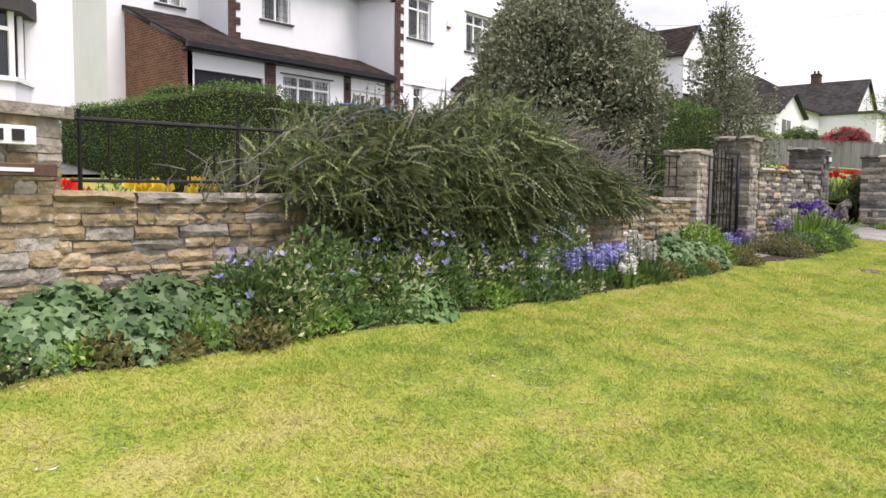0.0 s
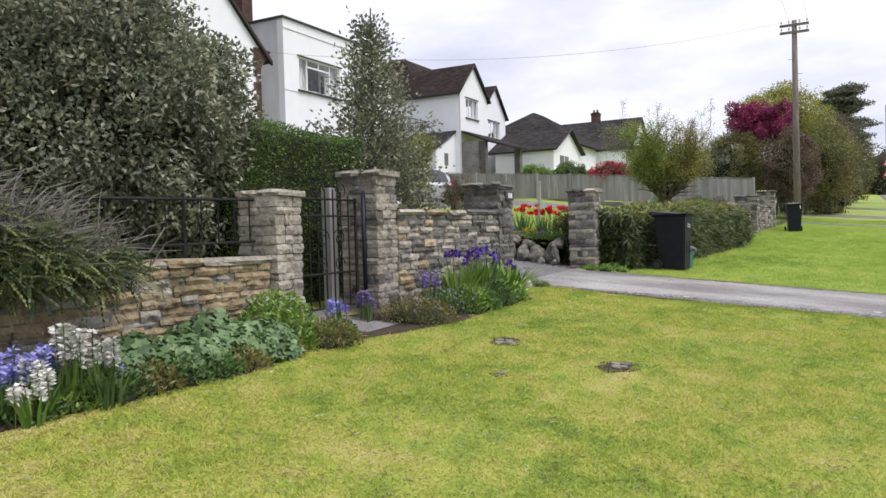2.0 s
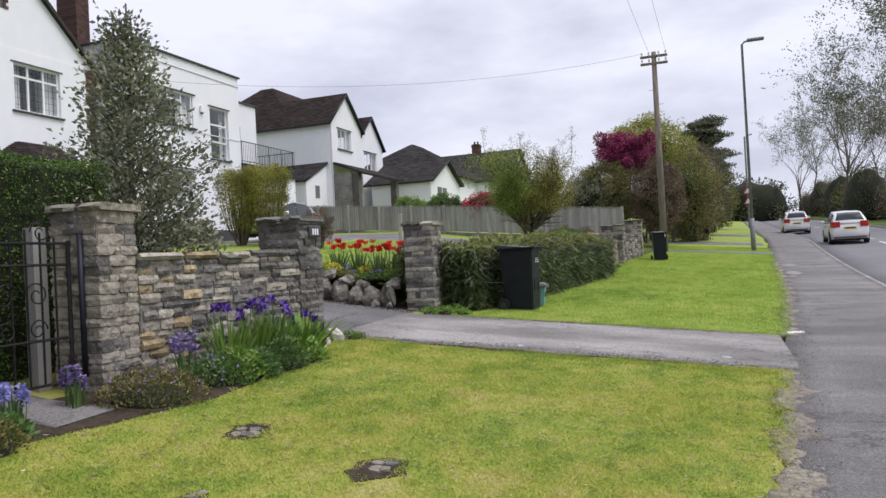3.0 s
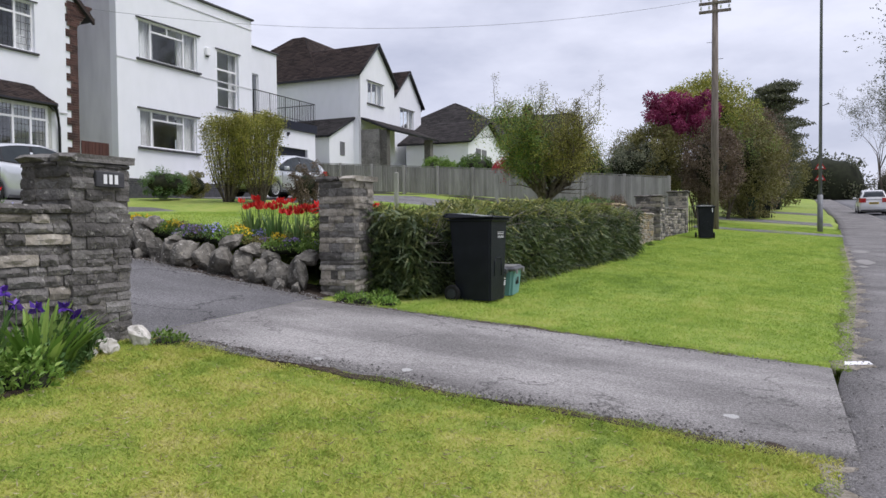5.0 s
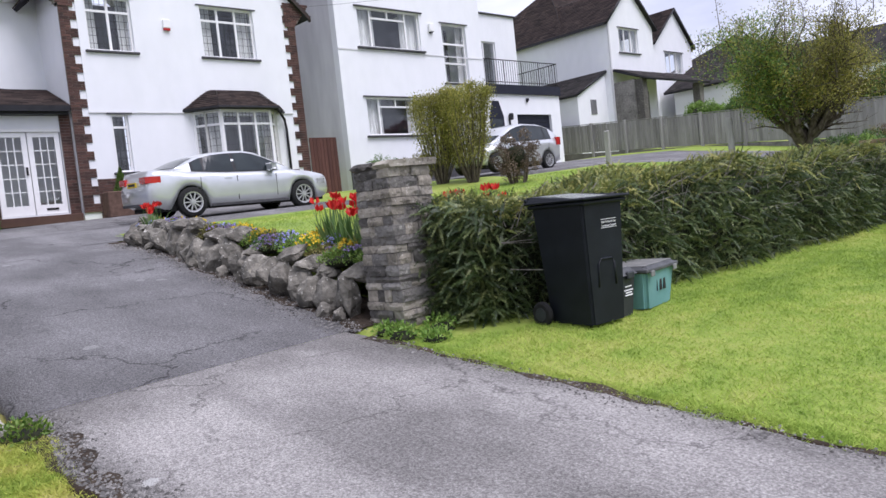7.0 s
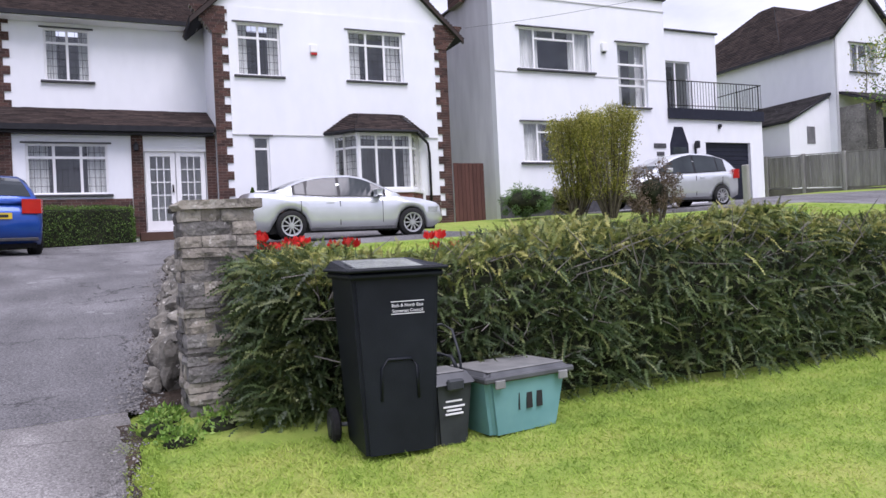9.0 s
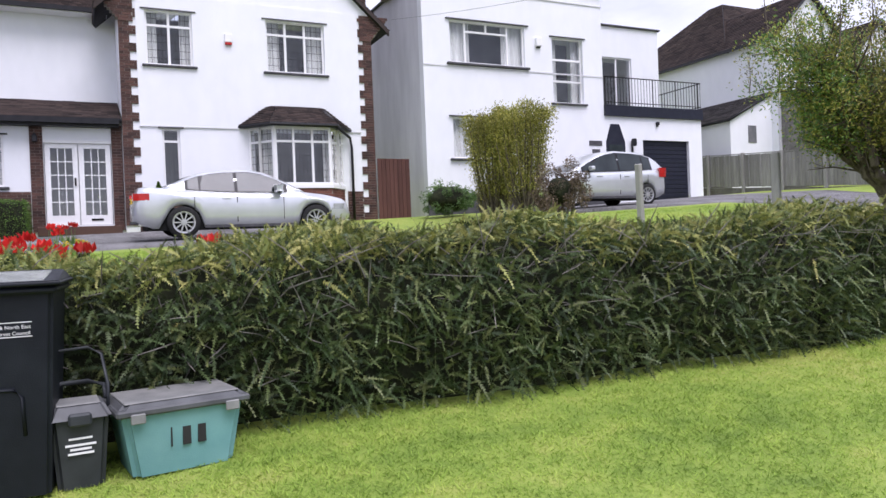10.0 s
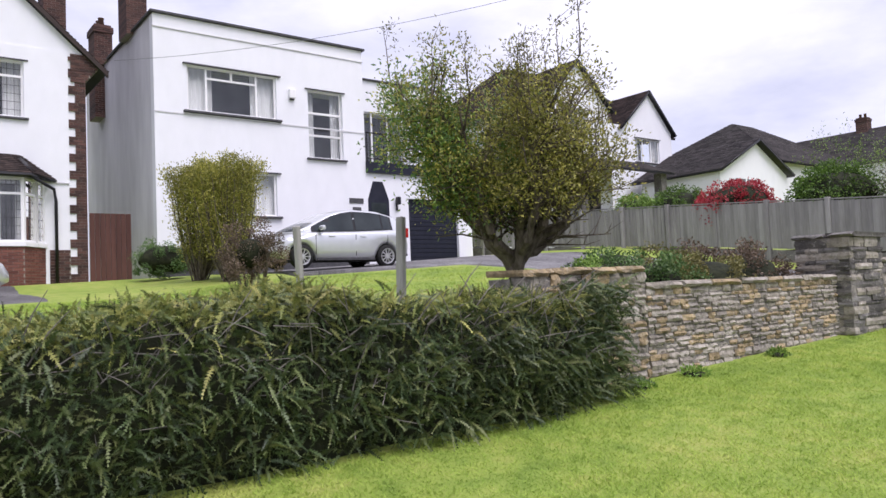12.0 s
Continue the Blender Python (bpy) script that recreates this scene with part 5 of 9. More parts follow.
tiled(hC, "hip_roof", (CX - 2.4, C0 - 0.25, 9.72), (CX - 11, C0 - 0.25, 9.72), (CX - 5.6, 46.4, 13.1), (CX - 6.4, 46.4, 13.1), TILE_B, 0.16, 0.3)
tiled(hC, "hip_roof", (CX - 2.4, C0 - 0.25, 9.72), (CX - 2.4, 56, 9.72), (CX - 5.6, 46.4, 13.1), (CX - 5.6, 52, 13.1), TILE_B, 0.16, 0.3)
boxed("gutter", (CX - 8, CX + 0.1, C0 - 0.34, C0 - 0.22, 9.62, 9.74), GUTTER, hC)
X2 = -21.3
bm = bmesh.new()
wall_open(bm, X2, 0.3, C1, 55.0, 2.4, 9.9, [(51.9, 53.9, 8.1, 9.35)])
part("rear_wall", bm, RENDER_W, hC)
bm = bmesh.new()
prism(bm, [(50.8, 9.9), (55.0, 9.9), (53.1, 11.85)], "x", X2 - 0.3, X2)
part("gable", bm, RENDER_W, hC)
window(hC, X2, 51.9, 53.9, 8.1, 9.35, 3, 0)
for s, y in ((-1, 50.8), (1, 55.0)):
    tiled(hC, "roof", (X2 + 0.2, y + s * 0.25, 9.70), (X2 - 5, y + s * 0.25, 9.70), (X2 + 0.2, 53.1, 11.95), (X2 - 5, 53.1, 11.95), TILE_B, 0.16, 0.3)
boxed("side_porch_wall", (CX - 4.2, CX - 0.31, 40.9, C0 - 0.002, 2.0, 6.3), RENDER_W, hC)
bm = bmesh.new()
prism(bm, [(40.9, 6.3), (C0 - 0.002, 6.3), (C0 - 0.002, 7.3)], "x", CX - 0.6, CX - 0.31)
part("side_porch_gable", bm, RENDER_W, hC)
tiled(hC, "side_porch_roof", (CX - 0.2, 40.7, 6.25), (CX - 4.4, 40.7, 6.25), (CX - 0.2, C0, 7.5), (CX - 4.4, C0, 7.5), TILE_D, 0.16, 0.3)
boxed("small_window", (CX - 0.32, CX - 0.285, 41.9, 42.35, 5.35, 6.05), ROOM, hC)
tiled(hC, "porch_roof", (CX + 1.9, 43.4, 6.75), (CX + 1.9, 49.5, 6.75), (CX + 0.02, 43.4, 7.5), (CX + 0.02, 49.5, 7.5), TILE_D, 0.16, 0.3)
boxed("porch_pier", (CX + 1.2, CX + 1.6, 43.5, 43.9, 4.2, 6.75), STONE_D, hC)
boxed("porch_pier", (CX + 1.2, CX + 1.6, 48.9, 49.3, 4.2, 6.75), STONE_D, hC)
boxed("porch_stone_wall", (CX + 0.02, CX + 1.2, 43.42, 43.6, 4.2, 6.8), STONE_D, hC)
boxed("porch_floor", (CX + 0.02, CX + 1.9, 43.42, 49.5, 2.4, 4.3), STONE_D, hC)
boxed("front_door", (CX + 0.0, CX + 0.05, 45.6, 46.5, 4.5, 6.5), IRON, hC)
boxed("downpipe", (CX + 0.01, CX + 0.09, C0 + 0.02, C0 + 0.10, 4.3, 9.8), RENDER_G, hC)
chimney(hC, X2 - 2.0, 50.2, 10.5, 12.6, 0.6, 0.8)

# bungalow and the house beyond it
hD = thing("bungalow", "white bungalow with a steep dark hipped roof", "house", (-20, 62, 5))
boxed("house_body", (-27, -16.4, 56.8, 68, 4.6, 7.7), RENDER_W, hD)
for e0, e1, r0, r1 in (((-16.0, 56.4, 7.6), (-16.0, 68.4, 7.6), (-21.5, 61.6, 11.1), (-21.5, 63.6, 11.1)), ((-16.0, 56.4, 7.6), (-27.4, 56.4, 7.6), (-21.5, 61.6, 11.1), (-21.6, 61.6, 11.1))):
    tiled(hD, "roof", e0, e1, r0, r1, TILE_D, 0.18, 0.3)
bm = bmesh.new()
prism(bm, [(51.2, 4.6), (57.2, 4.6), (57.2, 6.9), (54.4, 8.35), (51.2, 6.9)], "x", -20.5, -16.2)
part("extension", bm, RENDER_W, hD)
tiled(hD, "extension_roof", (-15.9, 50.9, 6.8), (-21, 50.9, 6.8), (-15.9, 54.4, 8.5), (-21, 54.4, 8.5), TILE_D, 0.18, 0.3)
tiled(hD, "extension_roof", (-15.9, 57.5, 6.9), (-21, 57.5, 6.9), (-15.9, 54.4, 8.5), (-21, 54.4, 8.5), TILE_D, 0.18, 0.3)
boxed("flat_extension", (-16.4, -12.5, 62, 68, 4.6, 7.5), RENDER_W, hD)
boxed("flat_roof", (-16.4, -12.3, 61.8, 68.2, 7.5, 7.7), SLATE, hD)
for y in (52.5, 53.5):
    boxed("window", (-16.2, -16.17, y, y + 0.8, 5.5, 6.5), ROOM, hD)
hE = thing("far_house", "white far house with a long tiled roof and chimney", "house", (-20, 78, 6))
boxed("house_body", (-28, -17.0, 75, 84, 5.5, 9.0), RENDER_W, hE)
bm = bmesh.new()
prism(bm, [(75, 9.0), (84, 9.0), (79.5, 12.4)], "x", -17.4, -17.0)
part("gable", bm, RENDER_W, hE)
tiled(hE, "roof", (-16.7, 74.6, 8.8), (-30, 74.6, 8.8), (-16.7, 79.5, 12.5), (-30, 79.5, 12.5), TILE_D, 0.2, 0.35)
tiled(hE, "roof", (-16.7, 84.4, 8.8), (-30, 84.4, 8.8), (-16.7, 79.5, 12.5), (-30, 79.5, 12.5), TILE_D, 0.2, 0.35)
chimney(hE, -21.5, 79.5, 12.2, 13.4, 0.8, 0.8)

# the house behind the first gate pillar
hF = thing("corner_house", "white rendered house with a bay window", "house", (-14, 3, 2))
boxed("wall", (-21, -13, -6, 5.28, 1.4, 8.5), RENDER_W, hF)
bm = bmesh.new()
prism(bm, [(-13, 2.2), (-12.5, 2.7), (-12.5, 4.2), (-13, 4.6)], "z", 1.4, 2.9)
part("bay_base", bm, RENDER_W, hF)
bm = bmesh.new()
prism(bm, [(-13, 2.15), (-12.44, 2.68), (-12.44, 4.22), (-13, 4.66)], "z", 2.90, 2.97)
part("bay_sill", bm, PVC, hF)
bm = bmesh.new()
prism(bm, [(-13, 2.3), (-12.58, 2.75), (-12.58, 4.15), (-13, 4.5)], "z", 2.97, 3.95)
part("bay_glass", bm, CAR_GLASS, hF)
for (x, y) in ((-12.52, 2.72), (-12.52, 3.2), (-12.52, 3.7), (-12.52, 4.18), (-12.97, 4.56), (-12.75, 4.38)):
    boxed("bay_mullion", (x - 0.06, x, y - 0.04, y + 0.04, 2.97, 3.95), PVC, hF)
boxed("bay_transom", (-12.575, -12.53, 2.75, 4.15, 3.66, 3.72), PVC, hF)
bm = bmesh.new()
prism(bm, [(-13, 2.1), (-12.38, 2.62), (-12.38, 4.28), (-13, 4.72)], "z", 3.95, 4.25)
part("bay_roof", bm, TILE_D, hF)

# ---- raised lawn behind the rockery ----
def lawn_z(x, y):
    return land(x, y) + 0.30 * np.clip((x + 12.5) / 8.0, 0, 1) * np.clip((y - 15.7) / 0.5, 0, 1)


tagged(sheet("raised_lawn", np.linspace(-12.6, -2.9, 34), np.linspace(16.25, 33.0, 46), lambda x, y: lawn_z(x, y) + 0.012 - 0.5 * (y < 16.2 + 0.06 * (-3.3 - x)), LAWN_L), "raised front lawn of short green grass", "lawn", kind="structure")

# ---- bins beside the hedge ----
def text(name, words, size, m, material, parent):
    cu = bpy.data.curves.new(name, "FONT")
    cu.body, cu.size, cu.align_x, cu.extrude = words, size, "CENTER", 0.0008
    tmp = bpy.data.objects.new("t", cu)
    scene.collection.objects.link(tmp)
    me = bpy.data.meshes.new_from_object(tmp.evaluated_get(bpy.context.evaluated_depsgraph_get()))
    bpy.data.objects.remove(tmp)
    me.transform(m)
    return link(name, me, material, parent)


FRONT = Matrix(((0, 0, 1, 0), (1, 0, 0, 0), (0, 1, 0, 0), (0, 0, 0, 1)))


def taper(bm, bot, top, z0, z1, bevel=0.02, segs=3):
    """A tapered tub: bot and top are (x0, x1, y0, y1)."""
    vs = [bm.verts.new((x, y, z0)) for x, y in ((bot[0], bot[2]), (bot[1], bot[2]), (bot[1], bot[3]), (bot[0], bot[3]))]
    us = [bm.verts.new((x, y, z1)) for x, y in ((top[0], top[2]), (top[1], top[2]), (top[1], top[3]), (top[0], top[3]))]
    bm.faces.new(vs[::-1]), bm.faces.new(us)
    es = []
    for i in range(4):
        f = bm.faces.new((vs[i], vs[(i + 1) % 4], us[(i + 1) % 4], us[i]))
    for i in range(4):
        es.append(bm.edges.get((vs[i], us[i])))
    bmesh.ops.bevel(bm, geom=es, offset=bevel, segments=segs, affect="EDGES")


def wheelie_bin(m, label, council=True, body_m=None, lid_m=None):
    """Two-wheeled bin, front towards +x."""
    b = thing("wheelie_bin", label, "wheelie bin", group="wheelie bins", local=m)
    bm = bmesh.new()
    taper(bm, (-0.20, 0.24, -0.19, 0.19), (-0.26, 0.27, -0.235, 0.235), 0.02, 0.93)
    body = part("body", bm, body_m or BIN, b)
    bm = bmesh.new()
    box(bm, -0.29, 0.30, -0.255, 0.255, 0.93, 0.965, 0.012)
    part("rim", bm, body_m or BIN, body)
    bm = bmesh.new()
    tube(bm, [(0.250, -0.10, 0.30), (0.255, -0.095, 0.47), (0.258, -0.06, 0.51), (0.258, 0.06, 0.51), (0.255, 0.095, 0.47), (0.250, 0.10, 0.30)], 0.009, 6)
    part("front_grip", bm, body_m or BIN, body, smooth=True)
    bm = bmesh.new()
    box(bm, -0.305, 0.322, -0.272, 0.272, 0.968, 0.986, 0.006)
    taper(bm, (-0.295, 0.308, -0.262, 0.262), (-0.265, 0.280, -0.232, 0.232), 0.988, 1.035, 0.015)
    box(bm, -0.21, 0.235, -0.20, 0.20, 1.020, 1.036, 0.010)
    box(bm, -0.06, 0.10, -0.20, -0.185, 1.012, 1.04, 0.004)
    for v in bm.verts:
        v.co.z -= 0.11 * max(0, v.co.x + 0.30) * (v.co.z > 0.99)
    lid = part("lid", bm, BIN, b, "dark lid of the bin")
    bm = bmesh.new()
    box(bm, -0.19, 0.215, -0.185, 0.185, 1.030, 1.041, 0.004)
    for v in bm.verts:
        v.co.z -= 0.11 * max(0, v.co.x + 0.30)
    part("lid_panel", bm, lid_m or LID_SHEEN, lid, "shiny raised lid panel with sky reflection in its pale colour")
    bar("hinge_bar", (-0.33, -0.22, 1.0), (-0.33, 0.22, 1.0), 0.018, BIN, b)
    for y in (-0.18, 0.0, 0.18):
        boxed("hinge_arm", (-0.33, -0.27, y - 0.025, y + 0.025, 0.98, 1.03), BIN, b, "", 0.006)
    bar("axle", (-0.21, -0.25, 0.10), (-0.21, 0.25, 0.10), 0.012, STEEL, b)
    for s in (-1, 1):
        bm = bmesh.new()
        lathe(bm, [(0.03, 0.0), (0.085, 0.0), (0.10, 0.012), (0.10, 0.038), (0.085, 0.05), (0.03, 0.05)], "y", 20, (-0.21, s * 0.265 - 0.025, 0.10))
        w = part("wheel", bm, TYRE, b, smooth=False)
        bm = bmesh.new()
        lathe(bm, [(0.001, -0.004), (0.055, -0.004), (0.055, 0.054), (0.001, 0.054)], "y", 14, (-0.21, s * 0.265 - 0.025, 0.10))
        part("hub", bm, CADDY, w)
    if council:
        for k, words in enumerate(("Bath & North East", "Somerset Council")):
            text("lettering", words, 0.023, Matrix.Translation((0.267, 0.055, 0.780 - k * 0.028)) @ FRONT, LETTER_W, body)
        for z in (0.806, 0.742):
            boxed("label_line", (0.262, 0.267, -0.035, 0.145, z, z + 0.004), LETTER_W, body)
    return b


BZ = zed(-1.86, 16.9)
bin1 = wheelie_bin(pose(-1.86, 16.90, BZ - 0.005, 0, 0, -4), "dark black plastic wheelie bin with white council lettering, beside the hedge")
for (x, y, r, lab, bm_, lm) in ((-0.70, 32.75, 70, "dark wheelie bin with a white sticker, on the grass verge", None, None), (0.75, 47.7, 60, "dark wheelie bin on the far verge", None, None), (0.25, 46.5, 60, "squat green garden waste bin on the far verge", BOX_D, None), (1.2, 62.0, 60, "dark wheelie bin beside a far gateway", None, None), (0.7, 62.6, 60, "blue-grey wheelie bin beside a far gateway", CAR_BLUE, None)):
    wheelie_bin(pose(x, y, zed(x, y) - 0.005, 0, 0, r - 150), lab, False, bm_)
st = boxed("bin_sticker", (-0.62, -0.60, 32.28, 32.42, zed(-0.7, 32.75) + 0.80, zed(-0.7, 32.75) + 0.92), LETTER_W)
st.matrix_basis = Matrix.Translation((0.13, 0.155, 0.0))
tagged(st, "white paper sticker on the front of a bin", "sticker")

# food caddy
cz = zed(-1.80, 17.22)
cd = thing("food_caddy", "small dark grey food waste caddy with raised handle, on the grass", "food caddy", local=pose(-1.79, 17.19, cz - 0.004, 0, 0, 4))
bm = bmesh.new()
taper(bm, (-0.12, 0.12, -0.10, 0.10), (-0.145, 0.15, -0.125, 0.125), 0.0, 0.33, 0.025)
cb = part("body", bm, CADDY, cd)
bm = bmesh.new()
taper(bm, (-0.155, 0.17, -0.138, 0.138), (-0.12, 0.12, -0.11, 0.11), 0.332, 0.385, 0.02)
cl_ = part("lid", bm, LID_RIM, cd, "grey hinged lid")
boxed("lid_panel", (-0.105, 0.105, -0.095, 0.095, 0.386, 0.392), GREY_LID, cl_, "paler grey lid panel", 0.003)
boxed("latch", (0.15, 0.185, -0.05, 0.05, 0.30, 0.36), CADDY, cd, "", 0.01)
bm = bmesh.new()
tube(bm, [(-0.05, -0.13, 0.38), (-0.10, -0.13, 0.44), (-0.13, -0.06, 0.46), (-0.13, 0.06, 0.46), (-0.10, 0.13, 0.44), (-0.05, 0.13, 0.38)], 0.012, 6)
part("rear_grip", bm, CADDY, cd, smooth=True)
bm = bmesh.new()
tube(bm, [(0.0, -0.135, 0.34), (-0.04, -0.14, 0.55), (-0.06, -0.10, 0.63), (-0.07, 0.06, 0.635), (-0.06, 0.12, 0.60), (-0.02, 0.14, 0.45), (0.0, 0.135, 0.34)], 0.008, 6)
part("handle", bm, CADDY, cd, "thin raised carrying handle", True)
for k, (w, z) in enumerate(((0.10, 0.235), (0.13, 0.205), (0.09, 0.185), (0.11, 0.165))):
    boxed("print_line", (0.140 - 0.0008 * k, 0.146, -w / 2, w / 2, z, z + 0.009), LETTER_W, cb)

# recycling box
rb = thing("recycling_box", "turquoise plastic recycling box with grey lid, on the grass", "recycling box", local=pose(-1.85, 17.635, zed(-1.84, 17.63) - 0.004, 0, 0, 8) @ Matrix.Diagonal((1.1, 1.12, 1.06, 1)))
bm = bmesh.new()
taper(bm, (-0.15, 0.17, -0.215, 0.215), (-0.18, 0.20, -0.26, 0.26), 0.0, 0.295, 0.03)
rbb = part("body", bm, BOX_G, rb)
bm = bmesh.new()
box(bm, -0.205, 0.225, -0.285, 0.285, 0.285, 0.318, 0.008)
taper(bm, (-0.19, 0.21, -0.27, 0.27), (-0.17, 0.19, -0.25, 0.25), 0.318, 0.335, 0.02)
rl = part("lid", bm, LID_RIM, rb, "dark grey clip-on lid")
boxed("lid_panel", (-0.165, 0.185, -0.245, 0.245, 0.336, 0.342), GREY_LID, rl, "paler grey lid panel", 0.003)
for y in (-0.2, 0.2):
    boxed("lid_clip", (0.222, 0.235, y - 0.03, y + 0.03, 0.255, 0.30), GREY_LID, rl, "", 0.004)
for k, (y, w, h) in enumerate(((-0.06, 0.006, 0.09), (0.005, 0.035, 0.085), (0.07, 0.035, 0.085))):
    boxed("marker_bar", (0.185, 0.192, y - w / 2, y + w / 2, 0.12, 0.12 + h), INK, rbb)


# ---- cars ----
def loft(rows, close=True):
    """A skin through rows of equal point counts."""
    bm = bmesh.new()
    vs = [[bm.verts.new(p) for p in r] for r in rows]
    for a, b in zip(vs, vs[1:]):
        for k in range(len(a) - 1):
            bm.faces.new((a[k], a[k + 1], b[k + 1], b[k]))
    if close:
        bm.faces.new(vs[0]), bm.faces.new(vs[-1])
    bmesh.ops.remove_doubles(bm, verts=bm.verts, dist=0.0005)
    bmesh.ops.recalc_face_normals(bm, faces=bm.faces)
    return bm


def car(m, label, paint, length, width, belt, cabin, wheels, r, tail_red=True, group=""):
    """A car, front towards +x, centred on the ground. belt: (x, height of bonnet or belt line, half-width) from rear to front;
    cabin: (x, roof height, half-width at roof) from rear to front; wheels: the two axles' x."""
    c = thing("car", label, "car", local=m, group=group)
    bx = [b[0] for b in belt]
    rows = []
    n = 40
    for i in range(n + 1):
        x = bx[0] + (bx[-1] - bx[0]) * i / n
        zt, hw = np.interp(x, bx, [b[1] for b in belt]), np.interp(x, bx, [b[2] for b in belt])
        end = min(x - bx[0], bx[-1] - x)
        low = 0.20 + 0.16 * max(0, 1 - end / 0.35)
        for ax in wheels:
            if abs(x - ax) < r + 0.05:
                low = max(low, 0.0 + r * 0 + math.sqrt(max(0, (r + 0.05) ** 2 - (x - ax) ** 2)) + r - 0.02)
        low = min(low, zt - 0.10)
        half = [(0, low), (hw * 0.72, low), (hw * 0.97, low + 0.01), (hw, low + (zt - low) * 0.35), (hw * 1.0, low + (zt - low) * 0.66), (hw * 0.985, zt - 0.10 if zt - 0.1 > low else low + 0.05), (hw * 0.93, zt - 0.012), (hw * 0.70, zt + 0.012), (0, zt + 0.025)]
        rows.append([(x, -y, z) for y, z in half[::-1]] + [(x, y, z) for y, z in half[1:]])
    body = part("body", loft(rows), paint, c, "", True)
    # dark floor inside the wheel arches
    boxed("underbody", (bx[0] + 0.25, bx[-1] - 0.25, -width / 2 + 0.16, width / 2 - 0.16, 0.16, 0.62), TYRE, c)
    cx = [q[0] for q in cabin]
    rows = []
    n = 28
    prof = []
    for i in range(n + 1):
        x = cx[0] + (cx[-1] - cx[0]) * i / n
        zr, wr = np.interp(x, cx, [q[1] for q in cabin]), np.interp(x, cx, [q[2] for q in cabin])
        zb, wb = np.interp(x, bx, [b[1] for b in belt]) - 0.02, np.interp(x, bx, [b[2] for b in belt]) * 0.93
        zr = max(zr, zb + 0.03)
        wr = wb + (wr - wb) * min(1, (zr - zb) / 0.4)
        prof.append((x, zb, wb, zr, wr))
        half = [(wb, zb), (wb + (wr - wb) * 0.55, zb + (zr - zb) * 0.6), (wr + 0.02, zr - 0.05 if zr - zb > 0.1 else zr), (wr - 0.06, zr), (0, zr + 0.02)]
        rows.append([(x, -y, z) for y, z in half] + [(x, y, z) for y, z in half[::-1][1:]])
    part("cabin", loft(rows), paint, body, "", True)

    def side_glass(x0, x1, s, inset=0.035, foot=0.04, out=0.012):
        P = []
        for k in range(9):
            x = x0 + (x1 - x0) * k / 8
            zb, wb, zr, wr = (np.interp(x, [p[0] for p in prof], [p[j] for p in prof]) for j in (1, 2, 3, 4))
            top = max(zr - inset - 0.03, zb + 0.05)
            f0, f1 = foot / max(zr - zb, 0.1), (top - zb) / max(zr - zb, 0.1)
            P.append([(x, s * (wb + (wr - wb) * f * 0.98 + out), zb + (zr - zb) * f) for f in (f0, (f0 + f1) / 2, f1)])
        return P
    for s in (-1, 1):
        L = cx[-1] - cx[0]
        xm = cx[0] + L * 0.50
        wins = ((cx[0] + L * 0.16, cx[0] + L * 0.235), (cx[0] + L * 0.25, xm - 0.04), (xm + 0.03, cx[-1] - L * 0.15))
        part("window_trim", loft(side_glass(wins[0][0] - 0.06, wins[2][1] + 0.08, s, 0.018, 0.018, 0.008), False), GUTTER, body, "black window trim")
        for a, b in wins:
            part("side_window", loft(side_glass(a, b, s), False), CAR_GLASS, body, "dark side window")
        boxed("door_seam", (xm - 0.008, xm + 0.008, s * width / 2 * 0.99 - 0.006, s * width / 2 * 0.99 + 0.006, 0.32, 0.86), TYRE, body)
        for a in (xm - 0.22, xm + 0.80 if length > 4.3 else xm + 0.7):
            boxed("door_handle", (a - 0.09, a + 0.09, s * (width / 2 * 0.985) - 0.015, s * (width / 2 * 0.985) + 0.022, 0.80, 0.83), paint, body, "", 0.008)
        bm = bmesh.new()
        box(bm, cx[-1] - L * 0.22, cx[-1] - L * 0.22 + 0.12, s * width / 2 * 0.93, s * (width / 2 + 0.14), 0.96, 1.08, 0.03)
        part("door_mirror", bm, paint, body)
        boxed("sill_trim", (wheels[0] + r + 0.1, wheels[1] - r - 0.1, s * width / 2 * 0.97 - 0.01, s * width / 2 * 0.97 + 0.018, 0.20, 0.27), SLATE, body, "", 0.008)
        # lamps
        hr_, hf_ = np.interp(bx[0] + 0.06, bx, [b[2] for b in belt]), np.interp(bx[-1] - 0.20, bx, [b[2] for b in belt])
        zl_ = belt[1][1]
        bm = bmesh.new()
        prism(bm, [(bx[0] - 0.006, s * hr_ * 0.55), (bx[0] - 0.006, s * hr_ * 0.96), (bx[0] + 0.10, s * (hr_ + 0.018)), (bx[0] + 0.30, s * (hr_ + 0.045)), (bx[0] + 0.20, s * hr_ * 0.6)], "z", zl_ - (0.24 if length > 4.3 else 0.20), zl_ - 0.10 + (0.16 if length < 4.3 else 0.0))
        part("tail_lamp", bm, TAIL, body, "red tail lamp")
        bm = bmesh.new()
        prism(bm, [(bx[-1] - 0.03, s * hf_ * 0.45), (bx[-1] - 0.09, s * hf_ * 0.86), (bx[-1] - 0.22, s * (hf_ + 0.012)), (bx[-1] - 0.45, s * (hf_ + 0.045)), (bx[-1] - 0.35, s * hf_ * 0.5)], "z", 0.56, 0.68)
        part("head_lamp", bm, HEADLAMP, body, "clear head lamp")
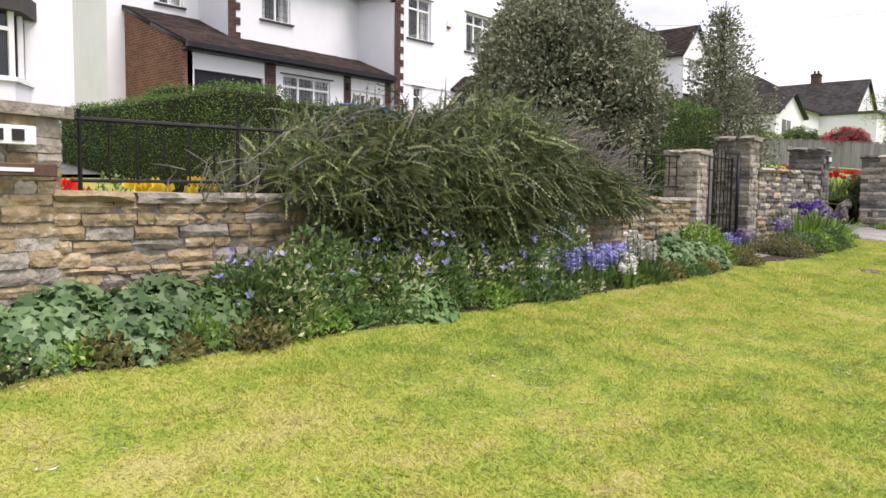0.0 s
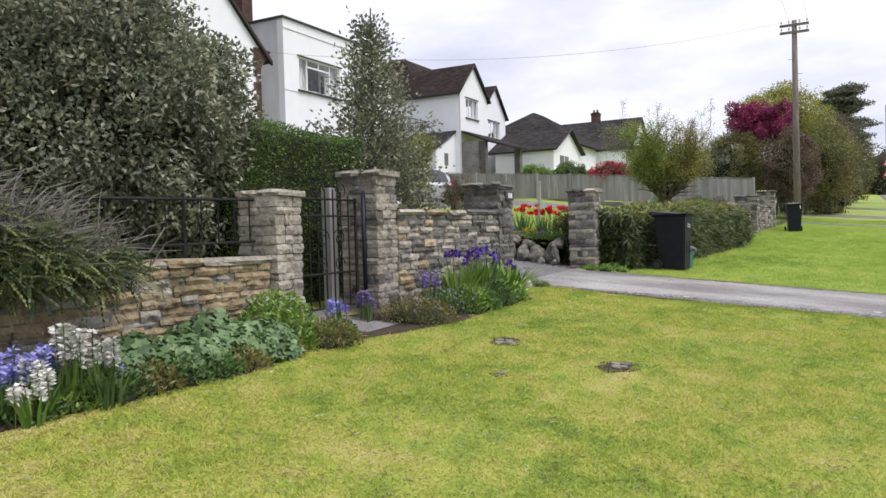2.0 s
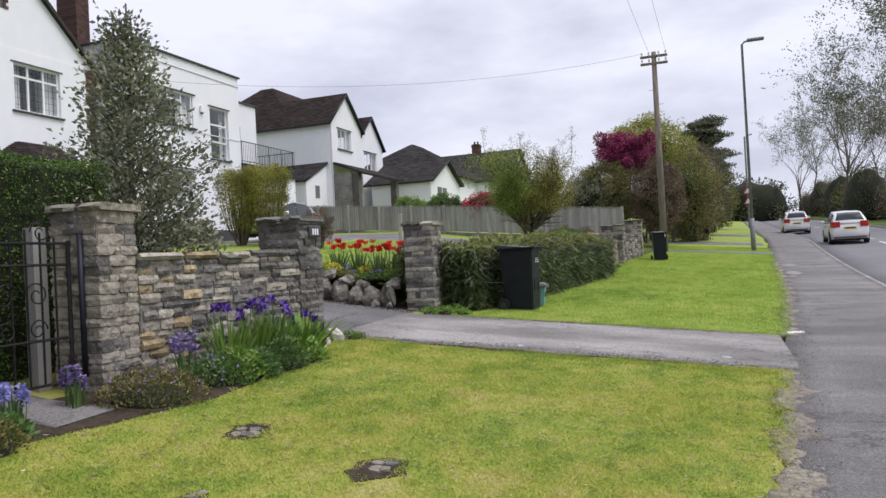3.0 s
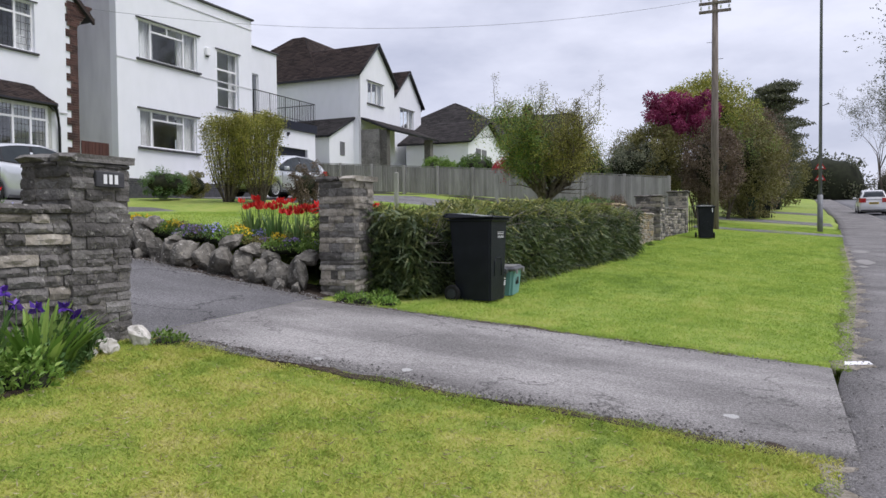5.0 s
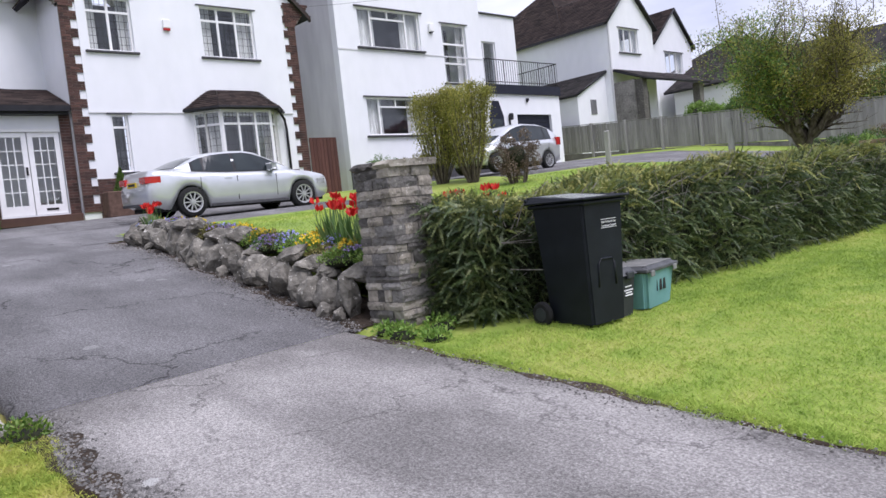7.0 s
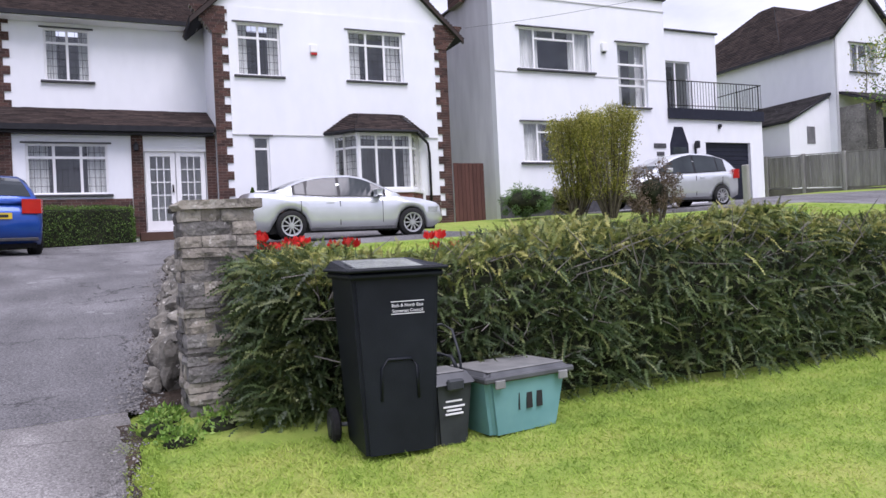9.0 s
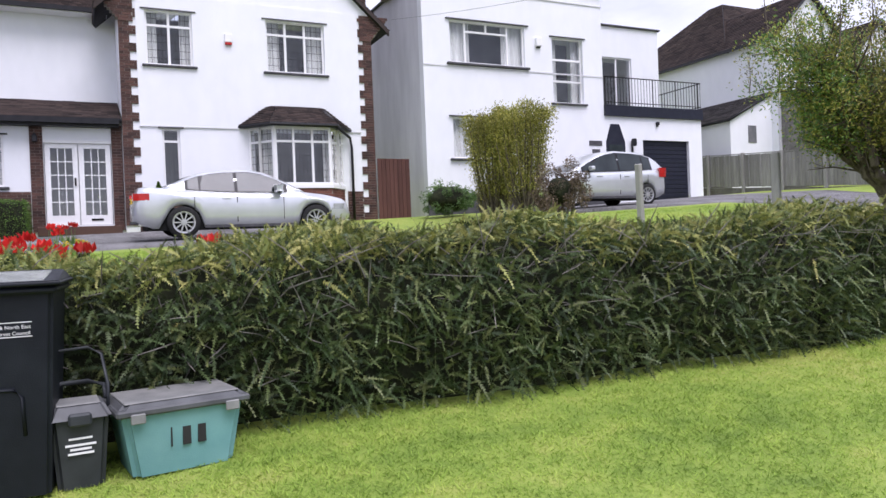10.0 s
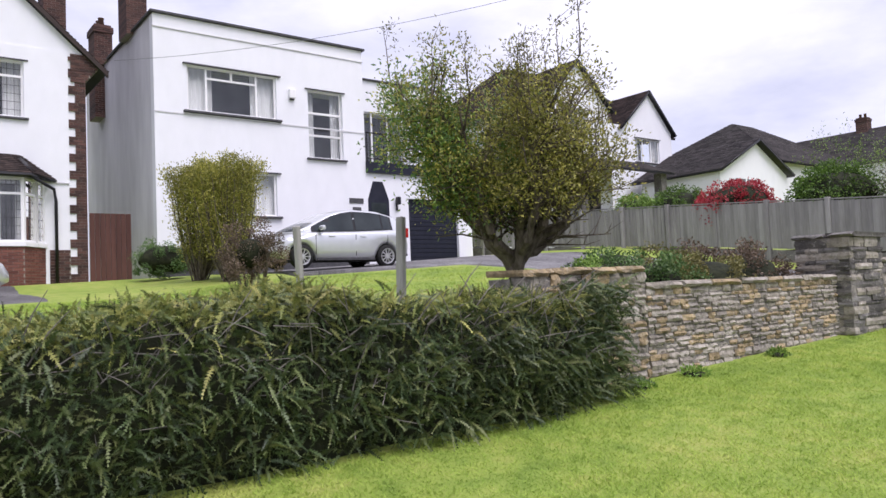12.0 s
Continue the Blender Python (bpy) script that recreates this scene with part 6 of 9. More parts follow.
        for xs_ in (wins[0][1] - 0.10, wins[2][1] - 0.02):
            boxed("door_seam", (xs_ - 0.006, xs_ + 0.006, s * np.interp(xs_, bx, [b[2] for b in belt]) * 0.995 - 0.006, s * np.interp(xs_, bx, [b[2] for b in belt]) * 0.995 + 0.006, 0.36, 0.86), TYRE, body)
        for ax in wheels:
            yo = s * (width / 2 - 0.11)
            bm = bmesh.new()
            lathe(bm, [(r * 0.66, -0.10), (r * 0.93, -0.10), (r, -0.07), (r, 0.07), (r * 0.93, 0.10), (r * 0.66, 0.10)], "y", 32, (ax, yo, r), False)
            w = part("wheel", bm, TYRE, c, "black tyre", True)
            bm = bmesh.new()
            lathe(bm, [(r * 0.60, 0.05), (r * 0.69, 0.098), (r * 0.69, 0.104), (r * 0.62, 0.100), (r * 0.56, 0.06)], "y", 28, (0, 0, 0), False)
            lathe(bm, [(0.001, 0.05), (0.06, 0.05), (0.055, 0.104), (0.001, 0.106)], "y", 14)
            for k in range(10):
                a = 2 * math.pi * k / 10
                v = box(bm, 0.03, r * 0.64, -0.0, 0.03, -0.013, 0.013)
                bmesh.ops.rotate(bm, verts=v, cent=(0, 0, 0), matrix=Matrix.Rotation(a, 3, "Y"))
                bmesh.ops.translate(bm, verts=v, vec=(0, 0.068, 0))
            if s < 0:
                bmesh.ops.rotate(bm, verts=bm.verts, cent=(0, 0, 0), matrix=Matrix.Rotation(math.pi, 3, "Z"))
            bmesh.ops.translate(bm, verts=bm.verts, vec=(ax, yo, r))
            part("rim", bm, ALLOY, w, "alloy spoked rim")
            bm = bmesh.new()
            lathe(bm, [(0.02, 0.0), (r * 0.58, 0.0), (r * 0.58, 0.03), (0.02, 0.03)], "y", 24, (ax, yo + s * 0.005, r))
            part("brake_disc", bm, TYRE, w)
    # front and rear screens
    for a, b in ((0.02, 0.19), (0.84, 0.985)):
        L = cx[-1] - cx[0]
        P = []
        for k in range(7):
            x = cx[0] + L * (a + (b - a) * k / 6)
            zr, wr, wb, zb = (np.interp(x, [p[0] for p in prof], [p[j] for p in prof]) for j in (3, 4, 2, 1))
            q = (wr - 0.085)
            P.append([(x, -q, zr + 0.012), (x, -q / 2, zr + 0.026), (x, 0, zr + 0.031), (x, q / 2, zr + 0.026), (x, q, zr + 0.012)])
        part("screen", loft(P, False), CAR_GLASS, body, "dark glass screen")
    pz = belt[1][1] - 0.30
    boxed("number_plate", (bx[0] - 0.022, bx[0] - 0.004, -0.26, 0.26, pz, pz + 0.11), PLATE_Y, body, "yellow number plate")
    boxed("plate_bar", (bx[0] - 0.025, bx[0] - 0.0225, -0.20, 0.20, pz + 0.03, pz + 0.08), INK, body)
    boxed("rear_bumper_trim", (bx[0] - 0.012, bx[0] + 0.1, -width / 2 * 0.8, width / 2 * 0.8, 0.30, 0.36), SLATE, body, "", 0.01)
    return c


SALOON = dict(length=4.62, width=1.81, r=0.33, wheels=(-1.36, 1.45),
              belt=[(-2.31, 0.72, 0.74), (-2.28, 1.03, 0.80), (-2.05, 1.06, 0.85), (-1.6, 1.02, 0.89), (-0.6, 0.95, 0.905), (0.6, 0.93, 0.905), (1.1, 0.95, 0.90), (1.7, 0.88, 0.88), (2.1, 0.79, 0.82), (2.25, 0.68, 0.74), (2.31, 0.55, 0.62)],
              cabin=[(-1.72, 1.05, 0.68), (-1.30, 1.25, 0.63), (-0.95, 1.375, 0.61), (-0.45, 1.43, 0.61), (0.05, 1.435, 0.61), (0.40, 1.37, 0.62), (0.80, 1.17, 0.66), (1.18, 0.95, 0.72)])
HATCH = dict(length=3.9, width=1.695, r=0.30, wheels=(-1.20, 1.30),
             belt=[(-1.95, 0.70, 0.68), (-1.90, 1.00, 0.76), (-1.3, 1.00, 0.83), (-0.3, 0.95, 0.848), (0.8, 0.92, 0.845), (1.2, 0.92, 0.82), (1.65, 0.80, 0.74), (1.95, 0.60, 0.56)],
             cabin=[(-1.90, 1.02, 0.60), (-1.60, 1.36, 0.57), (-1.0, 1.50, 0.58), (-0.2, 1.525, 0.59), (0.3, 1.44, 0.59), (1.45, 0.90, 0.64)])
car(pose(-14.75, 20.45, zed(-14.75, 20.45) + 0.005, 2.3, 0, 90), "silver saloon car parked on the asphalt forecourt", SILVER, **SALOON)
car(pose(-14.85, 30.35, zed(-14.85, 30.35) + 0.02, -2.3, 0, -90), "silver hatchback car parked on the neighbour's drive", SILVER, **HATCH)
BLUE_X, BLUE_Y = -15.1, 13.15
car(pose(BLUE_X, BLUE_Y, zed(BLUE_X, BLUE_Y) + 0.01, 0, -4.0, 195), "blue hatchback car parked before the porch", CAR_BLUE, **HATCH)
RZ = lambda x, y: zed(edge_x(y) + 2, y) - 0.11
car(pose(6.6, 62, RZ(6.6, 62), 0, -2.6, 88), "white hatchback car driving away on the road", CAR_WHITE, **HATCH)
car(pose(7.2, 46, RZ(7.2, 46), 0, -2.6, 88), "white car on the main road", CAR_WHITE, **HATCH)

# ---- street furniture ----
pz = zed(-0.8, 37.6)
tp = thing("telegraph_pole", "weathered wooden telegraph pole with two cross-arms", "telegraph pole", (-0.8, 37.6, pz))
bm = bmesh.new()
tube(bm, [(-0.8, 37.6, pz - 0.3), (-0.8, 37.6, 5), (-0.8, 37.6, 9.75)], [0.15, 0.13, 0.10], 12)
part("pole", bm, POLE_W, tp, smooth=True)
for z in (9.25, 9.55):
    boxed("cross_arm", (-1.35, -0.25, 37.48, 37.56, z - 0.05, z + 0.05), POLE_W, tp, "", 0.008)
    for x in (-1.28, -1.0, -0.6, -0.32):
        bm = bmesh.new()
        lathe(bm, [(0.012, z + 0.05), (0.012, z + 0.10), (0.04, z + 0.11), (0.03, z + 0.17), (0.04, z + 0.18), (0.015, z + 0.22)], n=8, at=(x, 37.52, 0))
        part("insulator", bm, PVC, tp, "white insulator", True)
for k in range(9):
    bar("step_iron", (-0.8, 37.6, 3.2 + k * 0.62), (-0.8 + (0.28 if k % 2 else -0.28), 37.6, 3.2 + k * 0.62), 0.009, IRON, tp, 5)


def wire(a, b, sag, lab, r=0.006):
    a, b = Vector(a), Vector(b)
    pts = [a.lerp(b, k / 24) - Vector((0, 0, sag * 4 * (k / 24) * (1 - k / 24))) for k in range(25)]
    bm = bmesh.new()
    tube(bm, pts, r, 4)
    tagged(part("overhead_wire", bm, STEEL), lab, "cable", group="overhead wires")


wire((-1.28, 37.5, 9.7), (-18.7, 25.9, 8.6), 0.8, "thin grey overhead wire running to the gabled house")
wire((-1.0, 37.5, 9.75), (-1.6, -40, 10.2), 0.9, "thin grey overhead wire along the road")
wire((-0.32, 37.5, 9.75), (-0.4, -40, 10.2), 1.0, "thin grey overhead wire along the road")
lz = zed(2.75, 40)
sl_ = thing("street_lamp", "tall grey steel street lamp on the verge", "street lamp", (2.75, 40, lz))
bm = bmesh.new()
tube(bm, [(2.75, 40, lz - 0.2), (2.75, 40, lz + 1.4)], 0.10, 12)
part("lower_column", bm, STEEL, sl_, smooth=True)
bm = bmesh.new()
tube(bm, [(2.75, 40, lz + 1.4), (2.75, 40, 10.15), (2.85, 40, 10.25), (3.1, 40, 10.3)], [0.065, 0.05, 0.045, 0.04], 10)
part("column", bm, STEEL, sl_, smooth=True)
bm = bmesh.new()
box(bm, 2.95, 3.65, 39.87, 40.13, 10.24, 10.36, 0.04)
part("lantern", bm, STEEL, sl_, "flat grey lantern head")
lz2 = zed(3.9, 75)
sl2 = thing("street_lamp", "far grey steel street lamp with a warning sign", "street lamp", (4.3, 75, lz2))
bm = bmesh.new()
tube(bm, [(4.3, 75, lz2 - 0.2), (4.3, 75, lz2 + 8), (4.9, 75, lz2 + 8.2)], 0.07, 8)
part("column", bm, STEEL, sl2)
for z, s in ((3.0, 1), (2.1, 1)):
    bm = bmesh.new()
    prism(bm, [(3.9, lz2 + z), (4.7, lz2 + z), (4.3, lz2 + z + 0.72)], "y", 74.86, 74.88)
    t_ = part("warning_sign", bm, SIGN_R, sl2, "triangular warning sign")
    bm = bmesh.new()
    prism(bm, [(4.05, lz2 + z + 0.08), (4.55, lz2 + z + 0.08), (4.3, lz2 + z + 0.54)], "y", 74.84, 74.855)
    part("sign_face", bm, LETTER_W, t_)

# ---- boundary fence beyond ----
fn = thing("boundary_fence", "weathered grey wooden panel fence with posts", "fence", (-10, 40.4, 3))
def fence_at(x):
    if x < -11.0:
        return 40.596, 4.181 + (-11.0 - x) * 0.072
    return 39.0 + (-2.6 - x) * 0.19, 3.40 + (-2.6 - x) * 0.093
x = -2.6
k = 0
mesh_b = None
while x > -23.2:
    y, zt = fence_at(x)
    if k % 13 == 0:
        boxed("post", (x - 0.06, x + 0.06, y - 0.09, y + 0.03, zt - 1.75, zt + 0.05), WOOD_F, fn, "", 0.01)
    if mesh_b is None:
        bm = bmesh.new()
        box(bm, -0.07, 0.07, -0.012, 0.012, -1.25, 0.0)
        mesh_b = bpy.data.meshes.new("fence_board")
        bm.to_mesh(mesh_b)
        bm.free()
    b_ = link("fence_board", mesh_b, WOOD_F, fn)
    b_.matrix_basis = pose(x - 0.07, y + random.uniform(-0.006, 0.006), zt - 0.02 + random.uniform(-0.012, 0.004), 0, 0, -10.8)
    x -= 0.138
    k += 1
for a, b in ((-2.6, -11), (-11, -23.2)):
    bm = bmesh.new()
    (ya, za), (yb, zb) = fence_at(a), fence_at(b)
    prism(bm, [(a, ya - 0.03), (b, yb - 0.03), (b, yb + 0.02), (a, ya + 0.02)], "z", -0.7, 0.3)
    for v in bm.verts:
        v.co.z += fence_at(v.co.x)[1] - 1.62
    part("gravel_board", bm, STONE_D, fn, "dark low footing wall")
    bm = bmesh.new()
    prism(bm, [(a, ya - 0.035), (b, yb - 0.035), (b, yb + 0.03), (a, ya + 0.03)], "z", 0, 0.03)
    for v in bm.verts:
        v.co.z += fence_at(v.co.x)[1] - 0.005
    part("cap_rail", bm, WOOD_F, fn)
bk = boxed("retaining_bank", (-19, -3.4, 41.6, 48, 1.5, 2.6), SOIL)
tagged(bk, "low earth bank behind the fence", "bank", kind="structure")
for (x, y, zt, tilt) in ((-7.73, 25.85, 2.95, 4), (-4.85, 25.7, 2.80, -5)):
    z0 = zed(x, y)
    bm = bmesh.new()
    box(bm, -0.055, 0.055, -0.045, 0.045, -0.2, zt - z0, 0.015)
    p_ = part("fence_post", bm, WOOD_F, None)
    p_.matrix_basis = pose(x, y, z0, tilt, tilt / 2, 10)
    tagged(p_, "old grey leaning wooden post in the lawn", "post", group="old posts")

# plant tub by the porch, with a clipped cone
tb = thing("planter", "brown wooden trough planter beside the house wall", "planter", (-17.6, 18.9, 2.5))
boxed("trough", (-17.95, -17.45, 18.5, 19.4, zed(-17.7, 19) - 0.02, 2.95), TERRA, tb, "", 0.02)

# ---- hedges, shrubs and trees ----
def face_points(n, x0, x1, y0, y1, z0, z1, faces_="xXyYZ"):
    """Random points and outward normals on a box's faces, shared by area."""
    dx, dy, dz = x1 - x0, y1 - y0, z1 - z0
    area = {"x": dy * dz, "X": dy * dz, "y": dx * dz, "Y": dx * dz, "Z": dx * dy}
    tot = sum(area[f] for f in faces_)
    P, N = [], []
    for f in faces_:
        k = int(n * area[f] / tot)
        u, v = RNG.random((2, k))
        o = np.ones(k)
        p = {"x": (x0 * o, y0 + u * dy, z0 + v * dz), "X": (x1 * o, y0 + u * dy, z0 + v * dz), "y": (x0 + u * dx, y0 * o, z0 + v * dz), "Y": (x0 + u * dx, y1 * o, z0 + v * dz), "Z": (x0 + u * dx, y0 + v * dy, z1 * o)}[f]
        nn = {"x": (-1, 0, 0), "X": (1, 0, 0), "y": (0, -1, 0), "Y": (0, 1, 0), "Z": (0, 0, 1)}[f]
        P.append(np.stack(p, 1)), N.append(np.tile(np.array(nn, float), (k, 1)))
    return np.concatenate(P), np.concatenate(N)


def wob(P, amp, sc):
    """Slow waves that make a clipped face uneven."""
    return amp * (np.sin(P[:, 0] * sc * 1.3 + P[:, 1] * sc + 0.7) + np.sin(P[:, 1] * sc * 2.3 + P[:, 2] * sc * 1.7) * 0.6 + np.sin(P[:, 2] * sc * 3.1 + P[:, 0] * 2.0) * 0.4)


def clipped_hedge(name, b, material, label, n=14000, size=0.035, faces_="xXyYZ", amp=0.03):
    h = thing(name, label, "hedge", ((b[0] + b[1]) / 2, (b[2] + b[3]) / 2, b[4]))
    P, N = face_points(n, *b, faces_)
    C = P + N * (wob(P, amp, 2.2)[:, None] + RNG.uniform(-0.07, 0.02, (len(P), 1)))
    leaves("foliage", C, N * 0.6 + RNG.normal(size=P.shape) * 0.7, RNG.uniform(0.7, 1.3, len(P)) * size, size * 0.6, material, h)
    i = 0.06
    boxed("inner_mass", (b[0] + i, b[1] - i, b[2] + i, b[3] - i, b[4] - 0.1, b[5] - i), SHADE_CORE, h, "", 0.05)
    return h


# cotoneaster hedge along the verge
def coto_front(y):
    return -2.12 + 0.085 * (y - 16.5) - 0.20 * np.exp(-((y - 16.7) / 0.6) ** 2)


ch = thing("cotoneaster_hedge", "dense dark green arching cotoneaster hedge along the verge", "hedge", (-2.4, 20.8, 0.8))
N_ = 23000
y = RNG.uniform(16.35, 25.45, N_)
u = RNG.random(N_)
endf = np.minimum(1, np.minimum(y - 16.2, 25.6 - y) / 0.45)
hgt = 1.0 + 0.10 * np.clip((y - 16.6) / 1.2, 0, 1) * np.clip((24.6 - y) / 2.5, 0, 1) + 0.05 * np.sin(y * 1.7) + 0.03 * np.sin(y * 4.1 + 1)
dep = 1.35
s = u * (0.95 + dep + 0.2)
front, topm = s < 0.95, (s >= 0.95) & (s < 0.95 + dep)
xf = coto_front(y) - (1 - endf) * 0.35
gz = land(xf, y)
zz = np.where(front, gz + 0.06 + s / 0.95 * (hgt - 0.06), np.where(topm, gz + hgt + 0.04 * np.sin((s - 0.95) * 3), gz + 0.4 + RNG.random(N_) * (hgt - 0.4)))
rnd_edge = np.where(front, 0.10 * np.clip((zz - gz) / hgt - 0.55, 0, 1) / 0.45 + 0.08 * np.clip(0.35 - (zz - gz), 0, 1), 0)
xx = np.where(front, xf - rnd_edge, np.where(topm, xf - 0.1 - (s - 0.95), xf - dep - 0.1))
zz = zz - np.where(topm, 0.05, 0)
Nn = np.where(front[:, None], [[1, 0, 0.15]], np.where(topm[:, None], [[0.25, 0, 1]], [[-1, 0, 0.2]]))
P = np.stack([xx, y, zz], 1)
P = P + Nn * (wob(P, 0.045, 2.6)[:, None] + RNG.uniform(-0.12, 0.0, (N_, 1)))
D = Nn * 0.50 + RNG.normal(size=(N_, 3)) * 0.72 + np.array([0.05, 0.0, 0.25])
# Top and upper front shoots take the paler colour that carries the top light.
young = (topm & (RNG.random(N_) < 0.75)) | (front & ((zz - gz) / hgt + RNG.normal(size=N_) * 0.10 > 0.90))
ln_ = RNG.uniform(0.09, 0.20, N_)
for q_, m_ in ((~young, L_COTO), (young, L_COTO_TOPLIT)):
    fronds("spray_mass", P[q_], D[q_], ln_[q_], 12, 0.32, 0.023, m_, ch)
# the two end faces
for ye, sg_ in ((16.30, -1), (25.74, 1)):
    n = 3000
    xe = RNG.uniform(float(coto_front(ye)) - 1.35, float(coto_front(ye)) - 0.15, n)
    ze = land(xe, np.full(n, ye)) + RNG.uniform(0.05, 0.98, n)
    P = np.stack([xe, np.full(n, ye) + RNG.uniform(-0.45, 0.04, n) * sg_, ze], 1)
    fronds("spray_mass", P, np.array([[0.1, sg_ * 0.7, 0.2]]) + RNG.normal(size=(n, 3)) * 0.5, RNG.uniform(0.10, 0.24, n), 12, 0.32, 0.027, L_COTO, ch)
bm = bmesh.new()
ys = np.linspace(16.80, 25.05, 40)
rows = []
for yy in ys:
    x1 = float(coto_front(yy)) - 0.16 + 0.05 * math.sin(yy * 2.3)
    g0 = zed(x1, yy)
    t = 0.88 + 0.10 * min(1, max(0, (yy - 16.6) / 1.2)) * min(1, max(0, (24.6 - yy) / 2.5)) + 0.04 * math.sin(yy * 1.7)
    rows.append([(x1 - 0.10, yy, g0 - 0.1), (x1 - 0.02, yy, g0 + 0.25), (x1, yy, g0 + 0.6), (x1 - 0.15, yy, g0 + t), (x1 - 0.9, yy, g0 + t), (x1 - 1.1, yy, g0 + 0.6), (x1 - 1.1, yy, g0 - 0.1)])
bm.free()
part("inner_mass", loft(rows), SHADE_CORE, ch)
bm = bmesh.new()
for k in range(320):
    yy = random.uniform(16.5, 25.3)
    x0 = float(coto_front(yy)) - random.uniform(0.05, 0.2)
    z0 = zed(x0, yy) + random.triangular(0.1, 0.98, 0.9)
    d = Vector((random.uniform(0.1, 0.5), random.uniform(-1, 1), random.uniform(-0.2, 0.9))).normalized() * random.uniform(0.15, 0.4)
    tube(bm, [(x0, yy, z0), (x0 + d.x * 0.5, yy + d.y * 0.5, z0 + d.z * 0.6), (x0 + d.x, yy + d.y, z0 + d.z)], [0.005, 0.004, 0.002], 4)
part("twig_mass", bm, TWIG, ch, "grey bare twigs")

# conifer that spills over the stone wall
cf = thing("spreading_conifer", "spreading olive green conifer with drooping sprays over the stone wall", "shrub", (-4.0, 5.0, 0.6))
CY = [2.5, 3.1, 3.9, 4.9, 5.7, 6.3, 7.1, 7.5]
C_TOP = [1.30, 1.55, 1.82, 1.93, 1.80, 1.55, 1.30, 1.22]
C_LOW = [1.22, 1.12, 1.02, 1.00, 1.18, 1.24, 1.20, 1.20]
C_OUT = [0.05, 0.22, 0.44, 0.50, 0.34, 0.24, 0.16, 0.08]
N_ = 15500
y = 2.95 + 4.15 * RNG.beta(1.5, 1.7, N_)
top_, low_, out_ = (np.interp(y, CY, q) for q in (C_TOP, C_LOW, C_OUT))
wx = -4.32 + 0.115 * (y - 1.75)
a = RNG.uniform(0, 1, N_)
isf = a < 0.62
zz = np.where(isf, low_ + (top_ - low_) * (a / 0.62), top_ + 0.03)
f = np.clip((zz - low_) / np.maximum(top_ - low_, 0.1), 0, 1)
xx = np.where(isf, wx + out_ * np.sin(np.pi * (0.22 + 0.66 * f)), wx + 0.12 - (a - 0.62) / 0.38 * 1.3)
zz = np.where(isf, zz, zz - 0.35 * ((a - 0.62) / 0.38) ** 2)
P = np.stack([xx, y, zz], 1)
P = P + np.stack([wob(P, 0.05, 3.1), wob(P, 0.03, 4.3), wob(P, 0.06, 2.3)], 1) + RNG.normal(size=(N_, 3)) * [0.06, 0.05, 0.06]
D = np.where(isf[:, None], [[0.55, 0.05, 0.05]], [[0.30, 0.10, 0.55]]) + RNG.normal(size=(N_, 3)) * 0.8
fronds("spray_foliage", P, D, RNG.uniform(0.08, 0.25, N_) * np.where(RNG.random(N_) < 0.08, 1.7, 1.0), 11, 0.26, 0.021, L_CONIF, cf)
rows = []
for yy in np.linspace(3.2, 6.6, 18):
    p_, l_, o_ = (float(np.interp(yy, CY, q)) for q in (C_TOP, C_LOW, C_OUT))
    x0 = -4.32 + 0.115 * (yy - 1.75)
    p_ -= 0.16
    l_ += 0.10
    rows.append([(x0 - 0.05, yy, l_), (x0 + o_ * 0.60, yy, l_ + (p_ - l_) * 0.3), (x0 + o_ * 0.60, yy, l_ + (p_ - l_) * 0.6), (x0, yy, p_), (x0 - 1.0, yy, p_ - 0.25), (x0 - 1.0, yy, l_)])
part("inner_mass", loft(rows), SHADE_CORE, cf)
bm = bmesh.new()
for k in range(850):
    grey = k > 230
    yy = random.triangular(5.3, 7.3, 6.3) if grey else random.uniform(2.3, 7.2)
    x0 = -4.3 + 0.115 * (yy - 1.75) + random.uniform(-0.3, 0.25)
    z0 = float(np.interp(yy, CY, C_TOP)) - random.uniform(-0.12, 0.25)
    d = Vector((random.uniform(0.0, 0.7), random.uniform(-0.6, 0.8), random.uniform(-0.2, 0.8))).normalized() * random.uniform(0.18, 0.45)
    tube(bm, [(x0, yy, z0), (x0 + d.x * 0.5, yy + d.y * 0.5, z0 + d.z * 0.6), (x0 + d.x, yy + d.y, z0 + d.z * 0.8)], [0.006, 0.004, 0.0015], 4)
part("twig_mass", bm, TWIG, cf, "grey bare dead twigs")


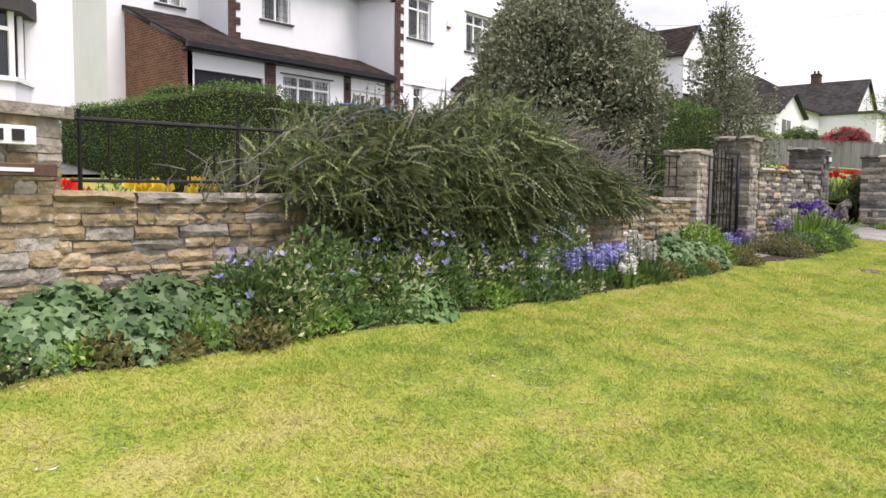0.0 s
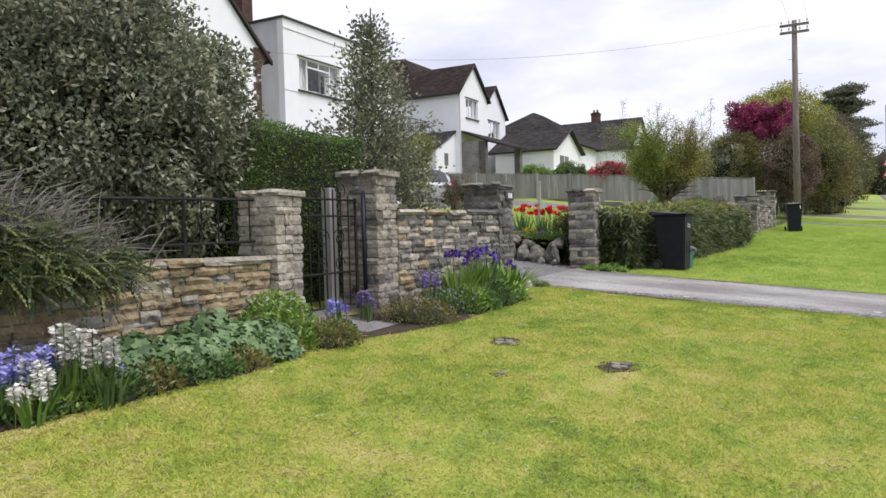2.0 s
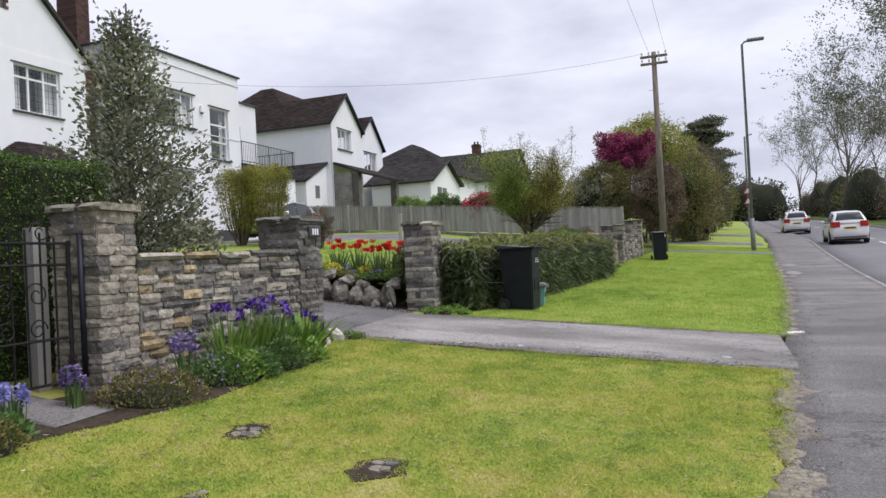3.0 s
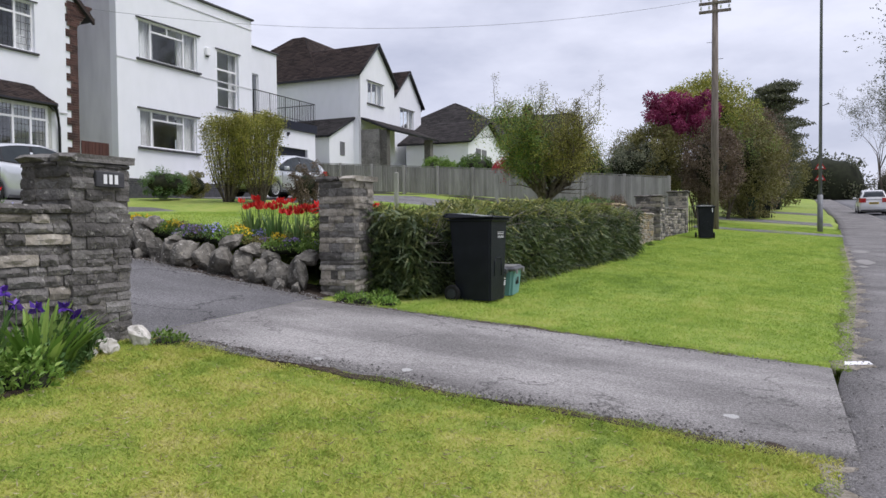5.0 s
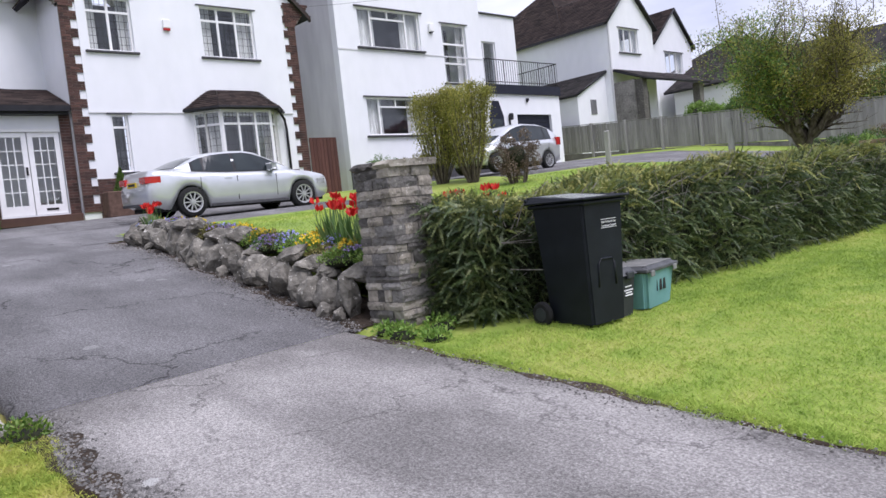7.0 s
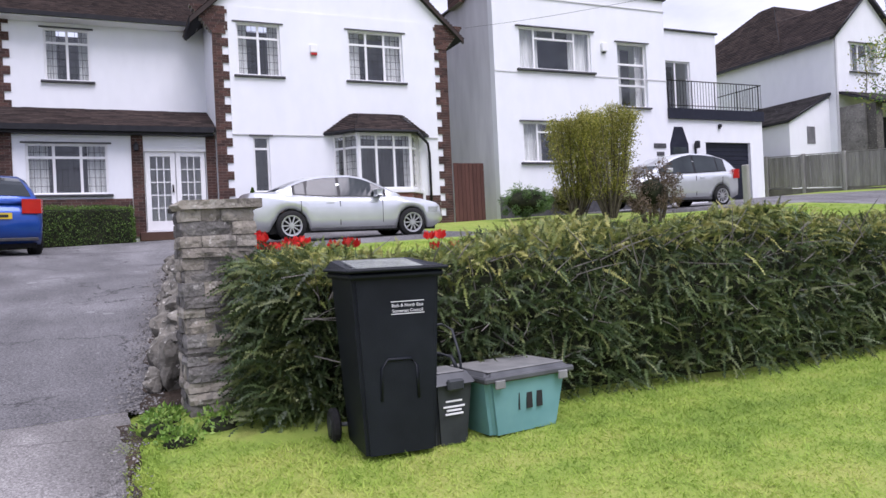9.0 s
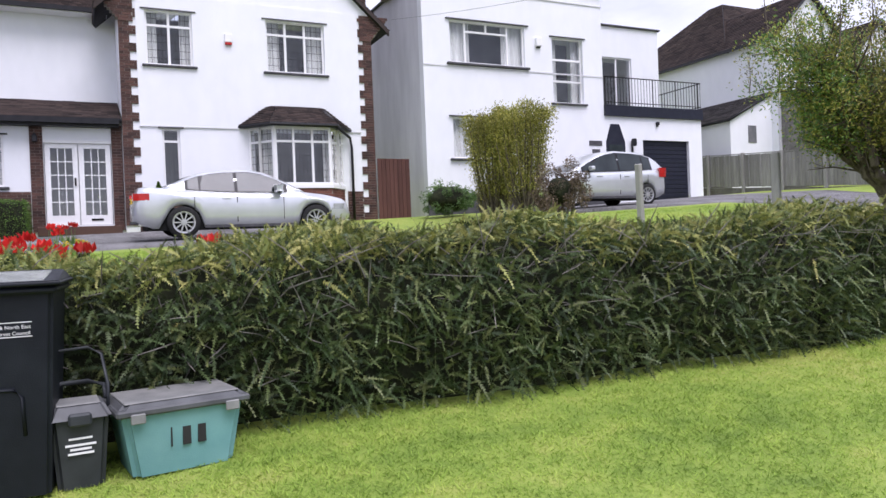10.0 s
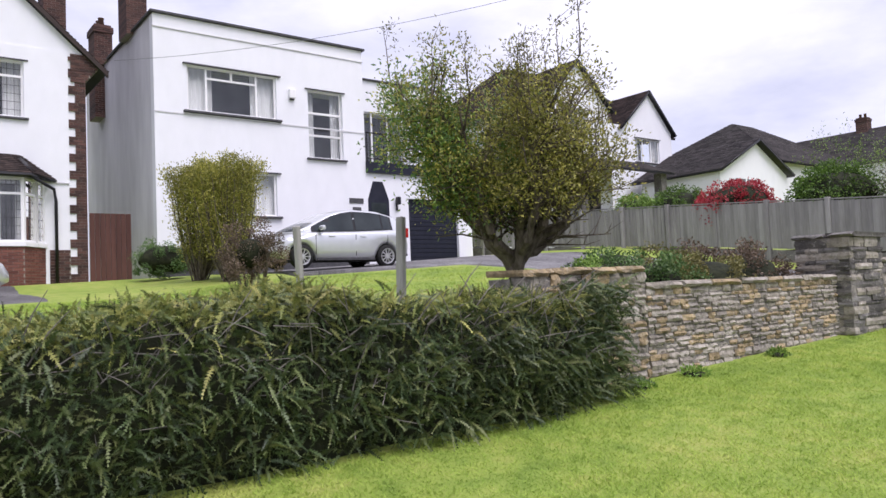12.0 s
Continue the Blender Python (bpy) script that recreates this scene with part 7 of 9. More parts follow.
def branchy(bm, base, height, spread, r0, levels=3, kids=5, lean=(0, 0), seed=1, tips=None, stems=1):
    """Tapered trunk with limbs that fork; gathers the twig ends in tips."""
    rg = random.Random(seed)

    def grow(p, d, L, r, lev):
        pts, rad = [p], [r]
        q = p.copy()
        dd = d.copy()
        for k in range(4):
            dd = (dd + Vector((rg.uniform(-1, 1), rg.uniform(-1, 1), rg.uniform(-0.4, 0.8))) * 0.16).normalized()
            q = q + dd * L / 4
            pts.append(q.copy())
            rad.append(r * (1 - 0.17 * (k + 1)))
        tube(bm, pts, rad, 7 if lev == levels else 4 if lev < 2 else 5)
        if lev == 0:
            if tips is not None:
                tips.append((pts[2], pts[4]))
            return
        n = kids + (1 if lev == levels else 0)
        for i in range(n):
            t = rg.uniform(0.35, 1.0) if i else 1.0
            j = min(3, int(t * 4))
            o = pts[j].lerp(pts[j + 1], t * 4 - j) if j < 4 else pts[4]
            a = rg.uniform(0, 2 * math.pi)
            side = dd.orthogonal().normalized()
            side = Matrix.Rotation(a, 3, dd) @ side
            nd = (dd * rg.uniform(0.5, 1.0) + side * rg.uniform(0.6, 1.1) * spread + Vector((0, 0, 0.15))).normalized()
            grow(o, nd, L * rg.uniform(0.55, 0.8), max(0.0025, rad[j] * 0.6), lev - 1)
    for s_ in range(stems):
        d = Vector((lean[0] + (rg.uniform(-0.35, 0.35) if stems > 1 else 0), lean[1] + (rg.uniform(-0.35, 0.35) if stems > 1 else 0), 1)).normalized()
        grow(Vector(base) + Vector((rg.uniform(-0.06, 0.06), rg.uniform(-0.06, 0.06), 0)) * (stems > 1), d, height, r0, levels)


def tree(name, base, height, spread, r0, label, leaf_m, per_tip=14, size=0.05, levels=3, kids=5, seed=1, stems=1, scatter=0.12, category="tree", wood=None, squash=None):
    t = thing(name, label, category, base)
    bm = bmesh.new()
    tips = []
    branchy(bm, Vector(base) - Vector((0, 0, 0.08)), height, spread, r0, levels, kids, seed=seed, tips=tips, stems=stems)
    part("trunk", bm, wood or BARK, t, "trunk and limbs of bare bark")
    if per_tip:
        A = np.array([list(a) for a, b in tips])
        B = np.array([list(b) for a, b in tips])
        k = RNG.random((len(A), per_tip, 1))
        C = (A[:, None] + (B - A)[:, None] * k * 1.15 + RNG.normal(size=(len(A), per_tip, 3)) * scatter).reshape(-1, 3)
        D = (np.repeat((B - A)[:, None], per_tip, 1).reshape(-1, 3)) * 0.8 / max(1e-3, np.abs(B - A).mean()) * 0.4 + RNG.normal(size=C.shape) * 0.7
        leaves("crown", C, D, RNG.uniform(0.7, 1.3, len(C)) * size, size * 0.5, leaf_m, t)
    return t


def bush(name, centre, radii, leaf_m, label, n=9000, size=0.05, seed=3, floor=None, core=0.8, category="shrub", clumps=60, stems=None, rough=0.16, wood=None):
    """A rounded shrub: leaves gathered in clumps over an uneven, gappy crown, with a near-black core as its inner
    shade.
    """
    b = thing(name, label, category, (centre[0], centre[1], floor if floor is not None else centre[2] - radii[2]))
    rg = np.random.default_rng(seed)
    c = np.array(centre)
    r = np.array(radii)
    d = unit(rg.normal(size=(clumps, 3)))
    cc = c + d * r * rg.uniform(0.70 if core > 0.5 else 0.30, 1.04, (clumps, 1))
    cr = rg.uniform(0.16, 0.30, clumps) * r.mean()
    k = rg.integers(0, clumps, n)
    q = unit(rg.normal(size=(n, 3)))
    P = cc[k] + q * (cr[k] * rg.uniform(0.55, 1.05, n))[:, None]
    if floor is not None:
        P = P[P[:, 2] > floor]
    D = unit(P - c) * 0.5 + rg.normal(size=P.shape) * 0.7
    leaves("foliage", P, D, rg.uniform(0.7, 1.35, len(P)) * size, size * 0.55, leaf_m, b)
    lump("inner_mass", centre, [x * core for x in radii], SHADE_CORE, b, rough, 3, floor)
    if stems:
        bm = bmesh.new()
        rs = random.Random(seed)
        for i in range(stems):
            a = rs.uniform(0, 6.28)
            tx, ty = centre[0] + math.cos(a) * radii[0] * 0.6, centre[1] + math.sin(a) * radii[1] * 0.6
            bx_, by_ = centre[0] + math.cos(a) * 0.12, centre[1] + math.sin(a) * 0.12
            tube(bm, [(bx_, by_, zed(bx_, by_) - 0.05), ((bx_ + tx) / 2, (by_ + ty) / 2, centre[2] - radii[2] * 0.9), (tx, ty, centre[2])], [0.035, 0.025, 0.012], 6)
        part("stem_mass", bm, wood or BARK, b, "bare branching stems")
    return b


# behind the stone wall
bush("viburnum_bush", (-5.25, 8.20, 2.42), (1.12, 1.18, 1.42), L_DARK, "large dark evergreen viburnum bush behind the wall", 82000, 0.060, 11, 0.7, 0.70, clumps=330)
clipped_hedge("clipped_hedge", (-5.3, -4.25, 8.75, 10.9, 0.6, 2.56), L_CLIP, "tall clipped dark green hedge behind the gate", 44000, 0.026)
hl_ = thing("holly_tree", "slender young holly tree with glossy grey-green leaves", "tree", (-4.45, 11.4, 0.8))
bm = bmesh.new()
tube(bm, [(-4.45, 11.4, 0.6), (-4.43, 11.38, 2.2), (-4.4, 11.38, 4.25)], [0.05, 0.035, 0.008], 7)
P, D = [], []
for k in range(105):
    z = 1.25 + 2.95 * (k / 105) ** 0.9
    L = (1.30 * (1 - (z - 1.2) / 3.25) ** 1.15 + 0.06) * random.uniform(0.6, 1.12)
    a = k * 2.4
    d = Vector((math.cos(a), math.sin(a), 0.45)).normalized()
    o = Vector((-4.43, 11.38, z - 0.15))
    tube(bm, [o, o + d * L * 0.6, o + d * L + Vector((0, 0, 0.05))], [0.010, 0.006, 0.003], 4)
    for j in range(int(16 + 175 * L)):
        t = random.uniform(0.2, 1.05)
        P.append(o + d * L * t + Vector((random.gauss(0, 0.08), random.gauss(0, 0.08), random.gauss(0, 0.07))))
        D.append(d + Vector((random.gauss(0, 0.7), random.gauss(0, 0.7), random.gauss(0.2, 0.6))))
part("trunk", bm, BARK, hl_)
leaves("crown", np.array([list(p) for p in P]), np.array([list(d) for d in D]), RNG.uniform(0.04, 0.075, len(P)), 0.034, L_DARK, hl_)
clipped_hedge("garden_hedge", (-14.6, -8.0, 5.0, 6.0, 1.0, 2.60), L_CLIP, "clipped green hedge beside the drive", 36000, 0.030)
clipped_hedge("low_garden_hedge", (-12.2, -11.3, 6.05, 12.9, 1.3, 3.0), L_CLIP, "low clipped green hedge in the garden", 26000, 0.032)
clipped_hedge("porch_hedge", (-18.3, -17.3, 12.6, 16.05, 2.2, 3.12), L_CLIP, "low clipped box hedge under the porch window", 12000, 0.04)
cn = thing("clipped_cone", "small clipped conical evergreen in the trough", "shrub", (-17.7, 18.95, 2.95))
q = RNG.random(3500)
a = RNG.random(3500) * 6.283
C = np.stack([-17.7 + np.cos(a) * 0.20 * (1 - q), 18.95 + np.sin(a) * 0.20 * (1 - q), 2.93 + q * 0.62], 1)
leaves("foliage", C, RNG.normal(size=C.shape) + [0, 0, 0.5], 0.035, 0.02, L_CLIP, cn)

# front garden of the gabled house and its neighbour
def vase_shrub(x, y, top, r, seed):
    """Clipped shrub on a fan of bare stems: foliage from half height up, flat uneven top."""
    g = zed(x, y)
    t = thing("golden_shrub", "golden-green clipped shrub on a fan of bare stems", "shrub", (x, y, g))
    rg = np.random.default_rng(seed)
    rr = random.Random(seed)
    bm = bmesh.new()
    P = []
    for i in range(46):
        a, q = rr.uniform(0, 6.283), math.sqrt(rr.random())
        dx, dy = math.cos(a) * q * r, math.sin(a) * q * r
        h = (top - g) * (1 - 0.10 * q ** 3) * rr.uniform(0.93, 1.03)
        o = Vector((x + dx * 0.16, y + dy * 0.16, g - 0.05))
        pts = [o + Vector((dx * f ** 0.55 + rr.uniform(-0.05, 0.05), dy * f ** 0.55 + rr.uniform(-0.05, 0.05), h * f)) for f in (0, 0.3, 0.6, 0.85, 1.0)]
        tube(bm, pts, [0.022, 0.017, 0.012, 0.007, 0.003], 5)
        for k in range(int(330 * (0.6 + q))):
            f = 1 - 0.74 * rr.random() ** 1.7
            j = min(3, int(np.searchsorted((0.3, 0.6, 0.85, 1.0), f)))
            lo = (0, 0.3, 0.6, 0.85)[j]
            c = pts[j].lerp(pts[j + 1], (f - lo) / ((0.3, 0.6, 0.85, 1.0)[j] - lo))
            P.append((c.x + rr.gauss(0, 0.09), c.y + rr.gauss(0, 0.09), min(c.z + rr.gauss(0, 0.09), top + rr.gauss(0, 0.07))))
    part("stem_mass", bm, BARK, t, "bare branching stems")
    P = np.array(P)
    out = P - [x, y, (top + g) / 2]
    leaves("foliage", P, unit(out) * 0.6 + rg.normal(size=P.shape) * 0.6 + [0, 0, 0.4], rg.uniform(0.035, 0.065, len(P)), 0.028, L_GOLD, t)
    return t


vase_shrub(-13.75, 26.40, 4.92, 0.66, 21)
vase_shrub(-12.85, 26.75, 4.98, 0.72, 22)
bush("heather_shrub", (-10.9, 26.4, 2.75), (0.50, 0.62, 0.62), L_BROWN, "low reddish brown twiggy shrub", 7000, 0.045, 31, 2.0, 0.45, clumps=60, stems=14)
bush("low_shrub", (-16.2, 26.4, 2.95), (0.6, 0.8, 0.45), L_MID, "low green shrub at the foot of the house", 5000, 0.05, 32, 2.5, 0.75, clumps=40)
bush("low_shrub", (-16.8, 28.2, 3.0), (0.5, 0.6, 0.45), L_OLIVE, "low olive shrub at the foot of the house", 4000, 0.05, 33, 2.5, 0.7, clumps=40)
def fruit_tree(x, y):
    """Old garden tree: stout trunk, arching bare limbs, dense green at the heart and thin golden shoots outside."""
    g = zed(x, y)
    t = thing("fruit_tree", "old spreading garden tree with green heart and thin golden-leaved upright shoots", "tree", (x, y, g))
    rr = random.Random(12)
    rg = np.random.default_rng(12)
    bm = bmesh.new()
    fork = Vector((x + 0.03, y + 0.02, g + 1.15))
    tube(bm, [(x, y, g - 0.1), (x + 0.02, y, g + 0.5), fork], [0.14, 0.10, 0.09], 10)
    twigs = []
    for i in range(17):
        a = i * 2.399 + rr.uniform(-0.3, 0.3)
        reach = rr.uniform(0.65, 1.02)
        dx, dy = math.cos(a) * 1.00 * reach, math.sin(a) * 1.28 * reach
        h = rr.uniform(0.9, 1.9)
        pts, rad = [fork + Vector((dx * 0.04, dy * 0.04, -rr.uniform(0, 0.35)))], [0.062]
        for k in range(1, 7):
            f = k / 6
            pts.append(fork + Vector((dx * f ** 0.75 + rr.uniform(-0.09, 0.09), dy * f ** 0.75 + rr.uniform(-0.09, 0.09), h * f ** 1.35 - 0.1 * math.sin(f * 3.1) + rr.uniform(-0.07, 0.07))))
            rad.append(0.062 * (1 - f) ** 0.8 + 0.010)
        tube(bm, pts, rad, 7)
        for k in range(18):
            j = rr.randrange(1, 6)
            o = pts[j].lerp(pts[j + 1], rr.random())
            b = rr.uniform(0, 6.283)
            d = Vector((math.cos(b) * 0.7 + dx * 0.25, math.sin(b) * 0.7 + dy * 0.25, rr.uniform(-0.1, 1.1))).normalized() * rr.uniform(0.3, 0.75)
            m = o + d * 0.5 + Vector((rr.uniform(-0.06, 0.06), rr.uniform(-0.06, 0.06), rr.uniform(-0.03, 0.08)))
            e = o + d
            tube(bm, [o, m, e], [0.016, 0.011, 0.005], 5)
            twigs += [(o, m), (m, e)]
            for q in range(3):
                o2 = m.lerp(e, rr.random())
                d2 = (d.normalized() * 0.6 + Vector((rr.uniform(-1, 1), rr.uniform(-1, 1), rr.uniform(-0.2, 1.2))) * 0.6).normalized() * rr.uniform(0.14, 0.34)
                tube(bm, [o2, o2 + d2], [0.006, 0.002], 4)
                twigs.append((o2, o2 + d2))
    shoots = []
    for i in range(130):
        o = rr.choice(twigs)[1]
        if o.z < g + 2.0:
            continue
        L = rr.uniform(0.45, 1.15) * (1.0 if o.y > y - 0.2 else 0.7)
        pts = [o]
        for k in range(3):
            pts.append(pts[-1] + Vector((rr.uniform(-0.10, 0.10), rr.uniform(-0.10, 0.10), 1)).normalized() * L / 3)
        tube(bm, pts, [0.009, 0.007, 0.005, 0.002], 4)
        shoots += list(zip(pts, pts[1:]))
        for k in range(3):
            o2 = pts[1].lerp(pts[3], rr.random())
            e2 = o2 + Vector((rr.uniform(-0.2, 0.2), rr.uniform(-0.2, 0.2), rr.uniform(0.08, 0.26)))
            tube(bm, [o2, e2], [0.004, 0.0015], 4)
            shoots.append((o2, e2))
    part("trunk", bm, BARK, t, "trunk and arching limbs of grey-brown bark")

    def tufted(pairs, per, spread, size, material, label):
        A, B = (np.array([list(p[i]) for p in pairs]) for i in (0, 1))
        n = len(A)
        c = (A + (B - A) * rg.uniform(0.3, 1.05, (n, 1)))
        C = (c[:, None] + rg.normal(size=(n, per, 3)) * spread).reshape(-1, 3)
        leaves("leaf_mass", C, unit(C - np.repeat(c, per, 0)) * 0.7 + rg.normal(size=C.shape) * 0.5 + [0, 0, 0.35], rg.uniform(0.7, 1.3, len(C)) * size, size * 0.45, material, t, label)
    low = [p for p in twigs if p[1].z > g + 1.55 + rr.uniform(0, 0.35)]
    heart = [p for p in low if p[1].x < x + 0.25 and p[1].y < y + 0.45]
    rest = [p for p in low if p not in heart]
    tufted(heart, 13, 0.10, 0.056, L_MID, "dense green leaves at the heart of the crown")
    tufted(heart, 13, 0.11, 0.052, L_FRESH, "fresh green leaves")
    tufted([p for p in heart if rr.random() < 0.9], 22, 0.11, 0.048, L_YELL, "golden young leaves")
    tufted([p for p in rest if rr.random() < 0.75], 28, 0.10, 0.048, L_GOLD, "golden young leaves")
    tufted([p for p in rest if rr.random() < 0.4], 14, 0.09, 0.048, L_OLIVE, "fresh green leaves")
    tufted(shoots, 13, 0.045, 0.042, L_OLIVE, "small olive leaves on the upright shoots")
    return t


fruit_tree(-4.0, 26.80)
for i, (x, y, z, r, m_, lab) in enumerate(((-9.6, 41.3, 4.15, 0.95, L_RED, "rounded dark red shrub behind the fence"), (-12.0, 42.0, 4.3, 0.9, L_CLIP, "rounded dark green shrub behind the fence"), (-14.2, 42.6, 4.45, 0.8, L_FRESH, "low clipped green shrub behind the fence"), (-6.6, 41.0, 4.0, 1.05, L_CLIP, "rounded clipped green shrub behind the fence"), (-4.2, 41.5, 4.2, 1.2, L_DARK, "dark rounded shrub behind the fence"))):
    bush("rounded_shrub", (x, y, z - 0.1), (r * 1.1, r * 1.1, r * 0.75), m_, lab, 9000, 0.085, 40 + i, zed(x, y) + 0.2, 0.85, clumps=120)
for i, (x, y, m_) in enumerate(((-2.95, 28.1, L_MID), (-2.9, 29.2, L_OLIVE), (-2.85, 30.0, L_BROWN), (-3.2, 27.6, L_MID), (-3.3, 28.7, L_OLIVE), (-3.4, 29.6, L_BROWN), (-3.1, 27.0, L_FRESH), (-4.5, 29.2, L_MID))):
    bush("border_shrub", (x, y, zed(x, y) + 0.62), (0.55, 0.62, 0.52), m_, "low mixed border shrub behind the stone wall", 3500, 0.045, 60 + i, zed(x, y), 0.7, clumps=40)

# trees along the road beyond
far = (("pink_blossom_tree", (-2.75, 42.5, 6.25), (1.75, 1.6, 1.05), L_PINK, "cherry tree in full magenta blossom", 14000, 0.075),
       ("garden_tree", (-1.2, 41.0, 4.0), (1.1, 1.3, 1.7), L_BROWN, "brownish leafing garden tree by the pole", 13000, 0.06),
       ("garden_tree", (-3.6, 41.6, 4.2), (1.3, 1.2, 1.5), L_OLIVE, "olive green leafing garden tree", 13000, 0.06),
       ("garden_tree", (-4.7, 42.8, 4.3), (1.1, 1.2, 1.5), L_OLIVE, "twiggy olive leafing garden tree", 9000, 0.05),
       ("garden_tree", (0.1, 46.0, 4.2), (1.4, 2.0, 2.4), L_OLIVE, "brownish olive garden tree", 14000, 0.07),
       ("garden_tree", (-0.2, 51.0, 5.0), (1.7, 2.2, 3.0), L_BROWN, "tall brownish roadside garden tree", 14000, 0.08),
       ("golden_tree", (-1.9, 47.0, 6.9), (2.2, 2.4, 1.6), L_YELL, "golden-leaved tall garden tree in spring", 16000, 0.075),
              ("garden_tree", (0.6, 57.0, 5.2), (1.7, 2.5, 2.8), L_WOOD, "dull green roadside tree", 12000, 0.08),
       ("garden_tree", (1.6, 72.0, 5.6), (1.6, 3.0, 2.6), L_OLIVE, "dull olive roadside tree", 12000, 0.09))
for i, (nm, c, r, m_, lab, n, sz) in enumerate(far):
    bush(nm, c, r, m_, lab, int(n * 1.15), sz * 1.45, 80 + i, zed(c[0], c[1]) + 0.1, 0.18 if nm == "pink_blossom_tree" else 0.56, "tree", 46 if nm == "pink_blossom_tree" else 150, 9)


def pine_tree(x, y, top, lab):
    """Leaning trunk with flat layered pads of dark needles."""
    g = zed(x, y)
    t = thing("pine_tree", lab, "tree", (x, y, g))
    rr = random.Random(31)
    bm = bmesh.new()
    tube(bm, [(x, y, g - 0.2), (x + 0.2, y, (g + top) / 2), (x, y, top - 0.3)], [0.28, 0.2, 0.06], 8)
    C = []
    for i in range(30):
        f = (i + 0.5) / 30
        z = g + (top - g) * (0.42 + 0.56 * f)
        a = i * 2.4
        L = (2.3 - 1.3 * f) * rr.uniform(0.5, 1.1)
        e = Vector((x + math.cos(a) * L, y + math.sin(a) * L, z + rr.uniform(-0.1, 0.35)))
        tube(bm, [(x, y, z - 0.25), e], [0.06, 0.02], 5)
        for k in range(760):
            b, q = rr.uniform(0, 6.283), math.sqrt(rr.random())
            w_ = rr.random()
            C.append((e.x + (x - e.x) * w_ * 0.7 + math.cos(b) * q * 0.85, e.y + (y - e.y) * w_ * 0.7 + math.sin(b) * q * 0.85, e.z - 0.1 * w_ + rr.uniform(-0.22, 0.42) * (1.1 - q)))
    part("trunk", bm, BARK, t, "brown bark trunk and limbs")
    C = np.array(C)
    leaves("crown", C, RNG.normal(size=C.shape) + [0, 0, 0.5], RNG.uniform(0.12, 0.24, len(C)), 0.07, L_WOOD, t)
    return t


pine_tree(0.9, 62.0, 10.6, "dark spreading pine tree with flat layered boughs by the road")
for i, (x, y, h) in enumerate(((-4.6, 42.6, 1.5), (-3.4, 43.5, 1.8), (-2.0, 43.5, 2.0), (-0.8, 44.5, 2.0), (-6.6, 43.6, 1.6))):
    tree("bare_tree", (x, y, zed(x, y)), h, 0.5, 0.07, "young tree with pale new leaves on upright bare twigs", L_FRESH, 5, 0.06, 4, 3, 90 + i, 2, 0.08)
rng_w = random.Random(5)
for i in range(10):
    y = 62 + i * 8.0
    x = float(edge_x(y)) + 8.6 + rng_w.uniform(0, 7)
    h = rng_w.uniform(6.0, 8.5)
    tree("roadside_tree", (x, y, zed(edge_x(y) + 2, y)), h, 0.6, 0.20, "tall bare roadside tree with thin spring leaf", L_WOOD, 9 if i % 3 else 14, 0.20, 4, 4, 200 + i, 1, 0.16)
for i in range(12):
    y = 60 + i * 8
    x = float(edge_x(y)) + 10.6 + rng_w.uniform(-0.4, 3)
    z = zed(edge_x(y) + 2, y)
    bush("roadside_scrub", (x, y, z + 1.3), (2.2, 4.6, rng_w.uniform(2.4, 4.6)), (L_WOOD, L_OLIVE, L_BROWN)[i % 3], "dull green scrub across the road", 3800, 0.16, 120 + i, z, 0.8, clumps=60)
for i in range(7):
    x = -32 + i * 6
    z = zed(0, 120)
    bush("distant_wood", (x if i < 5 else x + 3, 120, z + 1), (5, 5, 4.5), L_WOOD, "distant grey-green hazy woodland edge", 3500, 0.4, 150 + i, z - 2, 0.9, clumps=50)

# ---- flowers and bed plants ----
def lobed(name, P, N, R, material, parent, lobes=5):
    """Broad lobed leaves at P, facing N, of radius R: a fan of pointed lobes joined at the stalk."""
    n = len(P)
    N = unit(N)
    S = unit(np.cross(N, RNG.normal(size=(n, 3))))
    T = np.cross(N, S)
    R = np.broadcast_to(R, n)[:, None]
    V, F = [P], []
    m = 2 * lobes + 1
    for k in range(m):
        a = (k / (m - 1) - 0.5) * 2 * 2.5
        rr = R * (1.0 if k % 2 else 0.66)
        V.append(P + (S * math.cos(a) + T * math.sin(a)) * rr - N * rr * 0.22 * (1 if k % 2 else 0.2))
    V = np.stack(V, 1).reshape(-1, 3)
    b = np.arange(n)[:, None] * (m + 1)
    F = np.concatenate([b + [0, k + 1, k + 2] for k in range(m - 1)], 0)
    return faces(name, V, F, material, parent)


def flower_heads(name, P, R, material, parent, petals=5):
    """Small open flowers of separate petals, facing up and out."""
    n = len(P)
    N = unit(np.array([[0.6, -0.2, 0.7]]) + RNG.normal(size=(n, 3)) * 0.4)
    S = unit(np.cross(N, RNG.normal(size=(n, 3))))
    T = np.cross(N, S)
    C, D = [], []
    for k in range(petals):
        a = 2 * math.pi * k / petals
        D.append(S * math.cos(a) + T * math.sin(a) + N * 0.25)
        C.append(P)
    return leaves(name, np.concatenate(C), np.concatenate(D), R, R * 0.75, material, parent, fold=0.05)


def disc(n, x, y, r, ry=None):
    a, q = RNG.random(n) * 6.283, np.sqrt(RNG.random(n))
    return x + np.cos(a) * q * r, y + np.sin(a) * q * (ry or r), q


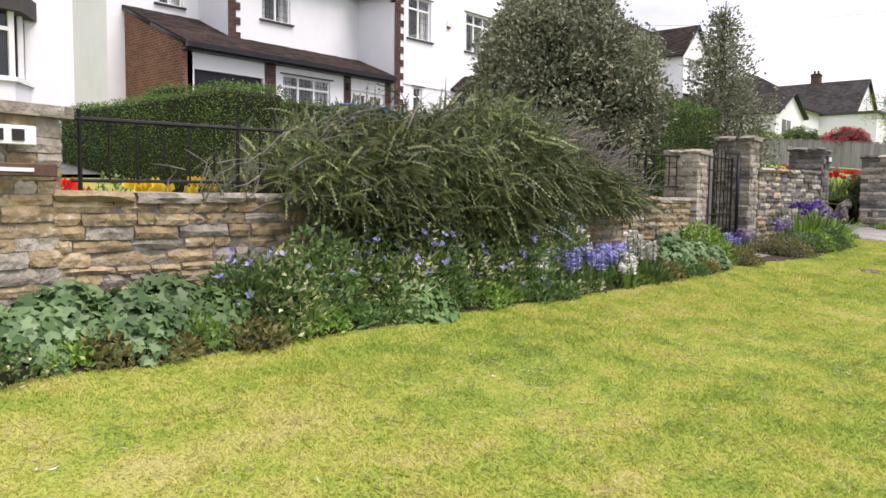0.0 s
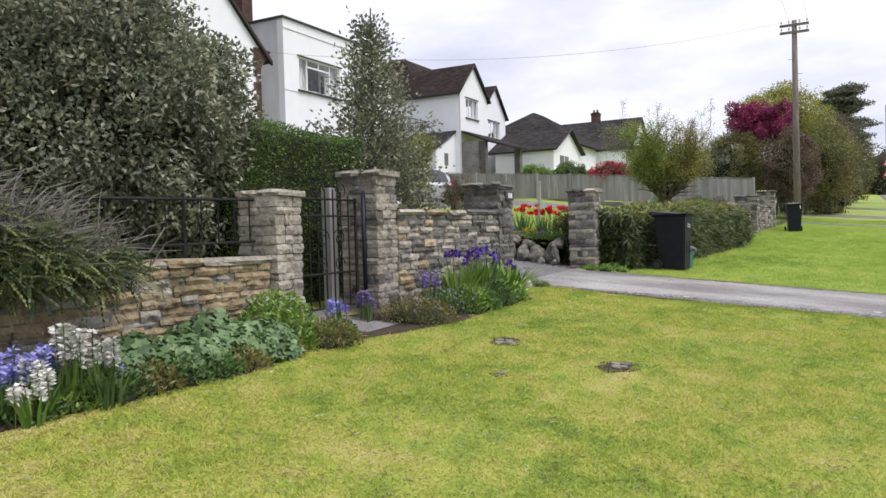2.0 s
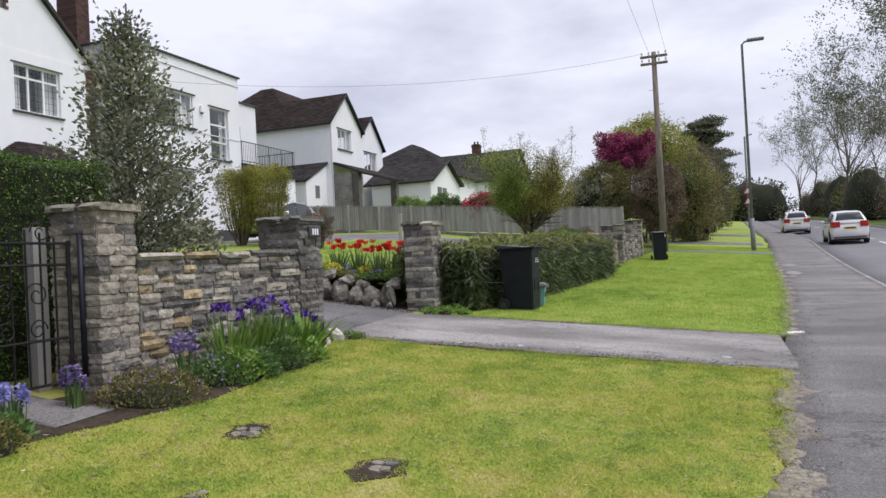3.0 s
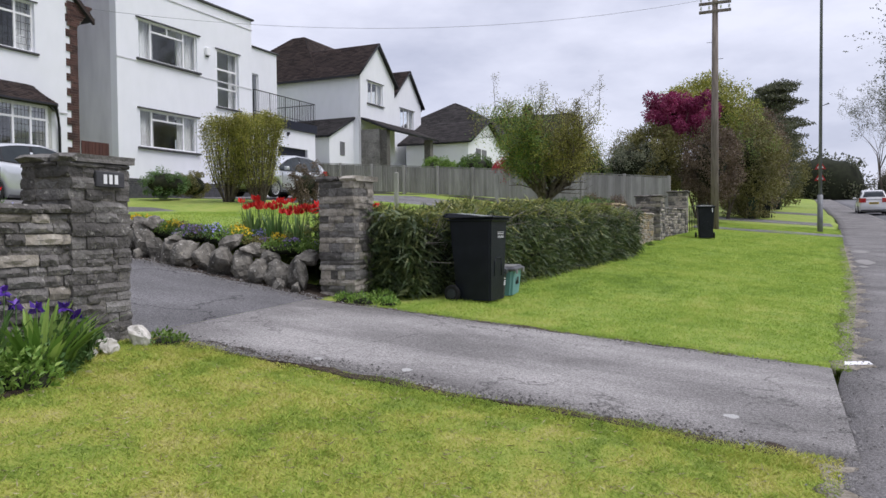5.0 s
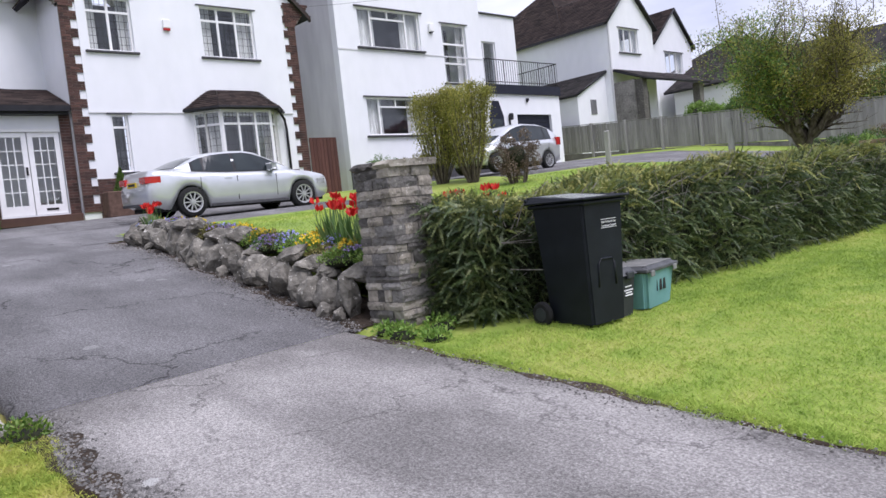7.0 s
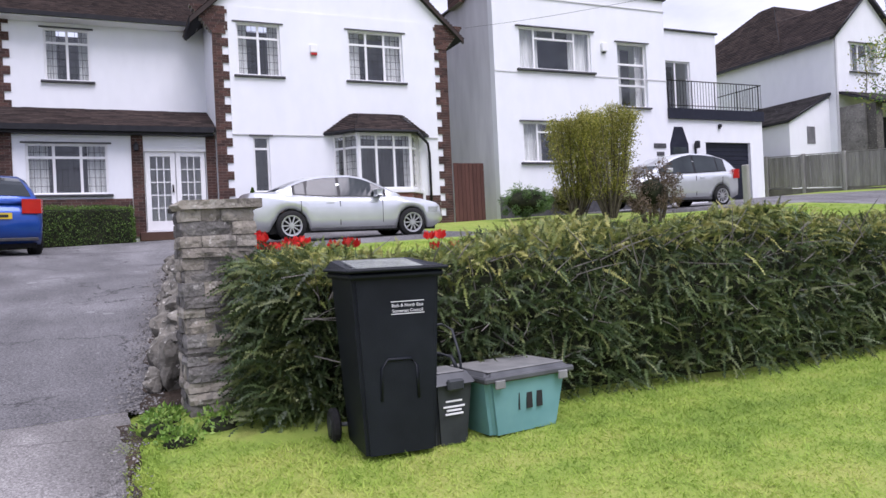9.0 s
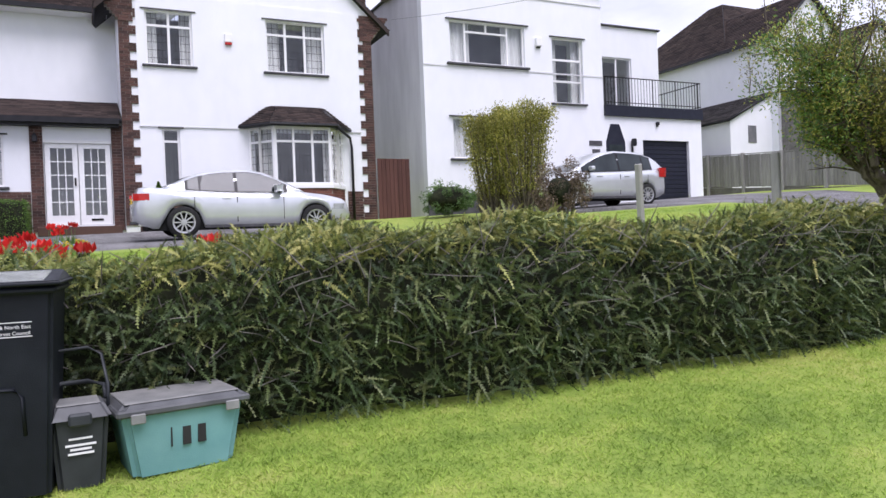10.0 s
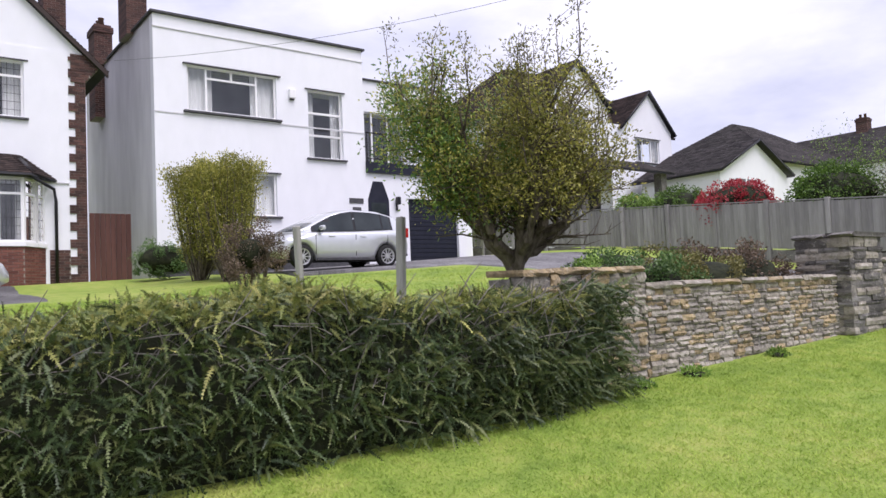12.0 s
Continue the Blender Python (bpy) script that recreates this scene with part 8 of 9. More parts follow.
def mound(name, x, y, r, h, material, label, n=900, size=0.045, big=False, flower=None, nf=0, fsize=0.022, ry=None, category="plant", group=""):
    """A low plant: leaves over a soft mound, larger lobed ones where big, with flowers where given."""
    t = thing(name, label, category, (x, y, zed(x, y)), group)
    px, py, q = disc(n, x, y, r, ry)
    z = land(px, py) + h * np.sqrt(np.maximum(0.02, 1 - q ** 2)) * RNG.uniform(0.35, 1.03, n)
    P = np.stack([px, py, z], 1)
    N = np.stack([(px - x) / r * 0.7 + 0.25, (py - y) / (ry or r) * 0.7, np.full(n, 0.75)], 1) + RNG.normal(size=(n, 3)) * 0.3
    if big:
        lobed("foliage", P, N, RNG.uniform(0.7, 1.2, n) * size, material, t)
    else:
        leaves("foliage", P, N + RNG.normal(size=(n, 3)) * 0.5, RNG.uniform(0.7, 1.3, n) * size, size * 0.5, material, t)
    # Near-black lump under the leaves, put in as their shade.
    lump("shaded_base", (x, y, zed(x, y)), (r * 0.78, (ry or r) * 0.78, h * 0.48), SHADE_CORE, t, 0.2, 2, zed(x, y) - 0.05)
    if flower is not None:
        fx, fy, q = disc(nf, x, y, r * 0.95, (ry or r) * 0.95)
        z = land(fx, fy) + h * np.sqrt(np.maximum(0.05, 1 - q ** 2)) * RNG.uniform(0.85, 1.12, nf) + 0.01
        flower_heads("blossom", np.stack([fx, fy, z], 1), fsize, flower, t)
    return t


def strap(name, x, y, r, h, material, label, n=60, w=0.018, flowers=None, nf=8, kind_="spike", fh=1.1, category="plant", lean=0.35, group=""):
    """A clump of strap leaves with flower stems."""
    t = thing(name, label, category, (x, y, zed(x, y)), group)
    V, F = [], []
    for k in range(n):
        a, q = random.uniform(0, 6.28), math.sqrt(random.random())
        bx_, by_ = x + math.cos(a) * q * r * 0.6, y + math.sin(a) * q * r * 0.6
        L = h * random.uniform(0.6, 1.1)
        d = Vector((math.cos(a), math.sin(a), 0)) * q * lean * L * random.uniform(0.5, 1.6)
        sd = Vector((-math.sin(a + random.uniform(-1, 1)), math.cos(a), 0)).normalized() * w / 2
        o = Vector((bx_, by_, zed(bx_, by_) - 0.01))
        b = len(V)
        for s_, ww in ((0, 1), (0.4, 1.1), (0.75, 0.8), (1.0, 0.05)):
            c = o + d * s_ ** 1.8 + Vector((0, 0, L * s_ * (1 - 0.25 * lean * q * s_)))
            V += [c - sd * ww, c + sd * ww]
        F += [(b, b + 1, b + 3, b + 2), (b + 2, b + 3, b + 5, b + 4), (b + 4, b + 5, b + 7, b + 6)]
    faces("strap_leaves", [list(v) for v in V], F, material, t)
    if flowers is not None:
        bm = bmesh.new()
        C, D = [], []
        for k in range(nf):
            a, q = random.uniform(0, 6.28), math.sqrt(random.random())
            fx, fy = x + math.cos(a) * q * r * 0.8, y + math.sin(a) * q * r * 0.8
            g0 = zed(fx, fy)
            H = h * fh * random.uniform(0.8, 1.1)
            tube(bm, [(fx, fy, g0), (fx + 0.01, fy, g0 + H * 0.6), (fx + random.uniform(-0.02, 0.02), fy, g0 + H)], 0.0035, 4)
            if kind_ == "spike":
                for j in range(44):
                    s_ = random.uniform(0.58, 1.0)
                    an = random.uniform(0, 6.28)
                    C.append((fx, fy, g0 + H * s_))
                    D.append((math.cos(an), math.sin(an), random.uniform(-0.3, 0.5)))
            elif kind_ == "tulip":
                for j in range(6):
                    an = j * 1.047 + random.uniform(-0.1, 0.1)
                    C.append((fx + 0.018 * math.cos(an), fy + 0.018 * math.sin(an), g0 + H - 0.01))
                    D.append((math.cos(an) * 0.35, math.sin(an) * 0.35, 1.0))
            else:
                for j in range(14):
                    an = j * 0.698 + (0.3 if j > 8 else 0)
                    C.append((fx, fy, g0 + H))
                    D.append((math.cos(an), math.sin(an), 0.9 if j % 3 == 0 else -0.55))
        part("stalk", bm, L_MID, t)
        sz = {"spike": 0.046, "tulip": 0.085, "iris": 0.060}[kind_]
        leaves("blossom", np.array(C), np.array(D) + RNG.normal(size=(len(C), 3)) * 0.12, sz, sz * (0.65 if kind_ != "spike" else 0.5), flowers, t, fold=0.15)
    return t


def bed_edge(y):
    return float(np.interp(y, [-2, 1.15, 2.4, 3.9, 4.9, 6.3, 7.4, 8.3, 9.0, 10.2, 11.8, 12.6], [-4.1, -3.72, -3.50, -3.40, -3.25, -3.12, -2.95, -3.05, -2.90, -2.62, -2.66, -3.1]))


def wall_x(y):
    return float(np.interp(y, [-3, 1.7, 8.7, 10.3, 12.6, 13.2], [-4.85, -4.33, -3.60, -3.45, -3.26, -3.2]))


yb = np.concatenate([np.arange(-1.5, 8.85, 0.15), np.arange(9.0, 12.5, 0.15)])
tagged(strip("flower_bed", yb, lambda y: np.array([wall_x(v) - 0.1 for v in y]), lambda y: np.array([bed_edge(v) for v in y]) + soft_edge(y, 3, 0.04), lambda x, y: land(x, y) + 0.015, SOIL, label="dark soil of the flower bed under the wall"), category="flower bed", kind="structure")
cross_strip("gate_path", -4.3, -3.02, 9.12, 9.60, PAVE, "grey stone slab path before the garden gate", lift=0.02, nx=12, wob=0.03, category="path")

rp = random.Random(17)
# low mixed edging, all along the bed
for k in range(34):
    y = 0.7 + k * 0.245
    e, w = bed_edge(y), wall_x(y)
    x = e - 0.13 + rp.uniform(-0.05, 0.03)
    m_, lab = rp.choice(((L_MID, "low green edging plant in the flower bed"), (L_OLIVE, "low olive edging plant in the flower bed"), (L_VARIEG, "variegated periwinkle in the flower bed"), (L_FRESH, "low light green plant in the flower bed"), (L_MID, "low green edging plant in the flower bed")))
    mound("edging_plant", x, y, rp.uniform(0.16, 0.24), rp.uniform(0.12, 0.20), m_, lab, 520, 0.046, False, P_BLUE if rp.random() < 0.25 else None, 3, group="edging plants")
# periwinkle bank up to the wall
for k in range(20):
    y = 2.55 + k * 0.165
    w = wall_x(y)
    f_ = P_BLUE if k % 2 == 0 or y > 3.2 else None
    mound("periwinkle_plant", w + 0.24 + rp.uniform(0, 0.25), y, rp.uniform(0.24, 0.32), rp.uniform(0.42, 0.66), L_VARIEG if k % 3 else L_MID, "variegated periwinkle with blue flowers under the wall", 1000, 0.052, False, f_, 11, 0.034, group="periwinkles")
# broad-leaved clumps
for (x, y, r, h, m_) in ((-3.85, 0.8, 0.25, 0.26, L_MID), (-3.92, 1.35, 0.26, 0.30, L_BLUEG), (-3.84, 1.85, 0.30, 0.32, L_BLUEG), (-3.82, 2.3, 0.27, 0.28, L_MID), (-3.52, 3.75, 0.26, 0.26, L_MID), (-3.40, 6.75, 0.28, 0.26, L_BLUEG), (-3.28, 7.2, 0.30, 0.30, L_BLUEG), (-3.26, 7.7, 0.30, 0.28, L_BLUEG), (-3.45, 6.95, 0.26, 0.28, L_BLUEG), (-3.36, 7.45, 0.30, 0.32, L_BLUEG), (-3.2, 7.95, 0.27, 0.28, L_BLUEG), (-3.5, 7.7, 0.26, 0.34, L_BLUEG), (-4.02, 1.6, 0.28, 0.36, L_BLUEG), (-3.98, 2.1, 0.26, 0.36, L_BLUEG)):
    mound("geranium_plant", x, y, r, h, m_, "broad-leaved grey-green geranium clump in the bed", 480, 0.056, True, group="geraniums")
mound("fern_plant", -3.38, 8.3, 0.34, 0.42, L_FRESH, "bright green feathery plant beside the gate pillar", 900, 0.06)
mound("herb_mound", -3.05, 8.55, 0.28, 0.20, L_OLIVE, "low olive green mound beside the gate path", 1100, 0.03)
mound("catmint_mound", -3.0, 9.95, 0.40, 0.24, L_OLIVE, "low grey-green mound with lilac flowers", 1300, 0.032, False, P_LILAC, 25, 0.016)
mound("catmint_mound", -2.92, 10.65, 0.30, 0.26, L_MID, "low grey-green mound with lilac flowers", 1000, 0.035, False, P_LILAC, 30, 0.018)
strap("iris_clump", -2.96, 12.05, 0.30, 0.46, L_FRESH, "clump of broad sword-leaved irises with dark purple flowers", 70, 0.045, P_PURPLE, 3, "iris", 1.1, lean=0.75, group="irises")
for (x, y) in ((-3.42, 5.35), (-3.48, 5.75), (-3.35, 6.0), (-3.32, 6.25), (-3.3, 5.6)):
    strap("bluebell_clump", x, y, 0.20, 0.30, L_MID, "bluebell clump with violet-blue spikes", 60, 0.016, P_BLUE, 9, "spike", 1.15, group="bluebells")
for (x, y, n, h) in ((-3.24, 6.34, 9, 0.36), (-3.16, 6.1, 7, 0.26), (-3.2, 6.5, 6, 0.30)):
    strap("white_hyacinth", x, y, 0.10, h, L_FRESH, "tall white flower spikes in the bed", 26, 0.016, P_WHITE, n, "spike", 1.3, group="white hyacinths")
strap("white_bluebell", -3.12, 6.02, 0.12, 0.22, L_FRESH, "white bluebells with pale green leaves", 50, 0.016, P_WHITE, 4, "spike", 1.1)
strap("white_bluebell", -3.42, 5.05, 0.10, 0.28, L_FRESH, "white bluebells with pale green leaves", 30, 0.016, P_WHITE, 3, "spike", 1.1)
strap("strap_plant", -3.08, 6.45, 0.16, 0.22, L_MID, "arching strap-leaved clump at the bed edge", 70, 0.02)
strap("bluebell_clump", -3.33, 9.05, 0.12, 0.26, L_MID, "bluebell clump by the gate", 25, 0.014, P_BLUE, 5, "spike", 1.1)
strap("bluebell_clump", -3.32, 9.55, 0.12, 0.26, L_MID, "bluebell clump by the gate", 25, 0.014, P_LILAC, 5, "spike", 1.1)
strap("bluebell_clump", -3.15, 10.5, 0.14, 0.36, L_MID, "bluebell clump under the wall", 25, 0.014, P_LILAC, 5, "spike", 1.2)
for (x, y) in ((-3.10, 11.05), (-3.08, 11.4), (-3.05, 11.7)):
    strap("iris_clump", x, y, 0.22, 0.52, L_FRESH if y < 11.6 else L_MID, "clump of sword-leaved irises with dark purple flowers", 60, 0.030, P_PURPLE, 4, "iris", 1.12, group="irises")
strap("iris_clump", -2.95, 12.35, 0.12, 0.34, L_MID, "small iris with dark purple flowers", 20, 0.026, P_PURPLE, 2, "iris", 1.1)
# weeds at the foot of walls and pillars
for (x, y) in ((-2.95, 13.12), (-3.0, 15.8), (-2.75, 15.75), (-2.5, 15.85), (-2.7, 16.1), (-1.75, 27.0), (-1.7, 28.5), (-1.75, 26.2)):
    mound("weed_tuft", x, y, rp.uniform(0.10, 0.16), rp.uniform(0.07, 0.14), L_FRESH, "small weeds at the foot of the wall", 160, 0.04, group="weeds")

# ---- rockery ----
def rock_mesh(seed, sub=2):
    bm = bmesh.new()
    bmesh.ops.create_icosphere(bm, subdivisions=sub, radius=1)
    rr = random.Random(seed)
    o = Vector((rr.uniform(0, 50), rr.uniform(0, 50), rr.uniform(0, 50)))
    pl = [(Vector((rr.uniform(-1, 1), rr.uniform(-1, 1), rr.uniform(-0.6, 1))).normalized(), rr.uniform(0.45, 0.8)) for _ in range(12)]
    for v in bm.verts:
        for n_, d_ in pl:
            k = v.co.dot(n_) - d_
            if k > 0:
                v.co -= n_ * k * 0.9
        v.co *= 1 + 0.20 * noise.noise(v.co * 1.9 + o) + 0.14 * noise.noise(v.co * 4.3 + o)
    me = bpy.data.meshes.new("rock")
    bm.to_mesh(me)
    bm.free()
    return me


ROCKS = [rock_mesh(i, 3) for i in range(7)]


def rock(x, y, z, sx, sy, sz, material=None, rz=0, label="rough grey weathered rockery stone", group="rockery stones"):
    o = new("rock", ROCKS[rp.randrange(7)])
    if not o.data.materials:
        o.data.materials.append(ROCK)
    o.matrix_basis = pose(x, y, z, rp.uniform(-15, 15), rp.uniform(-15, 15), rz + rp.uniform(-30, 30)) @ Matrix.Diagonal((sx, sy, sz, 1))
    return tagged(o, label, "rock", group)


x = -3.62
while x > -11.3:
    w = rp.uniform(0.17, 0.30)
    y = 15.92 + 0.085 * (-3.3 - x) + rp.uniform(-0.05, 0.05) + max(0, -10 - x) * 0.3
    h = rp.uniform(0.22, 0.33) * (1 if x > -8.5 else 0.72)
    z = zed(x, y)
    rock(x - w * 0.6, y, z + h * 0.62, w * 0.78, 0.20, h * 0.95)
    if rp.random() < 0.75:
        rock(x - w * 0.3, y + 0.12, z + h * 1.45, w * 0.62, 0.18, h * 0.42)
    if rp.random() < 0.3:
        rock(x - w * 0.2, y - 0.16, z + 0.05, w * 0.35, 0.10, 0.09)
    x -= w * 1.28
for (x, y, s_) in ((-3.06, 12.98, 0.13), (-3.05, 12.66, 0.10), (-3.06, 12.52, 0.06)):
    o_ = rock(x, y, zed(x, y) + s_ * 0.45, s_, s_ * 0.9, s_ * 0.8, label="pale quartz stone at the foot of the pillar", group="pale stones")
    o_.data = o_.data.copy()
    o_.data.materials[0] = PALE_ROCK
# iris leaves and low plants along the bed's edge between the gates
for k in range(9):
    y = 10.75 + k * 0.21
    mound("edging_plant", bed_edge(y) - 0.14 + rp.uniform(-0.08, 0.02), y, rp.uniform(0.18, 0.26), rp.uniform(0.16, 0.30), rp.choice((L_FRESH, L_MID)), "low bright green edging plant in the flower bed", 520, 0.05, group="edging plants")
# rockery planting
for k in range(78):
    x = -3.6 - k * 0.097
    y = 16.25 + 0.085 * (-3.3 - x) + rp.uniform(-0.08, 0.25)
    m_, fl = rp.choice(((L_MID, P_BLUE), (L_OLIVE, None), (L_FRESH, P_YELL), (L_BLUEG, P_LILAC), (L_OLIVE, P_LILAC), (L_FRESH, None)))
    t_ = mound("alpine_plant", x, y, rp.uniform(0.14, 0.26), rp.uniform(0.10, 0.2), m_, "low alpine cushion plant among the rockery stones", 420, 0.036, False, fl, 60, 0.020, group="alpine plants")
    dz = float(lawn_z(x, y)) - zed(x, y) + 0.09
    t_.location.z += dz
def lifted(t_, dz):
    t_.location.z += dz
    return t_
for (x, y, n, r) in ((-4.15, 16.55, 9, 0.22), (-4.55, 16.6, 10, 0.24), (-5.0, 16.7, 8, 0.2), (-3.75, 16.75, 7, 0.16), (-3.55, 17.2, 5, 0.14), (-4.1, 16.95, 9, 0.22), (-4.0, 18.2, 6, 0.16)):
    lifted(strap("tulip_clump", x, y, r, 0.50, L_MID, "clump of tall bright red tulips", 30, 0.035, P_RED, n, "tulip", 1.12, "tulips", group="tulips"), float(lawn_z(x, y)) - zed(x, y) + 0.06)
for (x, y, n) in ((-10.45, 16.85, 7), (-10.7, 17.0, 5)):
    lifted(strap("tulip_clump", x, y, 0.16, 0.40, L_MID, "clump of bright red tulips at the drive's edge", 24, 0.035, P_RED, n, "tulip", 1.12, "tulips", group="tulips"), 0.1)
for (x, y, f_, n) in ((-5.3, 2.2, P_RED, 8), (-5.4, 2.75, P_YELL, 9), (-5.2, 3.0, P_YELL, 6), (-5.2, 4.2, P_RED, 6)):
    strap("tulip_clump", x, y, 0.2, 0.55, L_MID, "clump of garden tulips behind the railing", 26, 0.035, f_, n, "tulip", 1.15, "tulips", group="tulips")
mound("garden_shrub", -5.6, 4.0, 0.5, 0.85, L_OLIVE, "rounded olive shrub in the front garden", 1600, 0.05)
mound("garden_shrub", -5.7, 2.6, 0.3, 0.7, L_MID, "rounded green shrub in the front garden", 900, 0.05)
for (x, y, f_) in ((-4.6, 27.6, P_YELL), (-4.0, 27.9, P_YELL)):
    strap("daffodil_clump", x, y, 0.15, 0.45, L_MID, "yellow daffodils behind the stone wall", 22, 0.02, f_, 5, "tulip", 1.1, "daffodils")

# ---- iron railing and garden gate ----
rl_ = thing("iron_railing", "old black wrought iron railing on the stone wall", "railing", (-4.2, 5, 1.26))
for a, b in ((1.78, 8.48),):
    for z, r in ((1.70, 0.014), (1.34, 0.011)):
        bar("rail", (wall_x(a) - 0.14, a, z), (wall_x(b) - 0.14, b, z + 0.06), r, IRON, rl_, 6)
    y = a + 0.05
    k = 0
    while y < b:
        x = wall_x(y) - 0.14
        if k % 6 == 0:
            bar("post", (x, y, 1.2), (x, y, 1.74 + 0.008 * y), 0.014, IRON, rl_, 6)
        else:
            bar("upright", (x, y, 1.335 + 0.008 * y), (x, y, 1.69 + 0.009 * y), 0.007, IRON, rl_, 5)
        y += 0.165
        k += 1
gt = thing("garden_gate", "tall black wrought iron garden gate with scrolls, between stone pillars", "gate", (-3.62, 9.36, 0.8))
gz0 = zed(-3.6, 9.4) + 0.08
gx_ = -3.62
for y in (8.93, 9.80):
    bar("stile", (gx_, y, gz0), (gx_, y, 1.80), 0.016, IRON, gt, 6)
for z in (gz0 + 0.05, gz0 + 0.38, 1.62, 1.78):
    bar("cross_bar", (gx_, 8.93, z), (gx_, 9.80, z), 0.011, IRON, gt, 6)
for k in range(1, 7):
    y = 8.93 + 0.87 * k / 7
    bar("upright", (gx_, y, gz0 + 0.05), (gx_, y, 1.78 + 0.10 * math.sin(math.pi * k / 7)), 0.008, IRON, gt, 6)
def scroll(y, z, r, s_, turns=1.4):
    bm = bmesh.new()
    pts = []
    for k in range(26):
        a = k / 25 * turns * 2 * math.pi
        q = r * (1 - 0.75 * k / 25)
        pts.append((gx_ + 0.012, y + s_ * q * math.cos(a), z + q * math.sin(a)))
    tube(bm, pts, 0.006, 5)
    part("scroll", bm, IRON, gt)
for y, z, r, s_ in ((9.18, 1.86, 0.09, 1), (9.55, 1.86, 0.09, -1), (9.24, 1.40, 0.10, 1), (9.50, 1.40, 0.10, -1), (9.24, 1.15, 0.08, -1), (9.50, 1.15, 0.08, 1)):
    scroll(y, z, r, s_)
pw = boxed("gate_post", (-3.98, -3.88, 9.72, 9.84, 0.6, 1.92), WOOD_F)
tagged(pw, "grey wooden post behind the gate", "post")
bar("hanging_pole", (-3.56, 9.86, 0.75), (-3.56, 9.86, 1.85), 0.022, NAVY, gt, 8)

# ---- stone walls and pillars, stone by stone ----
def stone_mesh(seed):
    """A rough-hewn block: a knobbly front (towards -y), chipped corners, a plain back."""
    rr = random.Random(seed)
    bm = bmesh.new()
    nx, nz = 4, 2
    grid = []
    for k in range(nz + 1):
        row = []
        for i in range(nx + 1):
            x, z = i / nx - 0.5, k / nz - 0.5
            rim = i in (0, nx) or k in (0, nz)
            corner = i in (0, nx) and k in (0, nz)
            y = -0.5 + (0.10 if corner else 0.05 if rim else 0.0) + rr.uniform(-0.045, 0.045)
            x *= (0.985 if corner else 1.0)
            z *= (0.95 if corner else 1.0)
            row.append(bm.verts.new((x + rr.uniform(-1, 1) * 0.02, y, z + rr.uniform(-1, 1) * (0.03 if rim else 0.08))))
        grid.append(row)
    for k in range(nz):
        for i in range(nx):
            bm.faces.new((grid[k][i], grid[k][i + 1], grid[k + 1][i + 1], grid[k + 1][i]))
    ring = [*grid[0], *[r[-1] for r in grid[1:-1]], *grid[-1][::-1], *[r[0] for r in grid[-2:0:-1]]]
    back = [bm.verts.new((v.co.x * 0.98, 0.5, v.co.z * 0.98)) for v in ring]
    m = len(ring)
    for i in range(m):
        bm.faces.new((ring[(i + 1) % m], ring[i], back[i], back[(i + 1) % m]))
    bm.faces.new(back[::-1])
    bmesh.ops.recalc_face_normals(bm, faces=bm.faces)
    bmesh.ops.triangulate(bm, faces=bm.faces)
    me = bpy.data.meshes.new("stone")
    bm.to_mesh(me)
    bm.free()
    return me


def stone_set(material):
    out = [stone_mesh(i) for i in range(12)]
    for me in out:
        me.materials.append(material)
    return out


SETS = {"pale": stone_set(STONE), "honey": stone_set(STONE_Y), "dark": stone_set(STONE_D)}
rs = random.Random(99)


def put_stone(parent, m, sx, sy, sz, sets):
    me = SETS[rs.choice(sets)][rs.randrange(12)]
    o = link("stone", me, None, parent)
    o.matrix_basis = m @ pose(0, 0, 0, rs.uniform(-1.2, 1.2), rs.uniform(-1.0, 1.0), rs.uniform(-1.6, 1.6)) @ Matrix.Diagonal((sx, sy, sz, 1))
    return o


